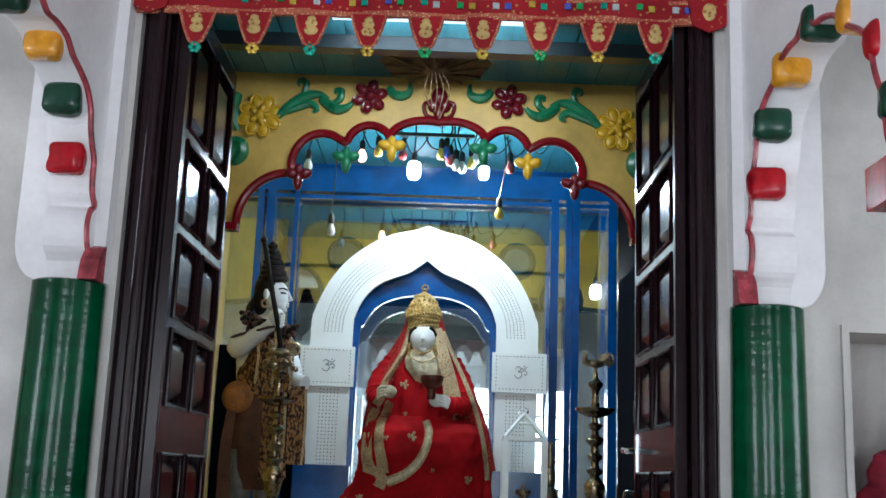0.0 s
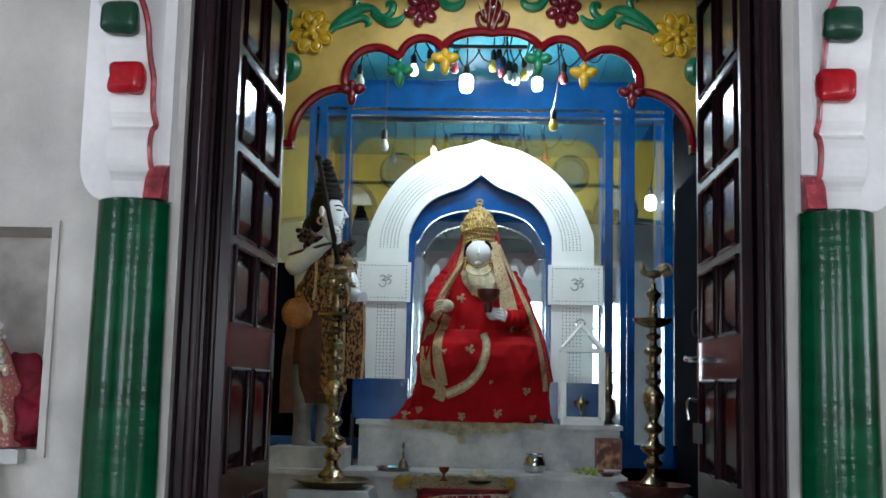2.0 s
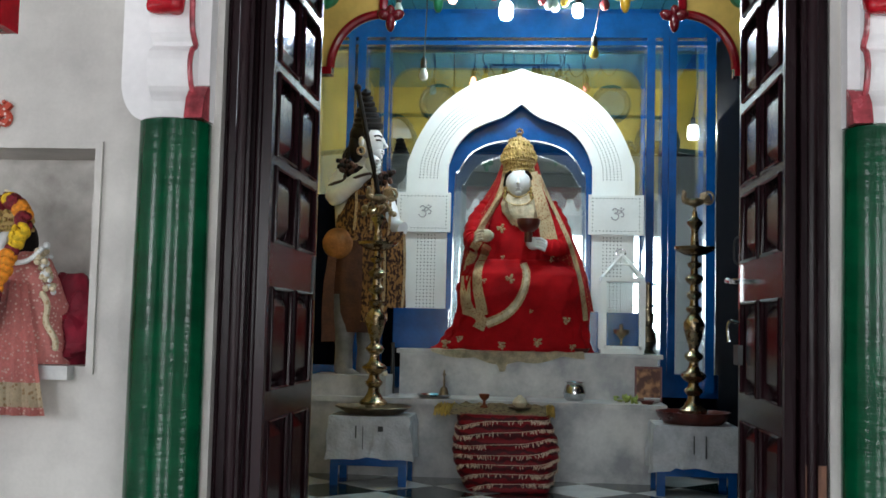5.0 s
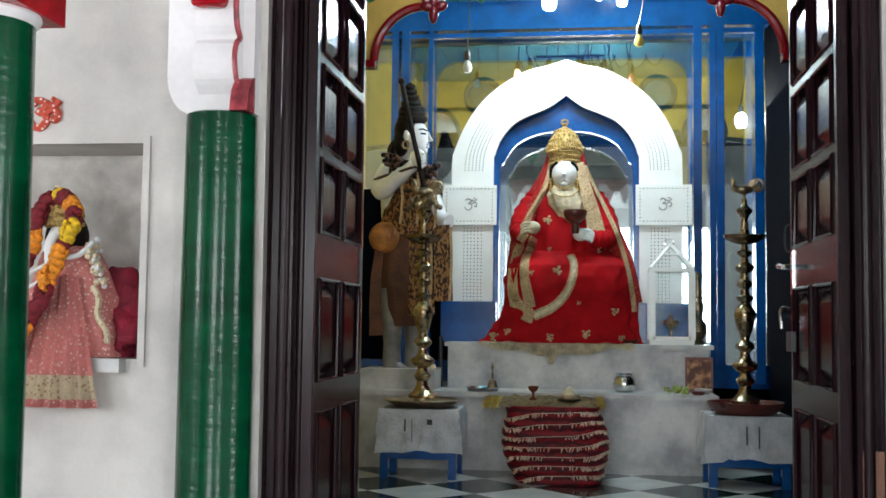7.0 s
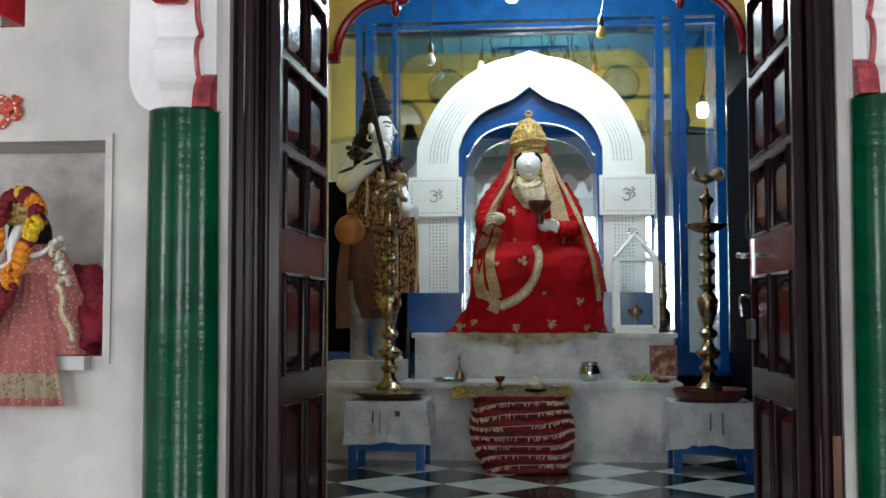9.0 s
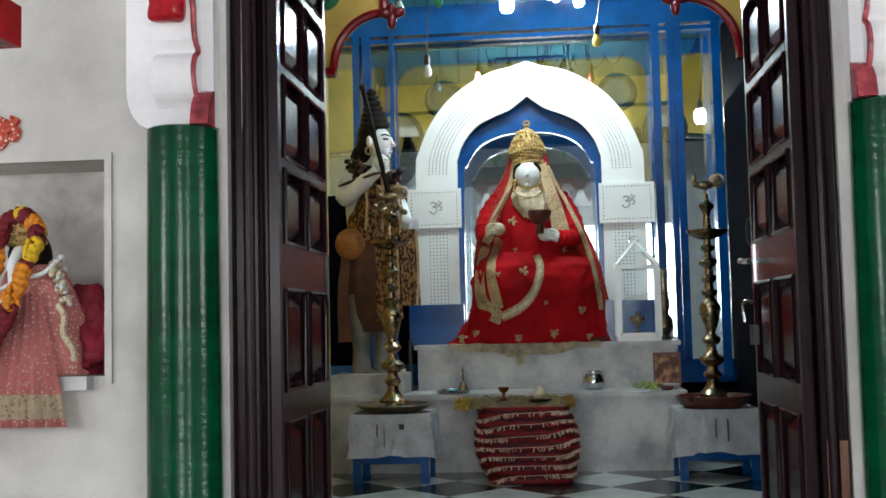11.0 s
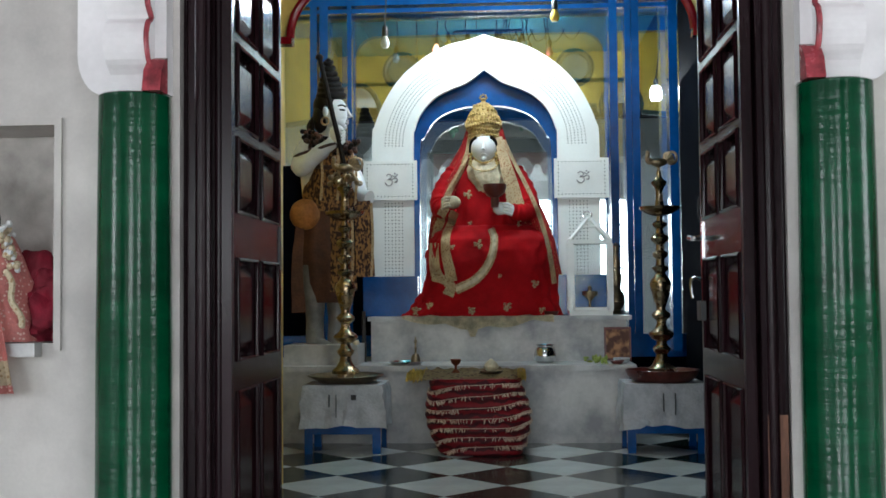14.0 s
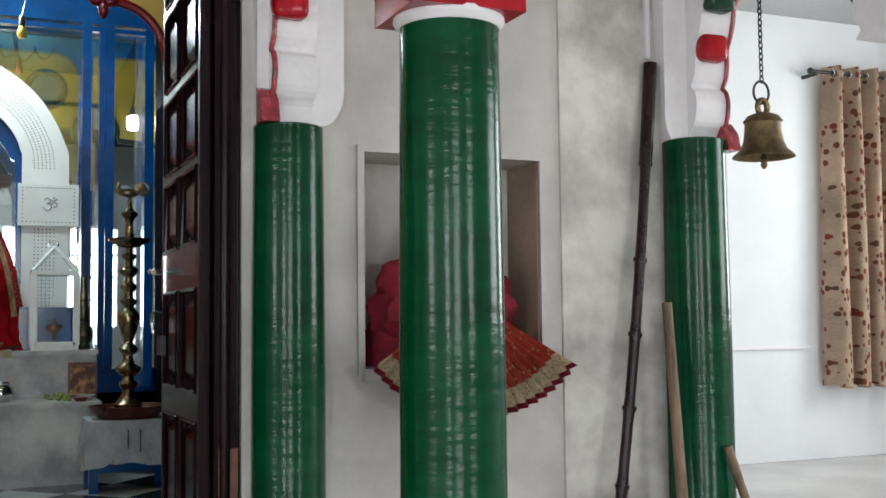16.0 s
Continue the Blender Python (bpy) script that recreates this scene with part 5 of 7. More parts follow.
def bundle():
    """A low table wrapped in a banded sari, with rows of tinsel tassels."""
    t = thing("wrapped_table", "low table wrapped in a maroon sari with glittering tassel bands", "table")

    def skin(a, u, out=0.0):
        e = 0.5
        ca, sa = math.cos(a), math.sin(a)
        w = 0.262 + 0.042 * math.sin(math.pi * min(1, u * 1.1)) - 0.03 * (1 - u) ** 2
        fold = 1 + 0.014 * math.sin(6 * a + 3 * u) + 0.02 * math.sin(44 * u + 2.2 * math.sin(a * 2) + 2.5 * ca)
        x = w * math.copysign(abs(ca) ** e, ca) * fold - 0.105
        y = 3.10 + (0.19 * fold + out) * math.copysign(abs(sa) ** e, sa)
        return Vector((x + 0.035 * (0.5 - u), y, 0.002 + 0.425 * u))

    bm = bmesh.new()
    n, lev = 96, 44
    rings = [[bm.verts.new(skin(2 * math.pi * k / n, i / lev)) for k in range(n)] for i in range(lev + 1)]
    for p, q in zip(rings, rings[1:]):
        for k in range(n):
            bm.faces.new((p[k], p[(k + 1) % n], q[(k + 1) % n], q[k]))
    bm.faces.new(rings[0])
    bm.faces.new(rings[-1])
    part("sari_wrap", bm, SARI, t, smooth=True)
    rng = random.Random(21)
    for row in range(7):
        bm = bmesh.new()
        for k in range(110):
            a = math.pi * (0.98 + 1.04 * k / 109)
            u = 0.07 + 0.135 * row + 0.06 * math.cos(a) + 0.025 * math.sin(3 * a + row)
            if rng.random() < 0.35 or not 0.02 < u < 0.97:
                continue
            c = skin(a, u, 0.004)
            h = 0.006 + 0.012 * rng.random()
            ball(bm, c, (0.0022 + 0.002 * rng.random(), 0.003, h), 6, 4, 0, Euler((0, rng.uniform(-0.5, 0.5), 0)).to_matrix().to_4x4())
        tube(bm, [skin(math.pi * (0.99 + 1.02 * k / 40), min(0.97, max(0.02, 0.095 + 0.135 * row + 0.06 * math.cos(math.pi * (0.99 + 1.02 * k / 40)) + 0.02 * math.sin(3 * math.pi * (0.99 + 1.02 * k / 40) + row))), 0.003) for k in range(41)], 0.002, 5)
        part("tassel_band", bm, TINSEL, t, "glittering gold tassel band", smooth=True)
    return t


bundle()
YCLOTH = two_tone("yellow_border_cloth", (0.30, 0.22, 0.11), (0.10, 0.06, 0.04), 34, 0.2, 0.45, 0.7, bump=0.3)
YEDGE = material("yellow_edge", (0.55, 0.36, 0.05), 0.65, vary=0.3, scale=20)
runner = thing("table_runner", "patterned cloth with yellow ends laid over the wrapped table", "cloth")


def sheet(x0, x1, y0, y1, z, amp, seed, sag=0.0):
    bm = bmesh.new()
    nx, ny = 26, 8
    g = [[bm.verts.new((x0 + (x1 - x0) * i / nx, y0 + (y1 - y0) * j / ny, z + amp * noise.noise((i * 0.5, j * 0.5, seed)) - sag * (1 - j / ny) ** 3)) for j in range(ny + 1)] for i in range(nx + 1)]
    for i in range(nx):
        for j in range(ny):
            bm.faces.new((g[i][j], g[i + 1][j], g[i + 1][j + 1], g[i][j + 1]))
    bmesh.ops.solidify(bm, geom=bm.faces[:], thickness=0.004)
    return bm


part("cloth_middle", sheet(-0.42, 0.12, 2.93, 3.42, 0.455, 0.022, 1, 0.03), YCLOTH, runner, smooth=True)
part("cloth_end", sheet(-0.52, -0.42, 2.97, 3.40, 0.450, 0.03, 2, 0.035), YEDGE, runner, "yellow end", smooth=True)
part("cloth_end", sheet(0.12, 0.17, 2.97, 3.40, 0.455, 0.03, 3, 0.035), YEDGE, runner, "yellow end", smooth=True)


def turned(name, prof, c, mat, label, category, segs=24, group=""):
    return tagged(part(name, lathe(bmesh.new(), prof, c, segs), mat, smooth=True), label, category, group)


COPPER = material("copper", (0.34, 0.11, 0.06), 0.3, metal=1.0, vary=0.4, scale=12, bump=0.1)
turned("steel_pot", [(0, 0), (0.05, 0), (0.066, 0.02), (0.07, 0.05), (0.062, 0.085), (0.048, 0.10), (0.05, 0.108), (0.06, 0.115), (0.055, 0.115), (0.044, 0.105), (0, 0.06)], (0.30, 3.66, 0.473), STEEL, "small round polished steel water pot", "pot", 32)
turned("offering_plate", [(0, 0.004), (0.085, 0.004), (0.105, 0.022), (0.11, 0.022), (0.09, 0.0), (0, 0.0)], (-0.56, 3.52, 0.474), STEEL, "round steel offering plate on the ledge", "plate", 36)
turned("hand_bell", [(0, 0), (0.036, 0), (0.032, 0.012), (0.026, 0.04), (0.018, 0.058), (0.006, 0.064), (0.006, 0.09), (0.009, 0.095), (0.005, 0.105), (0.006, 0.13), (0.012, 0.136), (0.006, 0.146), (0.004, 0.165), (0, 0.168)], (-0.50, 3.50, 0.480), DULL_BRASS, "small brass hand bell with a tall handle", "bell")
turned("copper_cup", [(0, 0), (0.026, 0), (0.022, 0.008), (0.008, 0.02), (0.008, 0.04), (0.026, 0.055), (0.032, 0.078), (0.028, 0.078), (0.01, 0.05), (0, 0.05)], (-0.235, 3.12, 0.452), COPPER, "small copper cup with a red rim", "cup")
turned("conch", [(0, 0), (0.02, 0.004), (0.04, 0.02), (0.044, 0.035), (0.036, 0.052), (0.022, 0.066), (0.008, 0.078), (0, 0.08)], (-0.03, 3.12, 0.452), CREAM, "cream coloured conch shell", "conch", 18)
turned("offering_dish", [(0, 0), (0.05, 0), (0.07, 0.014), (0.074, 0.016), (0.05, 0.006), (0, 0.006)], (-0.03, 3.12, 0.447), DULL_BRASS, "small dull brass dish", "dish")
turned("clay_lamp", [(0, 0), (0.03, 0), (0.042, 0.016), (0.045, 0.022), (0.036, 0.018), (0, 0.012)], (0.33 + 0.40, 3.50, 0.474), LIP, "small dark clay lamp", "lamp")
turned("clay_lamp", [(0, 0), (0.04, 0), (0.055, 0.02), (0.058, 0.028), (0.046, 0.02), (0, 0.014)], (0.345, 3.92, 0.764), LIP, "dark metal lamp beside the statue", "lamp")
turned("incense_stand", [(0, 0), (0.05, 0), (0.05, 0.015), (0.02, 0.03), (0.03, 0.05), (0.018, 0.07), (0.028, 0.09), (0.012, 0.12), (0.016, 0.16), (0, 0.17)], (0.335, 3.99, 0.764), HAIR, "dark turned incense stand beside the statue", "stand")
turned("trinket_bowl", [(0, 0), (0.035, 0), (0.05, 0.02), (0.052, 0.03), (0.04, 0.02), (0, 0.015)], (0.77, 3.62, 0.474), STONE, "little pale stone bowl on the ledge", "bowl")
PETAL = material("leaf_offering", (0.24, 0.30, 0.06), 0.6, vary=0.4, scale=20)
fl = bmesh.new()
rng = random.Random(11)
for k in range(16):
    a = rng.random() * 6.28
    r = 0.045 * rng.random() ** 0.5
    ball(fl, (0.60 + r * 1.6 * math.cos(a), 3.56 + r * math.sin(a), 0.485 + 0.025 * rng.random()), (0.022, 0.012, 0.008), 8, 5, 0, Euler((rng.random() * 6, rng.random() * 6, rng.random() * 6)).to_matrix().to_4x4())
tagged(part("flower_offering", fl, PETAL, smooth=True), "small heap of green and yellow petals on the ledge", "flowers")
PICTURE = two_tone("worn_painting", (0.085, 0.030, 0.018), (0.36, 0.17, 0.08), 16, 0.40, 0.56, 0.5, kind="noise", bump=0.1, sheen=0)
pic = thing("painted_panel", "dark brown worn painted panel leaning on the altar", "panel")
part("board", B(-0.085, 0.085, -0.008, 0.008, 0, 0.215, 0.004), LIP, pic)
part("picture", B(-0.072, 0.072, -0.010, -0.008, 0.015, 0.20, 0), PICTURE, pic, "blurred figure painting")
pic.matrix_basis = pose(0.765, 3.80, 0.475, -8, 0, -4)

tagged(part("black_rod", tube(bmesh.new(), [(-0.862, 3.845, 0.473), (-0.868, 3.86, 0.80)], [0.014, 0.012], 10), BLACK, smooth=True), "short black rod standing against the marble altar", "rod")
fl = bmesh.new()
for k in range(26):
    a, r = rng.random() * 6.28, 0.05 * rng.random() ** 0.5
    ball(fl, (-0.915 + r * math.cos(a), 3.56 + 0.8 * r * math.sin(a), 0.606 + 0.045 * rng.random() * (1 - r / 0.06)), (0.017, 0.012, 0.007), 7, 5, 0, Euler((rng.random() * 6, rng.random() * 6, rng.random() * 6)).to_matrix().to_4x4())
tagged(part("faded_flowers", fl, CREAM, smooth=True), "little heap of faded cream flowers on the stone plinth", "flowers")

# ---- the lantern ----


def lantern():
    t = thing("lantern", "white metal and glass lantern with a gabled top", "lantern", at=(0.606, 3.97, 0.763))
    W = ARCH_WHITE
    h, a, b = 0.475, 0.132, 0.11
    part("base", B(-a - 0.006, a + 0.006, -b, b, 0, 0.03, 0.004), W, t)
    part("top_frame", B(-a - 0.006, a + 0.006, -b, b, h - 0.012, h + 0.012, 0.004), W, t)
    for sx in (-1, 1):
        for sy in (-1, 1):
            part("post", B(sx * a - 0.012, sx * a + 0.012, sy * (b - 0.01) - 0.011, sy * (b - 0.01) + 0.011, 0.03, h - 0.012, 0.002), W, t)
            part("rafter", tube(bmesh.new(), [(sx * a, sy * (b - 0.01), h + 0.01), (0, 0, h + 0.165)], 0.0125, 6), W, t)
    door = part("door", B(-a + 0.014, a - 0.014, -b - 0.006, -b + 0.002, 0.032, 0.052, 0.002), W, t)
    for q in ((-a + 0.012, -a + 0.028, 0.03, h - 0.014), (a - 0.028, a - 0.012, 0.03, h - 0.014)):
        part("stile", B(q[0], q[1], -b - 0.006, -b + 0.002, q[2], q[3], 0.002), W, door)
    part("collar_bar", tube(bmesh.new(), [(-0.05, -b * 0.45, h + 0.10), (0.05, -b * 0.45, h + 0.10)], 0.007, 6), W, t)
    part("ring", tube(bmesh.new(), [(0.03 * math.cos(k * math.pi / 8) - 0.01, 0, h + 0.18 + 0.022 * math.sin(k * math.pi / 8)) for k in range(16)], 0.005, 6, closed=True), STEEL, t)
    g = part("pane", B(-a + 0.026, a - 0.026, -b - 0.002, -b + 0.000, 0.05, h - 0.016, 0), GLASS, door)
    g.visible_shadow = False
    return t


lantern()
turned("lantern_lamp", [(0, 0), (0.035, 0), (0.03, 0.01), (0.008, 0.025), (0.008, 0.06), (0.03, 0.085), (0.05, 0.10), (0.052, 0.125), (0.03, 0.115), (0.012, 0.13), (0.014, 0.15), (0, 0.165)], (0.606, 3.97, 0.794), BRASS, "small brass oil lamp inside the lantern", "oil lamp")
turned("brass_urn", [(0, 0), (0.05, 0), (0.03, 0.03), (0.06, 0.08), (0.05, 0.14), (0.02, 0.18), (0.035, 0.2), (0.04, 0.26), (0.02, 0.3), (0.03, 0.34), (0.015, 0.4), (0.02, 0.46), (0, 0.48)], (0.80, 4.2, 0.764), DULL_BRASS, "slender brass lamp behind the lantern", "oil lamp")

# ---- bulbs over the altar ----
LIT = glow("lit_lamp", (0.93, 0.99, 1.0), 30)
LIT_RED = glow("lit_red_lamp", (1.0, 0.42, 0.28), 9)


def bulb_glass(name, colour):
    return material(name, colour, 0.08, vary=0.1, bump=0, coat=0.5)


BULB_MATS = {"red": bulb_glass("red_bulb", (0.42, 0.07, 0.07)), "yellow": bulb_glass("yellow_bulb", (0.62, 0.45, 0.08)), "clear": bulb_glass("clear_bulb", (0.55, 0.56, 0.50)), "blue": bulb_glass("blue_bulb", (0.08, 0.12, 0.40)), "white": LIT, "lit_red": LIT_RED}
WORDS = {"red": "red", "yellow": "yellow", "clear": "clear", "blue": "blue", "white": "brightly lit white", "lit_red": "lit red"}


def bulb(x, z, kind, y=3.7, big=1.0, top=3.20):
    t = thing("hanging_bulb", f"{WORDS[kind]} bulb hanging from a black wire", "light bulb", "bulbs on wires over the altar", at=(x, y, z))
    s = big
    if kind == "white":
        prof = [(0, -0.062), (0.03, -0.058), (0.043, -0.04), (0.046, 0), (0.043, 0.04), (0.03, 0.055), (0, 0.058)]
        prof = [(r * s, v * s) for r, v in prof]
    else:
        prof = [(0, -0.04), (0.017, -0.037), (0.028, -0.022), (0.03, -0.006), (0.024, 0.014), (0.015, 0.032), (0.013, 0.04)]
    part("glass", lathe(bmesh.new(), prof, segs=18), BULB_MATS[kind], t, smooth=True)
    e = 0.055 * s if kind == "white" else 0.036
    part("holder", lathe(bmesh.new(), [(0.016, e), (0.02, e + 0.012), (0.019, e + 0.05), (0.010, e + 0.065), (0, e + 0.066)], segs=14), BLACK, t, smooth=True)
    d = max(0.03, top - z - e - 0.05)
    wob = 0.035 * math.sin(x * 37)
    part("wire", tube(bmesh.new(), smooth_path([(0, 0, e + 0.06), (wob, 0.01, e + 0.06 + d * 0.5), (wob * 0.4, 0, e + 0.06 + d)], 4), 0.0045, 5), BLACK, t)
    return t


for x, z, k in ((-0.87, 2.955, "clear"), (-0.52, 3.03, "lit_red"), (-0.415, 3.065, "yellow"), (-0.253, 3.05, "red"), (-0.175, 2.95, "white"), (0.0, 3.06, "yellow"), (0.035, 3.07, "blue"), (0.10, 2.99, "clear"), (0.14, 2.975, "clear"), (0.20, 3.01, "yellow"), (0.225, 3.04, "clear"), (0.285, 2.95, "white"), (0.455, 2.985, "red"), (0.391, 2.673, "yellow"), (-0.697, 2.526, "clear"), (0.06, 3.02, "red")):
    bulb(0.035 + (x - 0.035) * 0.964, 0.96 + (z - 0.96) * 0.964, k, 3.45 if k != "white" else 3.47, 0.95 if x < 0 else 0.72)
bar = tagged(part("bulb_bar", B(-0.35, 0.21, 3.41, 3.44, 3.09, 3.11, 0.004), BLACK), "black bar that carries the bulb wires", "bar")
tangle = bmesh.new()
rng = random.Random(3)
for k in range(9):
    x = -0.5 + 0.13 * k
    tube(tangle, smooth_path([(x, 3.44, 3.11), (x + 0.05, 3.43 + 0.02 * rng.random(), 2.98 + 0.05 * rng.random()), (x + 0.11, 3.45, 3.02), (x + 0.16, 3.45, 3.10)], 5), 0.0045, 5)
tagged(part("wire_tangle", tangle, BLACK), "tangle of black wires between the bulbs", "wires", kind="stuff")
# bulb added behind the glass to stand for a bright reflection in the mirror
bulb(1.225, 2.437, "white", 5.2, 0.95, 3.1)

# ---- painted relief on the ochre arch ----


def relief_flower(x, z, r, mat, petals, label):
    t = thing("relief_flower", label, "relief", "flowers on the ochre arch", at=(x, 1.945, z))
    for k in range(petals):
        a = 2 * math.pi * k / petals + 0.3
        bm = ball(bmesh.new(), (0, 0, 0), (r * 0.36, 0.022, r * 0.27), 14, 8)
        p = part("petal", bm, mat, t, smooth=True)
        p.matrix_basis = pose(r * 0.62 * math.cos(a), 0, r * 0.62 * math.sin(a), 0, -math.degrees(a), 0)
        part("petal_rim", tube(bmesh.new(), [(r * 0.34 * math.cos(q), -0.012, r * 0.25 * math.sin(q)) for q in (j * math.pi / 7 for j in range(14))], 0.007, 5, closed=True), mat, p, smooth=True)
    part("boss", ball(bmesh.new(), (0, -0.01, 0), (r * 0.28, 0.032, r * 0.28), 12, 8), mat, t, smooth=True)
    if petals > 6:
        for k in range(5):
            a = 2 * math.pi * k / 5
            p = part("inner_petal", ball(bmesh.new(), (0, 0, 0), (r * 0.2, 0.018, r * 0.12), 10, 6), mat, t, smooth=True)
            p.matrix_basis = pose(r * 0.3 * math.cos(a), -0.02, r * 0.3 * math.sin(a), 0, -math.degrees(a), 0)
    return t


for s in (-1, 1):
    relief_flower(s * 0.885, 2.695, 0.115, YELLOW, 8, "raised yellow plaster flower on the ochre arch")
    relief_flower(s * 0.345, 2.815, 0.088, DARKRED, 6, "raised dark red plaster flower on the ochre arch")


def scroll(s):
    t = thing("relief_scroll", "raised green plaster leaf scroll on the ochre arch", "relief", "leaf scrolls on the ochre arch")
    Y = 1.945
    P = lambda pts: [(s * x, Y, z) for x, z in pts]  # noqa: E731
    def stroke(name, pts, rad):
        path = smooth_path(P(pts), 5)
        n = len(path)
        bm = tube(bmesh.new(), path, [max(0.005, rad * (0.35 + 0.75 * math.sin(math.pi * min(1, 0.18 + 0.9 * i / n)))) for i in range(n)], 8)
        part(name, bm, LEAF, t, smooth=True)
    stroke("stem", [(0.80, 2.70), (0.73, 2.765), (0.66, 2.81), (0.60, 2.82), (0.55, 2.80)], 0.026)
    stroke("leaf", [(0.78, 2.715), (0.70, 2.75), (0.64, 2.77), (0.605, 2.745), (0.625, 2.725)], 0.02)
    stroke("curl", [(0.68, 2.82), (0.665, 2.86), (0.68, 2.89), (0.705, 2.88), (0.70, 2.86)], 0.016)
    stroke("leaf", [(0.59, 2.80), (0.545, 2.765), (0.50, 2.745), (0.455, 2.76), (0.43, 2.79)], 0.026)
    stroke("curl", [(0.53, 2.775), (0.495, 2.80), (0.49, 2.84), (0.515, 2.845), (0.52, 2.825)], 0.018)
    stroke("leaf", [(0.255, 2.87), (0.225, 2.835), (0.18, 2.83), (0.15, 2.855), (0.15, 2.90)], 0.024)
    stroke("side_leaf", [(1.0, 2.81), (1.02, 2.75), (1.01, 2.66), (0.99, 2.62)], 0.03)
    stroke("side_leaf", [(1.02, 2.56), (0.975, 2.55), (0.965, 2.50), (0.99, 2.46), (1.0, 2.44)], 0.034)
    stroke("side_leaf", [(0.985, 2.53), (1.02, 2.50), (1.03, 2.46)], 0.03)


scroll(-1)
scroll(1)


def cusp_ornament(x, z, mat, word):
    t = thing("cusp_ornament", f"raised {word} plaster leaf at a cusp of the arch", "relief", "ornaments at the cusps", at=(x, 1.93, z))
    for dx, dz, rx, rz, rot in ((-0.034, 0.0, 0.036, 0.026, 20), (0.034, 0.0, 0.036, 0.026, -20), (0, -0.035, 0.024, 0.05, 0), (0, 0.02, 0.022, 0.03, 0)):
        p = part("lobe", ball(bmesh.new(), (0, 0, 0), (rx, 0.026, rz), 12, 8), mat, t, smooth=True)
        p.matrix_basis = pose(dx, 0, dz, 0, rot, 0)


for s in (-1, 1):
    cusp_ornament(s * 0.675, 2.405, DARKRED, "dark red")
    cusp_ornament(s * 0.445, 2.50, LEAF if s < 0 else YELLOW, "green" if s < 0 else "yellow")
    cusp_ornament(s * 0.225, 2.565, YELLOW if s < 0 else LEAF, "yellow" if s < 0 else "green")
crest = thing("crest", "raised dark red crest with scrolls at the crown of the arch", "relief", at=(0, 1.94, 2.74))
for dx, dz, rx, rz in ((0, 0.09, 0.042, 0.045), (-0.03, 0.045, 0.03, 0.04), (0.03, 0.045, 0.03, 0.04), (0, 0.0, 0.028, 0.05)):
    part("lobe", ball(bmesh.new(), (dx, 0, dz), (rx, 0.026, rz), 12, 8), DARKRED, crest, smooth=True)
for s in (-1, 1):
    part("curl", tube(bmesh.new(), smooth_path([(0, 0, -0.03), (s * 0.06, 0, -0.01), (s * 0.075, 0, 0.045), (s * 0.045, 0, 0.06), (s * 0.04, 0, 0.035)], 5), 0.011, 7), DARKRED, crest, smooth=True)

# ceiling ornament in front of the arch, with hanging wires
RUST = material("rusty_gilt", (0.20, 0.115, 0.05), 0.5, vary=0.5, scale=14, grain=0.3, fine=60, bump=0.5)
rose = thing("ceiling_rose", "brown gilt ceiling rose with loose wires", "ceiling rose", at=(-0.02, 1.72, 2.924))
part("disc", lathe(bmesh.new(), [(0, -0.05), (0.06, -0.05), (0.10, -0.03), (0.24, -0.02), (0.26, 0)], segs=36, wobble=lambda a: 1 + 0.04 * math.cos(12 * a)), RUST, rose, smooth=True)
for k in range(12):
    a = k * math.pi / 6
    part("rib", tube(bmesh.new(), [(0.06 * math.cos(a), 0.06 * math.sin(a), -0.05), (0.25 * math.cos(a), 0.25 * math.sin(a), -0.024)], 0.008, 5), RUST, rose)
for k in range(5):
    part("wire", tube(bmesh.new(), smooth_path([(-0.03 + 0.015 * k, 0, -0.05), (-0.05 + 0.03 * k, 0.01, -0.14), (-0.02 + 0.012 * k, 0, -0.22 - 0.015 * k)], 5), 0.003, 5), RUST, rose)

# glowing tube added as the visible source of the arch fill
tagged(part("tube_light", tube(bmesh.new(), [(-0.46, 1.16, 2.895), (0.46, 1.16, 2.895)], 0.012, 10), glow("added_tube_glow", (0.8, 0.96, 1.0), 1.4), smooth=True), "added lit white tube on the teal ceiling, source of the arch fill", "tube light")

# ---- the door garland ----
TORAN = two_tone("toran_cloth", (0.30, 0.008, 0.014), (0.42, 0.20, 0.06), 46, 0.14, 0.24, 0.7, bump=0.4)
TRIM = two_tone("coral_trim", (0.42, 0.10, 0.06), (0.60, 0.40, 0.20), 110, 0.2, 0.4, 0.7, bump=0.5)
GILT = two_tone("gilt_patch", (0.55, 0.38, 0.14), (0.30, 0.12, 0.03), 60, 0.2, 0.4, 0.5, bump=0.5)
SHINE = [material("sequin_" + n, c, 0.25, metal=0.5) for n, c in (("green", (0.03, 0.40, 0.12)), ("gold", (0.60, 0.42, 0.06)), ("teal", (0.02, 0.35, 0.25)), ("silver", (0.6, 0.65, 0.65)), ("blue", (0.1, 0.12, 0.5)))]
toran = thing("door_garland", "red embroidered door garland with pointed pendants", "garland")
TY = -0.035


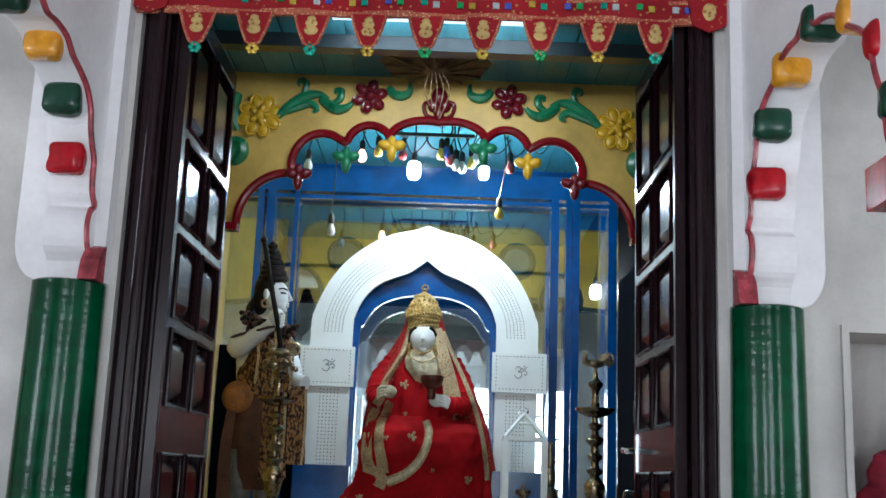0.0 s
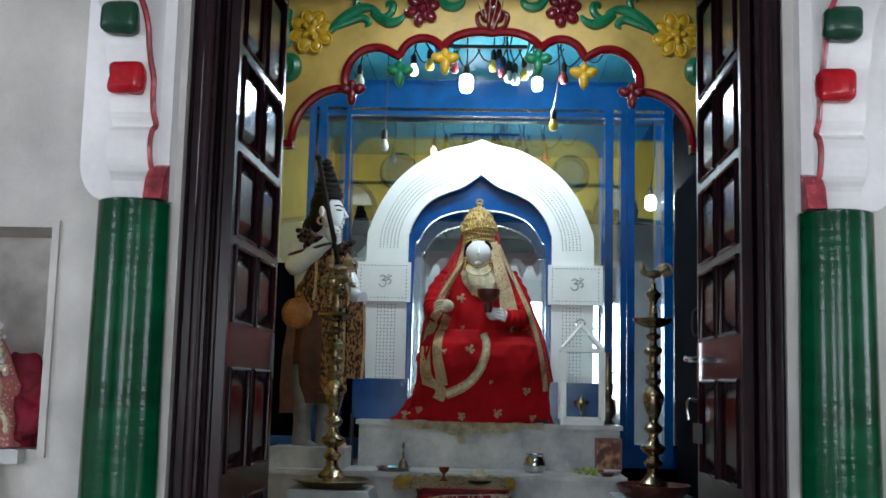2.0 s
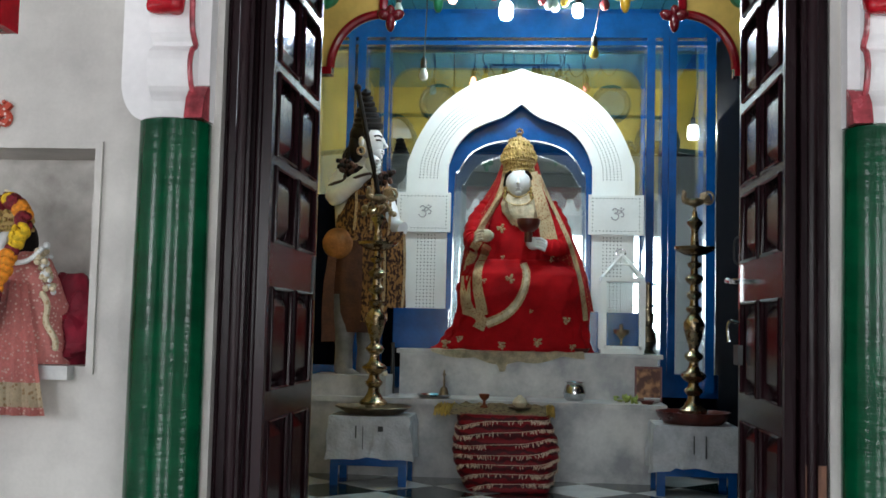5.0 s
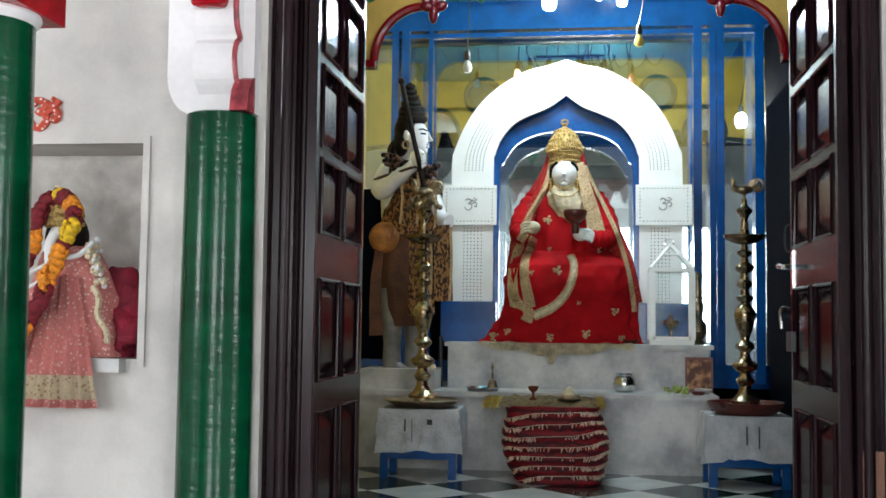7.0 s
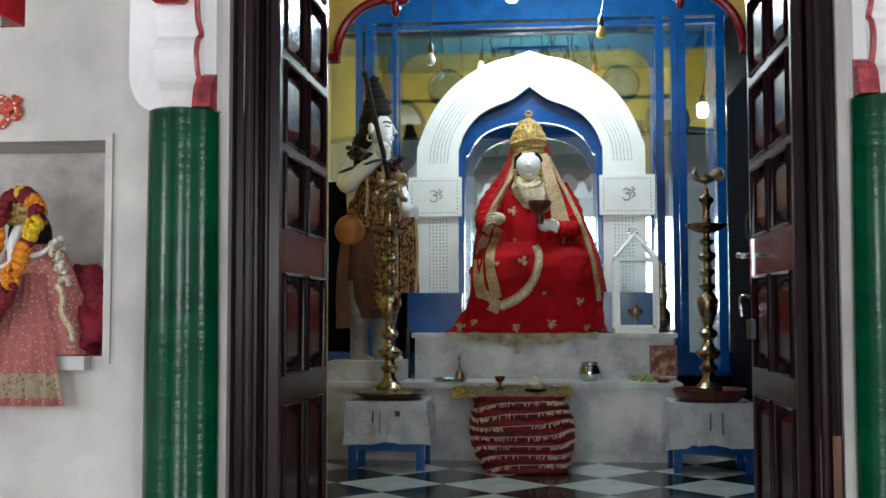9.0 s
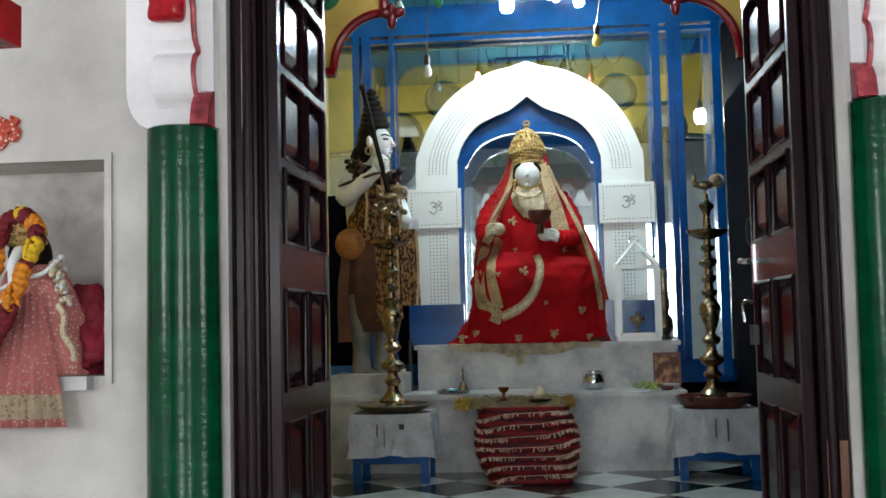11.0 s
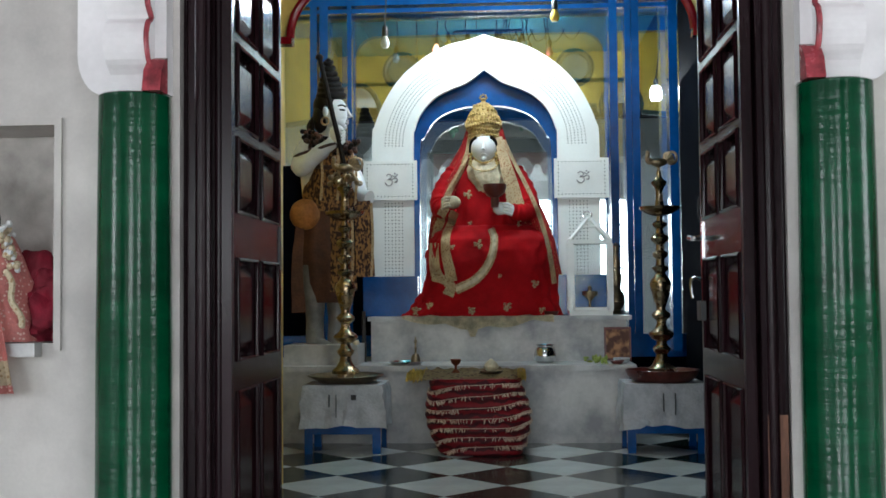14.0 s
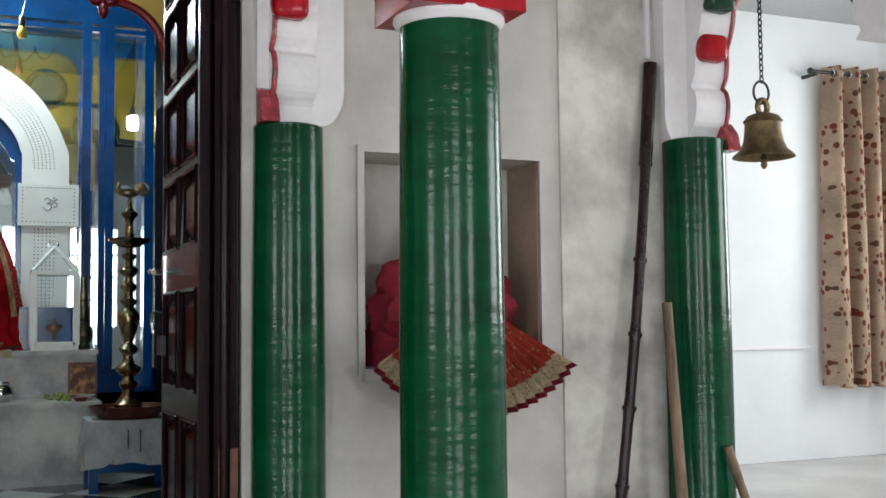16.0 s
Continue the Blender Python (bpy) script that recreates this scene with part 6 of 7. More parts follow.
def strip(z0, z1, thick=0.008, seed=0.0):
    bm = bmesh.new()
    n = 40
    rows = []
    for i in range(n + 1):
        x = -0.93 + 1.83 * i / n
        w = 0.006 * math.sin(i * 0.9 + seed)
        tilt = 0.02 * (i / n - 0.3)
        rows.append([bm.verts.new(p) for p in ((x, TY + w, z0 + tilt), (x, TY + w, z1 + tilt), (x, TY + w + thick, z1 + tilt), (x, TY + w + thick, z0 + tilt))])
    for a, b in zip(rows, rows[1:]):
        for k in range(4):
            bm.faces.new((a[k], a[(k + 1) % 4], b[(k + 1) % 4], b[k]))
    bm.faces.new(rows[0])
    bm.faces.new(rows[-1])
    return bm


part("band", strip(2.395, 2.60), TORAN, toran, smooth=True)
part("coral_edge", strip(2.378, 2.40, 0.014, 0.4), TRIM, toran, "coral braided edge", smooth=True)
part("coral_edge", strip(2.445, 2.457, 0.012, 0.4), TRIM, toran, "coral braided edge", smooth=True)
for k in range(9):
    x = -0.735 + 0.1785 * k
    w = 0.056
    z = 2.385 + 0.02 * ((x + 0.93) / 1.83 - 0.3)
    pts = [(x - w, z), (x + w, z), (x + w * 0.75, z - 0.05), (x + 0.022, z - 0.10), (x, z - 0.115), (x - 0.022, z - 0.10), (x - w * 0.75, z - 0.05)]
    pd = part("pendant", prism(bmesh.new(), pts, TY - 0.002, TY + 0.006), TORAN, toran)
    part("beading", tube(bmesh.new(), [(a, TY - 0.004, b) for a, b in [pts[0], pts[6], pts[5], pts[4], pts[3], pts[2], pts[1]]], 0.005, 5), TRIM, pd)
    bm = bmesh.new()
    for dz, r in ((-0.035, 0.019), (-0.058, 0.022), (-0.02, 0.014)):
        ball(bm, (x, TY - 0.004, z + dz), (r, 0.005, r * 0.75), 10, 6)
    part("patch", bm, GILT, pd, "gilt embroidered patch", smooth=True)
    bm = bmesh.new()
    for j in range(6):
        a = j * math.pi / 3
        ball(bm, (x + 0.012 * math.cos(a), TY - 0.004, z - 0.122 + 0.012 * math.sin(a)), (0.009, 0.005, 0.009), 8, 5)
    part("tip_flower", bm, SHINE[(0, 1, 2, 1, 0, 1, 0, 1, 2)[k]] if k else SHINE[2], pd, "glittering tip flower", smooth=True)
for x in (-0.885, 0.86):
    pts = [(x - 0.06, 2.62), (x + 0.06, 2.62), (x + 0.065, 2.44), (x + 0.05, 2.385), (x, 2.365), (x - 0.05, 2.385), (x - 0.065, 2.44)]
    pd = part("end_lappet", prism(bmesh.new(), pts, TY - 0.012, TY - 0.003), TORAN, toran)
    part("patch", ball(bmesh.new(), (x, TY - 0.014, 2.43), (0.022, 0.005, 0.03), 10, 6), GILT, pd, smooth=True)
rng = random.Random(5)
for k in range(46):
    x, z = -0.85 + 1.68 * k / 45, 2.418 + 0.012 * rng.random() + 0.02 * (k / 45 - 0.3) + (0.055 if k % 3 == 0 else 0)
    q = 0.010
    part("sequin", B(x - q, x + q, TY - 0.012, TY - 0.006, z - q, z + q, 0.002), SHINE[k % 5], toran)

# ---- door fittings ----
E_LEAF, W_LEAF = LEAVES[1], LEAVES[0]
ST = DULL_BRASS
for lf, d in ((E_LEAF, -1), (W_LEAF, 1)):
    bm = bmesh.new()
    box(bm, d * 0.002 - 0.003, d * 0.002 + 0.003, 0.700, 0.735, 1.00, 1.16)
    hp = part("handle_plate", bevel(bm, 0.002), STEEL if d < 0 else BLACK, lf, "metal handle plate")
    if d < 0:
        part("lever", tube(bmesh.new(), smooth_path([(0, 0.718, 1.10), (-0.045, 0.716, 1.10), (-0.05, 0.69, 1.102), (-0.05, 0.62, 1.095)], 4), 0.010, 8), STEEL, hp, smooth=True)
        part("hook", tube(bmesh.new(), smooth_path([(-0.004, 0.735, 0.95), (-0.03, 0.76, 0.955), (-0.035, 0.775, 0.93), (-0.03, 0.772, 0.88)], 4), 0.006, 6), STEEL, lf, "bent steel hook")
        part("bolt", B(-0.02, -0.002, 0.66, 0.745, 0.80, 0.87, 0.006), BLACK, lf, "dark tower bolt")
PATCH = material("worn_bare_wood", (0.16, 0.065, 0.035), 0.5, vary=0.5, scale=6, grain=0.2, stretch=(4, 4, 0.5), bump=0.2)
tagged(part("frame_repair", B(0.815, 0.872, -0.019, -0.0125, 0.0, 0.545, 0.006), PATCH), "bare reddish repair strip on the door frame", "repair strip", kind="structure")
# thin pale strip that puts the jamb moulding's highlight into geometry
tagged(part("frame_strip", B(-0.866, -0.852, -0.018, -0.0125, 1.50, 1.98, 0.003), material("highlight_grey", (0.30, 0.30, 0.31), 0.4, metal=1.0, vary=0.4, scale=20)), "pale strip that draws the highlight on the door frame moulding", "strip", kind="structure")
# assumed cupboard that fills the near-black area along the east wall
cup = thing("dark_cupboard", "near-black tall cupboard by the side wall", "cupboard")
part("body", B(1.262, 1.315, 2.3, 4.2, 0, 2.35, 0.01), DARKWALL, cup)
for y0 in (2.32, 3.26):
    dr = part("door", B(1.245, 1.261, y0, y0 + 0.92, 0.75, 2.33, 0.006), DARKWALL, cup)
    part("handle", tube(bmesh.new(), smooth_path([(1.246, y0 + 0.1, 1.32), (1.215, y0 + 0.1, 1.34), (1.215, y0 + 0.1, 1.46), (1.246, y0 + 0.1, 1.48)], 4), 0.006, 6), BLACK, dr, smooth=True)

# ---- left niche ----
PINK_CLOTH = two_tone("pink_sequin_cloth", (0.62, 0.22, 0.20), (0.80, 0.58, 0.50), 75, 0.16, 0.34, 0.6, bump=0.5)
MAGENTA = material("crimson_cushion", (0.22, 0.004, 0.022), 0.8, vary=0.4, scale=9, bump=0.3, sheen=0.0)
LACE = two_tone("gold_lace", (0.62, 0.52, 0.36), (0.40, 0.26, 0.14), 70, 0.2, 0.4, 0.6, bump=0.4)


def draped_apron(name, x0, x1, top, z0, y, mats, label, flare=0.0, lift=0.0):
    """A cloth that falls over the sill with a border and a fringe."""
    t = thing(name, label, "cloth")
    def piece(nm, za, zb, m, off):
        bm = bmesh.new()
        n, rows = 30, []
        for i in range(n + 1):
            u = i / n
            r = []
            for z in (za, zb):
                k = (top - z) / (top - z0)
                mid = (x0 + x1) / 2
                x = mid + (x0 + (x1 - x0) * u - mid) * (0.35 + 0.65 * k + flare * k * k)
                zz = z + lift * abs(2 * u - 1) ** 2 * k
                r.append((x, y - 0.05 * k - 0.012 * math.sin(u * 38) * k - off, zz))
            rows.append([bm.verts.new(r[0]), bm.verts.new(r[1])])
        for a, b in zip(rows, rows[1:]):
            bm.faces.new((a[0], b[0], b[1], a[1]))
        bmesh.ops.solidify(bm, geom=bm.faces[:], thickness=0.004)
        part(nm, bm, m, t, smooth=True)
    h = top - z0
    piece("cloth_field", top, z0 + 0.24 * h, mats[0], 0)
    piece("cloth_border", z0 + 0.24 * h, z0 + 0.06 * h, mats[1], 0.002)
    piece("fringe", z0 + 0.06 * h, z0, mats[0], 0)
    return t


def niche_statue():
    """A small seated figure: pink robe, narrow pale face, gilt crown, jewelled arm, one mesh."""
    bm = bmesh.new()
    SK, CR, PK, LC, HR = range(5)
    X = -1.614
    rng = random.Random(9)
    loft(bm, [(0.769, X + 0.03, 0.07, 0.17, 0.12), (0.85, X + 0.03, 0.07, 0.165, 0.12), (0.95, X + 0.025, 0.07, 0.145, 0.11), (1.03, X + 0.02, 0.07, 0.118, 0.09), (1.09, X + 0.012, 0.07, 0.092, 0.075), (1.125, X, 0.07, 0.05, 0.05)], 60, PK, lambda a, u: 0.03 * math.sin(9 * a + 4 * u) + 0.03 * noise.noise((3 * a, 6 * u, 2.0)))
    ball(bm, (X, 0.06, 1.14), (0.068, 0.06, 0.085), 20, 14, HR)
    ball(bm, (X - 0.002, 0.015, 1.128), (0.034, 0.045, 0.052), 18, 12, SK)
    tube(bm, smooth_path([(X, -0.022, 1.14), (X - 0.004, -0.038, 1.11), (X - 0.006, -0.04, 1.07), (X - 0.002, -0.035, 1.04)], 5), [0.020] * 8 + [0.016] * 8, 10, SK)
    lathe(bm, [(0.055, 1.168), (0.060, 1.18), (0.054, 1.195), (0.058, 1.215), (0.050, 1.24), (0.030, 1.262), (0.010, 1.272), (0.012, 1.28), (0, 1.288)], (X, 0.04, 0), 36, CR, lambda a: 1 + 0.04 * math.cos(11 * a))
    for z, r, n in ((1.18, 0.062, 16), (1.205, 0.060, 13), (1.232, 0.054, 11), (1.255, 0.040, 8)):
        for k in range(n):
            a = math.pi * (1 + k / (n - 1))
            ball(bm, (X + r * math.cos(a), 0.04 + r * math.sin(a), z), 0.0075, 7, 5, CR)
    tube(bm, smooth_path([(X - 0.01, 0.03, 1.27), (X - 0.014, 0.03, 1.295), (X - 0.03, 0.03, 1.30)], 4), 0.004, 6, LC)
    # strings of pearls over the shoulder, the silver jewelled arm and its trimmed sleeve
    for k in range(11):
        u = k / 10
        ball(bm, (X + 0.055 + 0.068 * u, -0.045 + 0.02 * u, 1.072 + 0.045 * u - 0.012 * math.sin(math.pi * u)), 0.0085, 8, 6, SK)
    for k in range(46):
        u = rng.random()
        ball(bm, (X + 0.112 + 0.045 * u + rng.uniform(-0.016, 0.016), 0.0 + rng.uniform(-0.03, 0.02), 1.115 - 0.13 * u + rng.uniform(-0.015, 0.015)), rng.uniform(0.007, 0.012), 7, 5, LC if k % 3 else SK)
    for k in range(24):
        u = k / 23
        ball(bm, (X + 0.135 + 0.045 * u + 0.008 * math.sin(9 * u), -0.03, 0.98 - 0.16 * u), 0.0105, 7, 5, LC)
    for sx, z in ((-0.07, 1.02), (-0.085, 0.97), (-0.06, 0.93)):
        for k in range(8):
            ball(bm, (X + sx + 0.008 * k, -0.05, z + 0.004 * k), 0.007, 7, 5, SK)
    return tagged(part("niche_statue", bm, [SKIN, CROWN, PINK_CLOTH, LACE, HAIR], smooth=True), "small seated niche statue with a gilt crown and pearl strings", "statue")


niche_statue().location.x = 0.042
draped_apron("statue_cloth", -1.70, -1.385, 1.02, 0.62, -0.035, (PINK_CLOTH, LACE), "sparkling pink cloth with a gold lace border over the sill")
tail = bmesh.new()
ribbon(tail, [(-1.71, -0.10, 0.66), (-1.715, -0.10, 0.60), (-1.70, -0.10, 0.56)], [0.03, 0.045], ripple=0.004)
tagged(part("cloth_tail", tail, PINK_CLOTH), "tail of sparkling pink cloth under the sill", "cloth")
FLOWERS = [material("marigold_orange", (0.72, 0.24, 0.01), 0.8, vary=0.3, scale=60, bump=0.8), material("marigold_yellow", (0.75, 0.47, 0.01), 0.8, vary=0.3, scale=60, bump=0.8), material("rose_dark_red", (0.16, 0.004, 0.012), 0.8, vary=0.3, scale=60, bump=0.8)]


def garland():
    t = thing("flower_garland", "garland of orange marigolds and dark red roses on the niche statue", "garland", at=(0.042, 0, 0))
    rng = random.Random(8)
    path = smooth_path([(-1.69, -0.05, 1.06), (-1.675, -0.04, 1.13), (-1.668, -0.03, 1.20), (-1.625, 0.0, 1.262), (-1.575, -0.015, 1.25), (-1.550, -0.03, 1.205), (-1.558, -0.05, 1.15), (-1.578, -0.06, 1.09), (-1.592, -0.085, 1.03), (-1.608, -0.095, 0.97), (-1.63, -0.10, 0.91), (-1.662, -0.105, 0.86), (-1.685, -0.11, 0.80)], 3)
    kinds = [2, 2, 0, 0, 0, 2, 2, 2, 2, 2, 1, 2, 2, 0, 0, 2, 2, 1, 1, 1, 2, 0, 0, 0, 0, 0, 0, 2, 2, 2, 2, 2, 2, 0, 0, 2, 2]
    for i, p in enumerate(path):
        r = 0.026 + 0.008 * rng.random()
        bm = bmesh.new()
        for j in range(16):
            a, b = rng.random() * 6.28, math.acos(rng.uniform(-1, 1))
            d = Vector((math.sin(b) * math.cos(a), math.sin(b) * math.sin(a), math.cos(b)))
            ball(bm, d * r * 0.62, (r * 0.5, r * 0.5, r * 0.3), 7, 5, 0, d.to_track_quat("Z", "Y").to_matrix().to_4x4())
        o = part("blossom", bm, FLOWERS[kinds[i % len(kinds)]], t, smooth=True)
        o.location = p + Vector((rng.uniform(-0.006, 0.006), rng.uniform(-0.006, 0.006), 0))


garland()


def cushion(name, c, r, mat, label):
    bm = ball(bmesh.new(), (0, 0, 0), r, 44, 30)
    for v in bm.verts:
        v.co += v.co.normalized() * (0.05 * noise.noise(v.co * 14 + Vector(c)) + 0.02 * noise.noise(v.co * 40))
    o = part(name, bm, mat, smooth=True)
    o.location = c
    return tagged(o, label, "cloth")


cushion("crimson_cloth", (-1.36, 0.10, 0.865), (0.075, 0.09, 0.105), MAGENTA, "crumpled crimson cloth in the niche corner")
cushion("crimson_cloth", (-1.415, 0.12, 0.90), (0.07, 0.07, 0.14), MAGENTA, "crumpled crimson cloth behind the statue")
SIGN_RED = two_tone("beaded_sign", (0.50, 0.07, 0.04), (0.75, 0.6, 0.55), 60, 0.2, 0.34, 0.5, bump=0.5)
sg = tagged(part("wall_sign", om_sign(0.105, SIGN_RED, r=0.12), SIGN_RED, smooth=True), "red beaded sacred syllable sign stuck on the plaster wall", "sign")
sg.location = (-1.628, -0.008, 1.522)

# ---- right niche ----
SKIRT = two_tone("orange_brocade", (0.46, 0.062, 0.04), (0.66, 0.36, 0.14), 50, 0.16, 0.32, 0.6, bump=0.4)
cushion("draped_statue", (1.585, 0.08, 0.96), (0.25, 0.11, 0.20), MAGENTA, "niche statue wrapped in crimson cloth")
st = bmesh.new()
loft(st, [(0.769, 1.585, 0.12, 0.27, 0.12), (0.88, 1.585, 0.12, 0.26, 0.115), (1.0, 1.585, 0.12, 0.20, 0.10), (1.15, 1.585, 0.12, 0.13, 0.09), (1.28, 1.585, 0.12, 0.07, 0.07)], 40, 0, lambda a, u: 0.03 * math.sin(11 * a))
tagged(part("veiled_statue", st, MAGENTA, smooth=True), "veiled niche figure in a crimson shawl", "statue")


def fan_skirt():
    t = thing("pleated_skirt", "pleated orange brocade skirt with a gold border spread over the sill", "cloth")
    cx, cz, y = 1.60, 0.99, -0.045
    def ring(nm, r0, r1, m, off=0.0):
        bm = bmesh.new()
        n, rows = 84, []
        for i in range(n + 1):
            a = radians(-146 + 110 * i / n)
            f = 0.016 * math.cos(i * math.pi / 2) * (r1 / 0.42)
            rows.append([bm.verts.new((cx + r * math.cos(a), y - 0.10 * (r / 0.45) - f * (r / 0.42) - off, cz + r * math.sin(a) * 0.9)) for r in (r0, r1)])
        for p, q in zip(rows, rows[1:]):
            bm.faces.new((p[0], q[0], q[1], p[1]))
        bmesh.ops.solidify(bm, geom=bm.faces[:], thickness=0.003)
        part(nm, bm, m, t, smooth=True)
    ring("skirt_field", 0.14, 0.345, SKIRT)
    ring("skirt_border", 0.345, 0.405, LACE, 0.001)
    ring("skirt_fringe", 0.405, 0.425, MAGENTA)


fan_skirt()

# ---- things by the right-hand wall ----
BAMBOO = material("dark_bamboo", (0.018, 0.006, 0.006), 0.28, spec=0.3, vary=0.4, scale=6, grain=0.2, fine=50, bump=0.1)
PALE_STICK = material("old_wood_stick", (0.20, 0.13, 0.08), 0.6, vary=0.5, scale=8, grain=0.2, stretch=(4, 4, 0.5))


def staff():
    t = thing("bamboo_staff", "tall dark varnished bamboo staff leaning on the wall", "staff", at=(2.06, -0.14, 0))
    top, foot = Vector((0.266, 0.10, 1.81)), Vector((0, 0, 0.0))
    mids = [0.0, 0.20, 0.34, 0.475, 0.615, 0.80, 1.0]
    bow = lambda u: Vector((0.018 * math.sin(math.pi * u), 0, 0))  # noqa: E731
    for a, b in zip(mids, mids[1:]):
        p = [foot.lerp(top, a + (b - a) * k / 6) + bow(a + (b - a) * k / 6) for k in range(7)]
        r = [0.0215 - 0.003 * a] + [0.0185 - 0.001 * a] * 5 + [0.0215 - 0.003 * a]
        if a >= 0.8:
            r = [0.0225] + [0.0235] * 6
        part("segment", tube(bmesh.new(), p, r, 12), BAMBOO, t, smooth=True)
    for u in mids[1:-1]:
        q = foot.lerp(top, u) + bow(u)
        part("node", tube(bmesh.new(), [q - Vector((0.001, 0, 0.007)), q + Vector((0.001, 0, 0.007))], 0.0245, 12), BAMBOO, t, smooth=True)


staff()
for xa, xb, h, y0 in ((2.312, 2.296, 0.966, -0.17),):
    tagged(part("wooden_stick", tube(bmesh.new(), [(xa, y0 - 0.05, 0), (xb, y0 + 0.02, h)], [0.021, 0.017], 10), PALE_STICK, smooth=True), "short worn wooden stick leaning by the green pillar", "stick")
tagged(part("wooden_stick", tube(bmesh.new(), [(2.655, -0.22, 0), (2.50, -0.19, 0.48)], [0.016, 0.015], 10), PALE_STICK, smooth=True), "short worn wooden stick leaning behind the green pillar", "stick")
tagged(part("wall_conduit", B(2.318, 2.334, -0.030, -0.013, 1.83, 2.89, 0.003), WHITE), "thin white cable conduit on the marble wall", "conduit")
OLD_BRONZE = material("old_bronze", (0.21, 0.15, 0.075), 0.42, metal=0.9, vary=0.4, scale=14, grain=0.15, bump=0.15)


def hanging_bell():
    t = thing("hanging_bell", "old bronze temple bell hanging from a chain", "bell", at=(2.10, -0.90, 1.345))
    part("body", lathe(bmesh.new(), [(0, 0.145), (0.03, 0.145), (0.052, 0.136), (0.066, 0.118), (0.060, 0.112), (0.061, 0.09), (0.066, 0.05), (0.078, 0.022), (0.100, 0.004), (0.104, -0.004), (0.098, -0.006), (0.07, 0.02), (0.05, 0.10), (0, 0.12)], segs=40), OLD_BRONZE, t, smooth=True)
    part("clapper", lathe(bmesh.new(), [(0, -0.045), (0.007, -0.04), (0.012, -0.03), (0.009, -0.018), (0.016, -0.012), (0.008, 0.0), (0.005, 0.05), (0, 0.05)], segs=16), OLD_BRONZE, t, smooth=True)
    part("loop", tube(bmesh.new(), [(0.02 * math.cos(a), 0, 0.166 + 0.026 * math.sin(a)) for a in (k * math.pi / 8 for k in range(16))], 0.010, 8, closed=True), OLD_BRONZE, t, smooth=True)
    part("ring", tube(bmesh.new(), [(0.032 * math.cos(a), 0.004, 0.218 + 0.038 * math.sin(a)) for a in (k * math.pi / 10 for k in range(20))], 0.0045, 6, closed=True), BLACK, t, smooth=True)
    z, k = 0.262, 0
    while z < 1.935:
        w = 0.007
        pts = [(w * math.cos(a), 0, z + 0.013 * math.sin(a)) for a in (j * math.pi / 5 for j in range(10))]
        if k % 2:
            pts = [(0, p[0], p[2]) for p in pts]
        part("chain_link", tube(bmesh.new(), pts, 0.0026, 5, closed=True), BLACK, t)
        z, k = z + 0.0195, k + 1
    t.scale = (0.8, 0.8, 0.8)
    return t


HB = hanging_bell()


def curtain_material():
    m = two_tone("leaf_print_curtain", (0.66, 0.50, 0.37), (0.20, 0.055, 0.035), 21, 0.34, 0.38, 0.85, stretch=(1.9, 0.1, 0.8), bump=0.15)
    n, l = m.node_tree.nodes, m.node_tree.links
    vor = [x for x in n if x.type == "TEX_VORONOI"][0]
    vor.inputs["Randomness"].default_value = 0.75
    mix = [x for x in n if x.type == "MIX"][0]
    rp = n.new("ShaderNodeValToRGB")
    rp.color_ramp.elements[0].color, rp.color_ramp.elements[1].color = (0.33, 0.08, 0.05, 1), (0.18, 0.10, 0.06, 1)
    sep = n.new("ShaderNodeSeparateColor")
    l.new(vor.outputs["Color"], sep.inputs[0])
    l.new(sep.outputs[0], rp.inputs["Fac"])
    l.new(rp.outputs[0], mix.inputs["B"])
    return m


def curtain():
    t = thing("curtain", "beige eyelet curtain with printed brown and red leaves", "curtain")
    bm = bmesh.new()
    n, rows = 130, []
    for i in range(n + 1):
        u = i / n
        x = 5.26 + 0.80 * u
        ph = u * 2 * math.pi * 5.5
        cols = []
        for j in range(9):
            v = j / 8
            z = 2.56 - 2.09 * v + 0.012 * math.sin(ph) * v
            cols.append(bm.verts.new((x + 0.02 * math.sin(ph * 2) * v - 0.05 * v * (1 - u) , 2.27 + (0.06 + 0.022 * v) * math.cos(ph) + 0.012 * math.sin(3 * v + ph * 0.3), z)))
        rows.append(cols)
    for a, b in zip(rows, rows[1:]):
        for k in range(8):
            bm.faces.new((a[k], b[k], b[k + 1], a[k + 1]))
    bmesh.ops.solidify(bm, geom=bm.faces[:], thickness=0.003)
    c = part("drape", bm, curtain_material(), t, smooth=True)
    for k in range(11):
        u = (k + 0.5) / 11
        part("eyelet", tube(bmesh.new(), [(5.26 + 0.80 * u, 2.27 + 0.027 * math.cos(a), 2.515 + 0.027 * math.sin(a)) for a in (j * math.pi / 7 for j in range(14))], 0.005, 6, closed=True), STEEL, c)
    r = thing("curtain_rod", "dark metal curtain rod with a round end", "curtain rod")
    part("rod", tube(bmesh.new(), [(5.13, 2.27, 2.515), (6.18, 2.27, 2.515)], 0.011, 10), BLACK, r, smooth=True)
    part("finial", ball(bmesh.new(), (5.12, 2.27, 2.515), 0.022, 12, 8), BLACK, r, smooth=True)
    part("bracket", B(5.16, 5.18, 2.27, 2.40, 2.49, 2.51, 0.002), BLACK, r)


curtain()


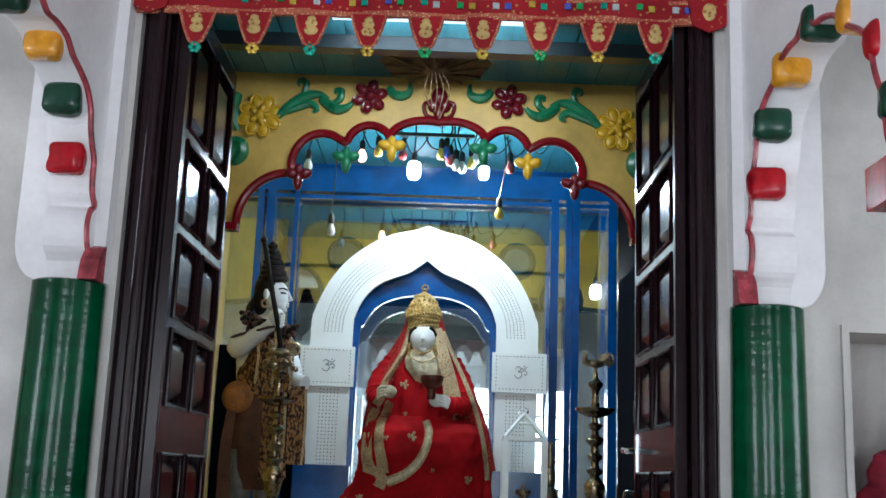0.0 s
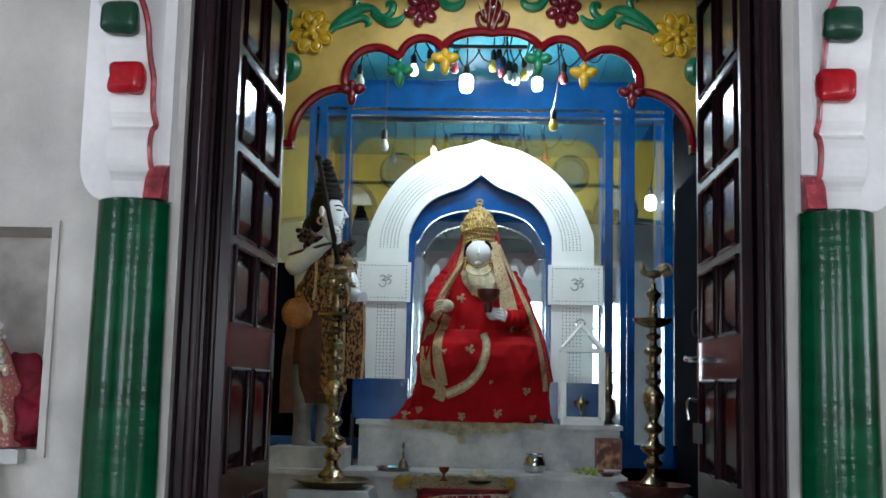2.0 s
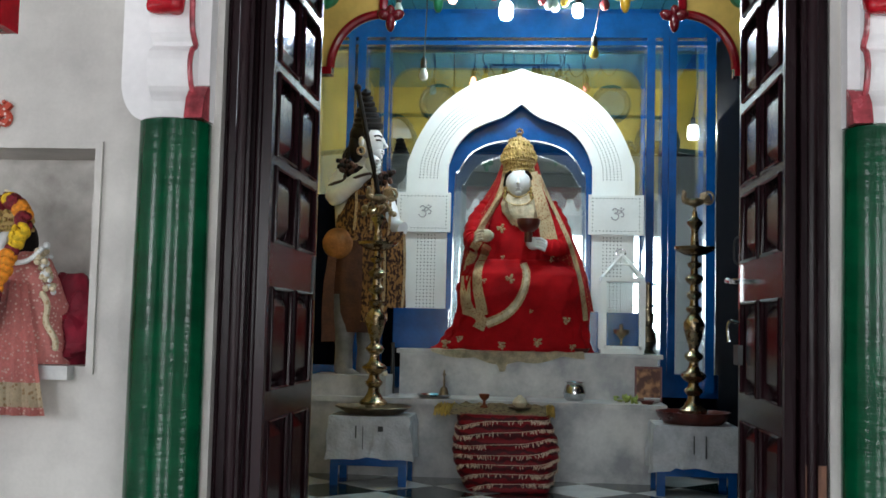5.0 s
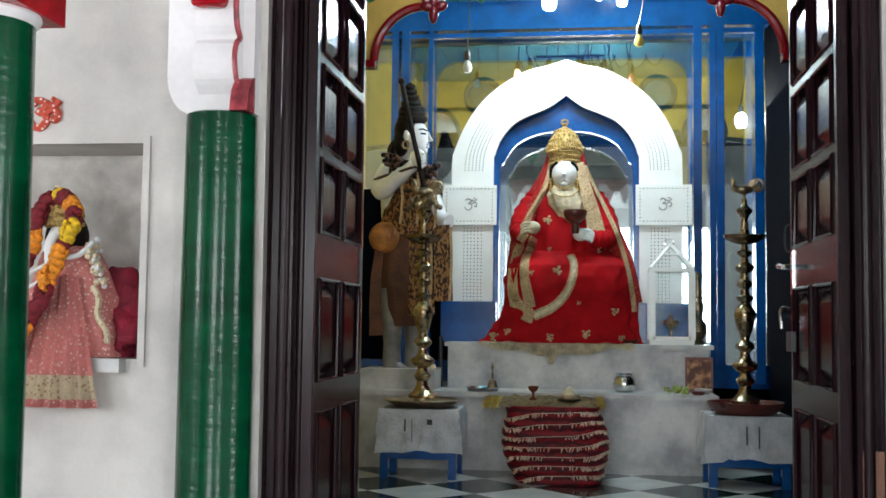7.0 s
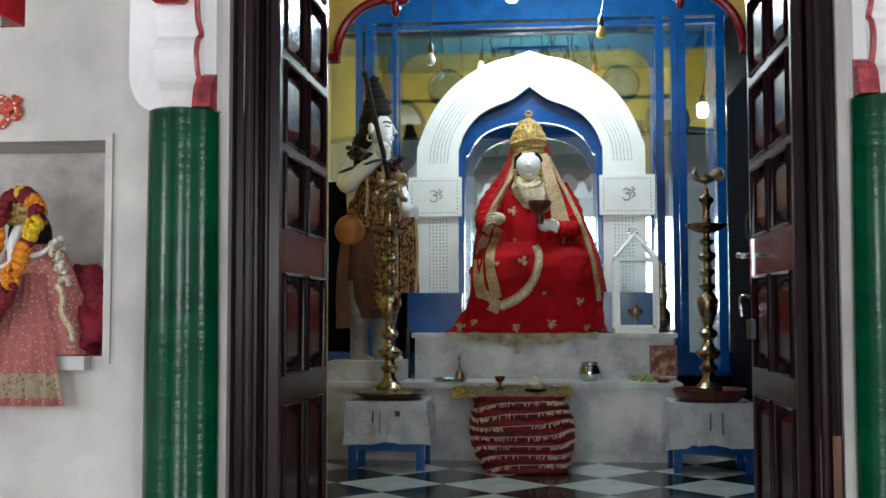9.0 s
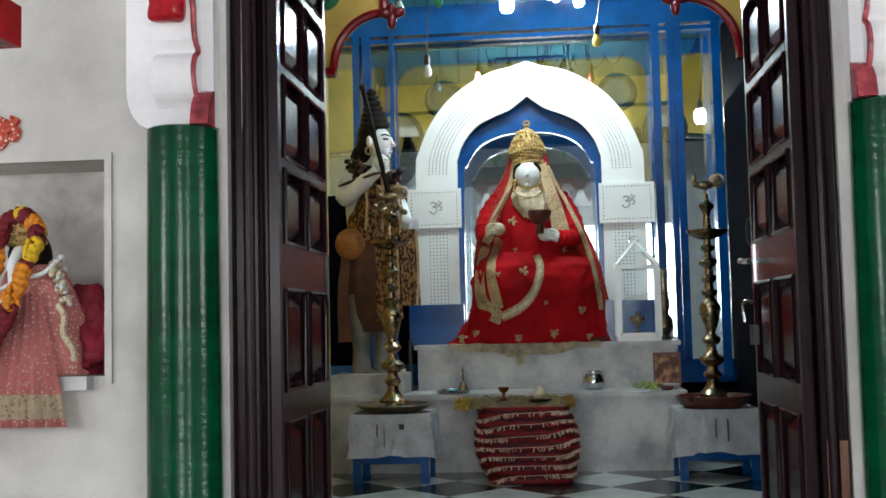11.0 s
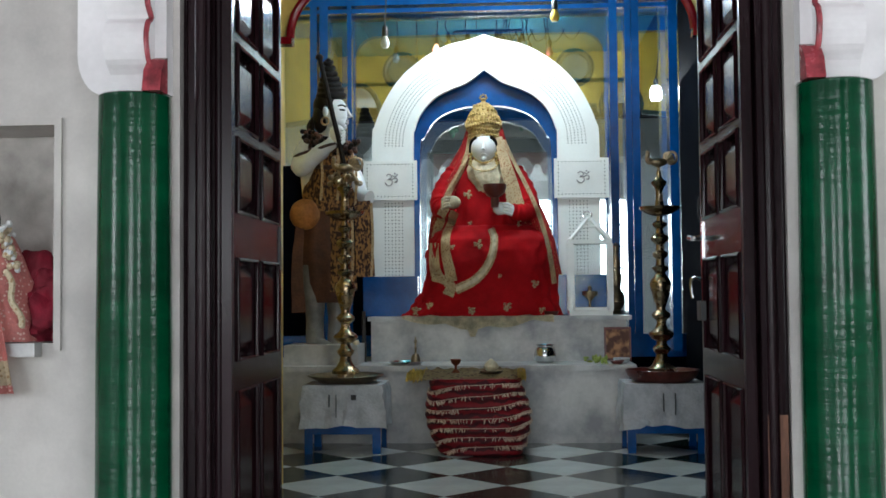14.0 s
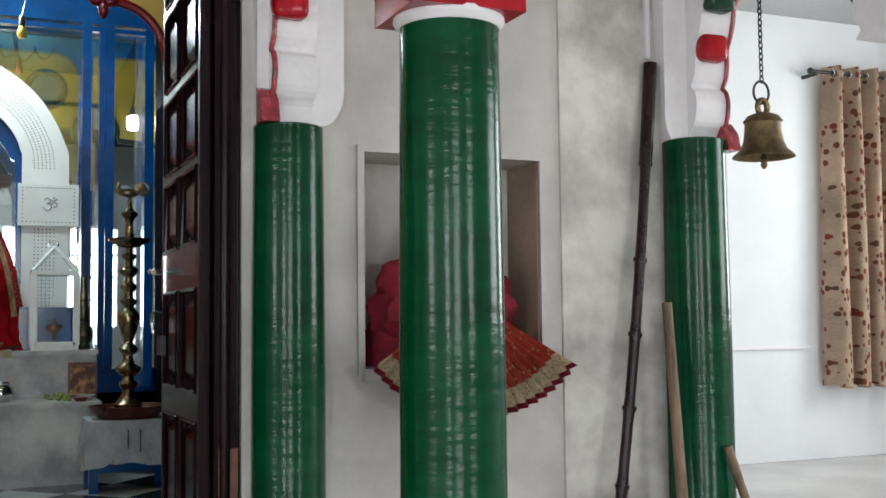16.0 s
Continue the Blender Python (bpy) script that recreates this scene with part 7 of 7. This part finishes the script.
def ceiling_fan():
    t = thing("ceiling_fan", "white three-bladed ceiling fan at rest", "ceiling fan", at=(3.25, 0.75, 2.50))
    part("rod", tube(bmesh.new(), [(0, 0, 0.06), (0, 0, 0.40)], 0.012, 10), HALL_WHITE, t, smooth=True)
    part("motor", lathe(bmesh.new(), [(0, -0.06), (0.06, -0.055), (0.11, -0.02), (0.12, 0.02), (0.09, 0.05), (0.03, 0.07), (0, 0.07)], segs=28), HALL_WHITE, t, smooth=True)
    for k in range(3):
        bm = B(0.10, 0.62, -0.065, 0.065, -0.004, 0.004, 0.003)
        b = part("blade", bm, HALL_WHITE, t)
        b.matrix_basis = pose(0, 0, 0, 8, 0, 5 + 120 * k)


ceiling_fan()

# ---- the steel tub by the left-hand wall ----
tub = thing("steel_tub", "round steel tub with a rolled rim on the floor", "tub", at=(-2.21, -0.27, 0))
part("body", lathe(bmesh.new(), [(0, 0.0), (0.115, 0.0), (0.135, 0.02), (0.155, 0.36), (0.15, 0.36), (0.128, 0.03), (0, 0.012)], segs=40), STEEL, tub, smooth=True)
part("rim", tube(bmesh.new(), [(0.157 * math.cos(a), 0.157 * math.sin(a), 0.365) for a in (k * math.pi / 20 for k in range(40))], 0.007, 8, closed=True), STEEL, tub, smooth=True)
part("handle_ear", B(0.155, 0.185, -0.02, 0.02, 0.345, 0.355, 0.002), STEEL, tub)

# ---- floor tiles of the sanctum ----
S = 0.40
D2 = S * math.sqrt(2) / 2
me_tile = {}
for key, mat in (("white", TILE_W), ("black", TILE_B)):
    bm = bmesh.new()
    h = S / 2 - 0.0015
    box(bm, -h, h, -h, h, -0.010, 0)
    bevel(bm, 0.002, 1)
    me = bpy.data.meshes.new("tile_" + key)
    bm.to_mesh(me)
    bm.free()
    me.materials.append(mat)
    me_tile[key] = me
# tile centres lie on the lattice of half diagonals
for i in range(-6, 8):
    for j in range(-7, 8):
        x, y = -0.227 + i * D2, 1.69 + j * D2
        if -1.9 < x < 1.75 and 0.3 < y < 3.75 and (i + j) % 2:
            key = "white" if i % 2 == 0 else "black"
            o = new("tile", me_tile[key])
            o.parent = FLOOR
            o.matrix_basis = pose(x, y, 0, 0, 0, 45)
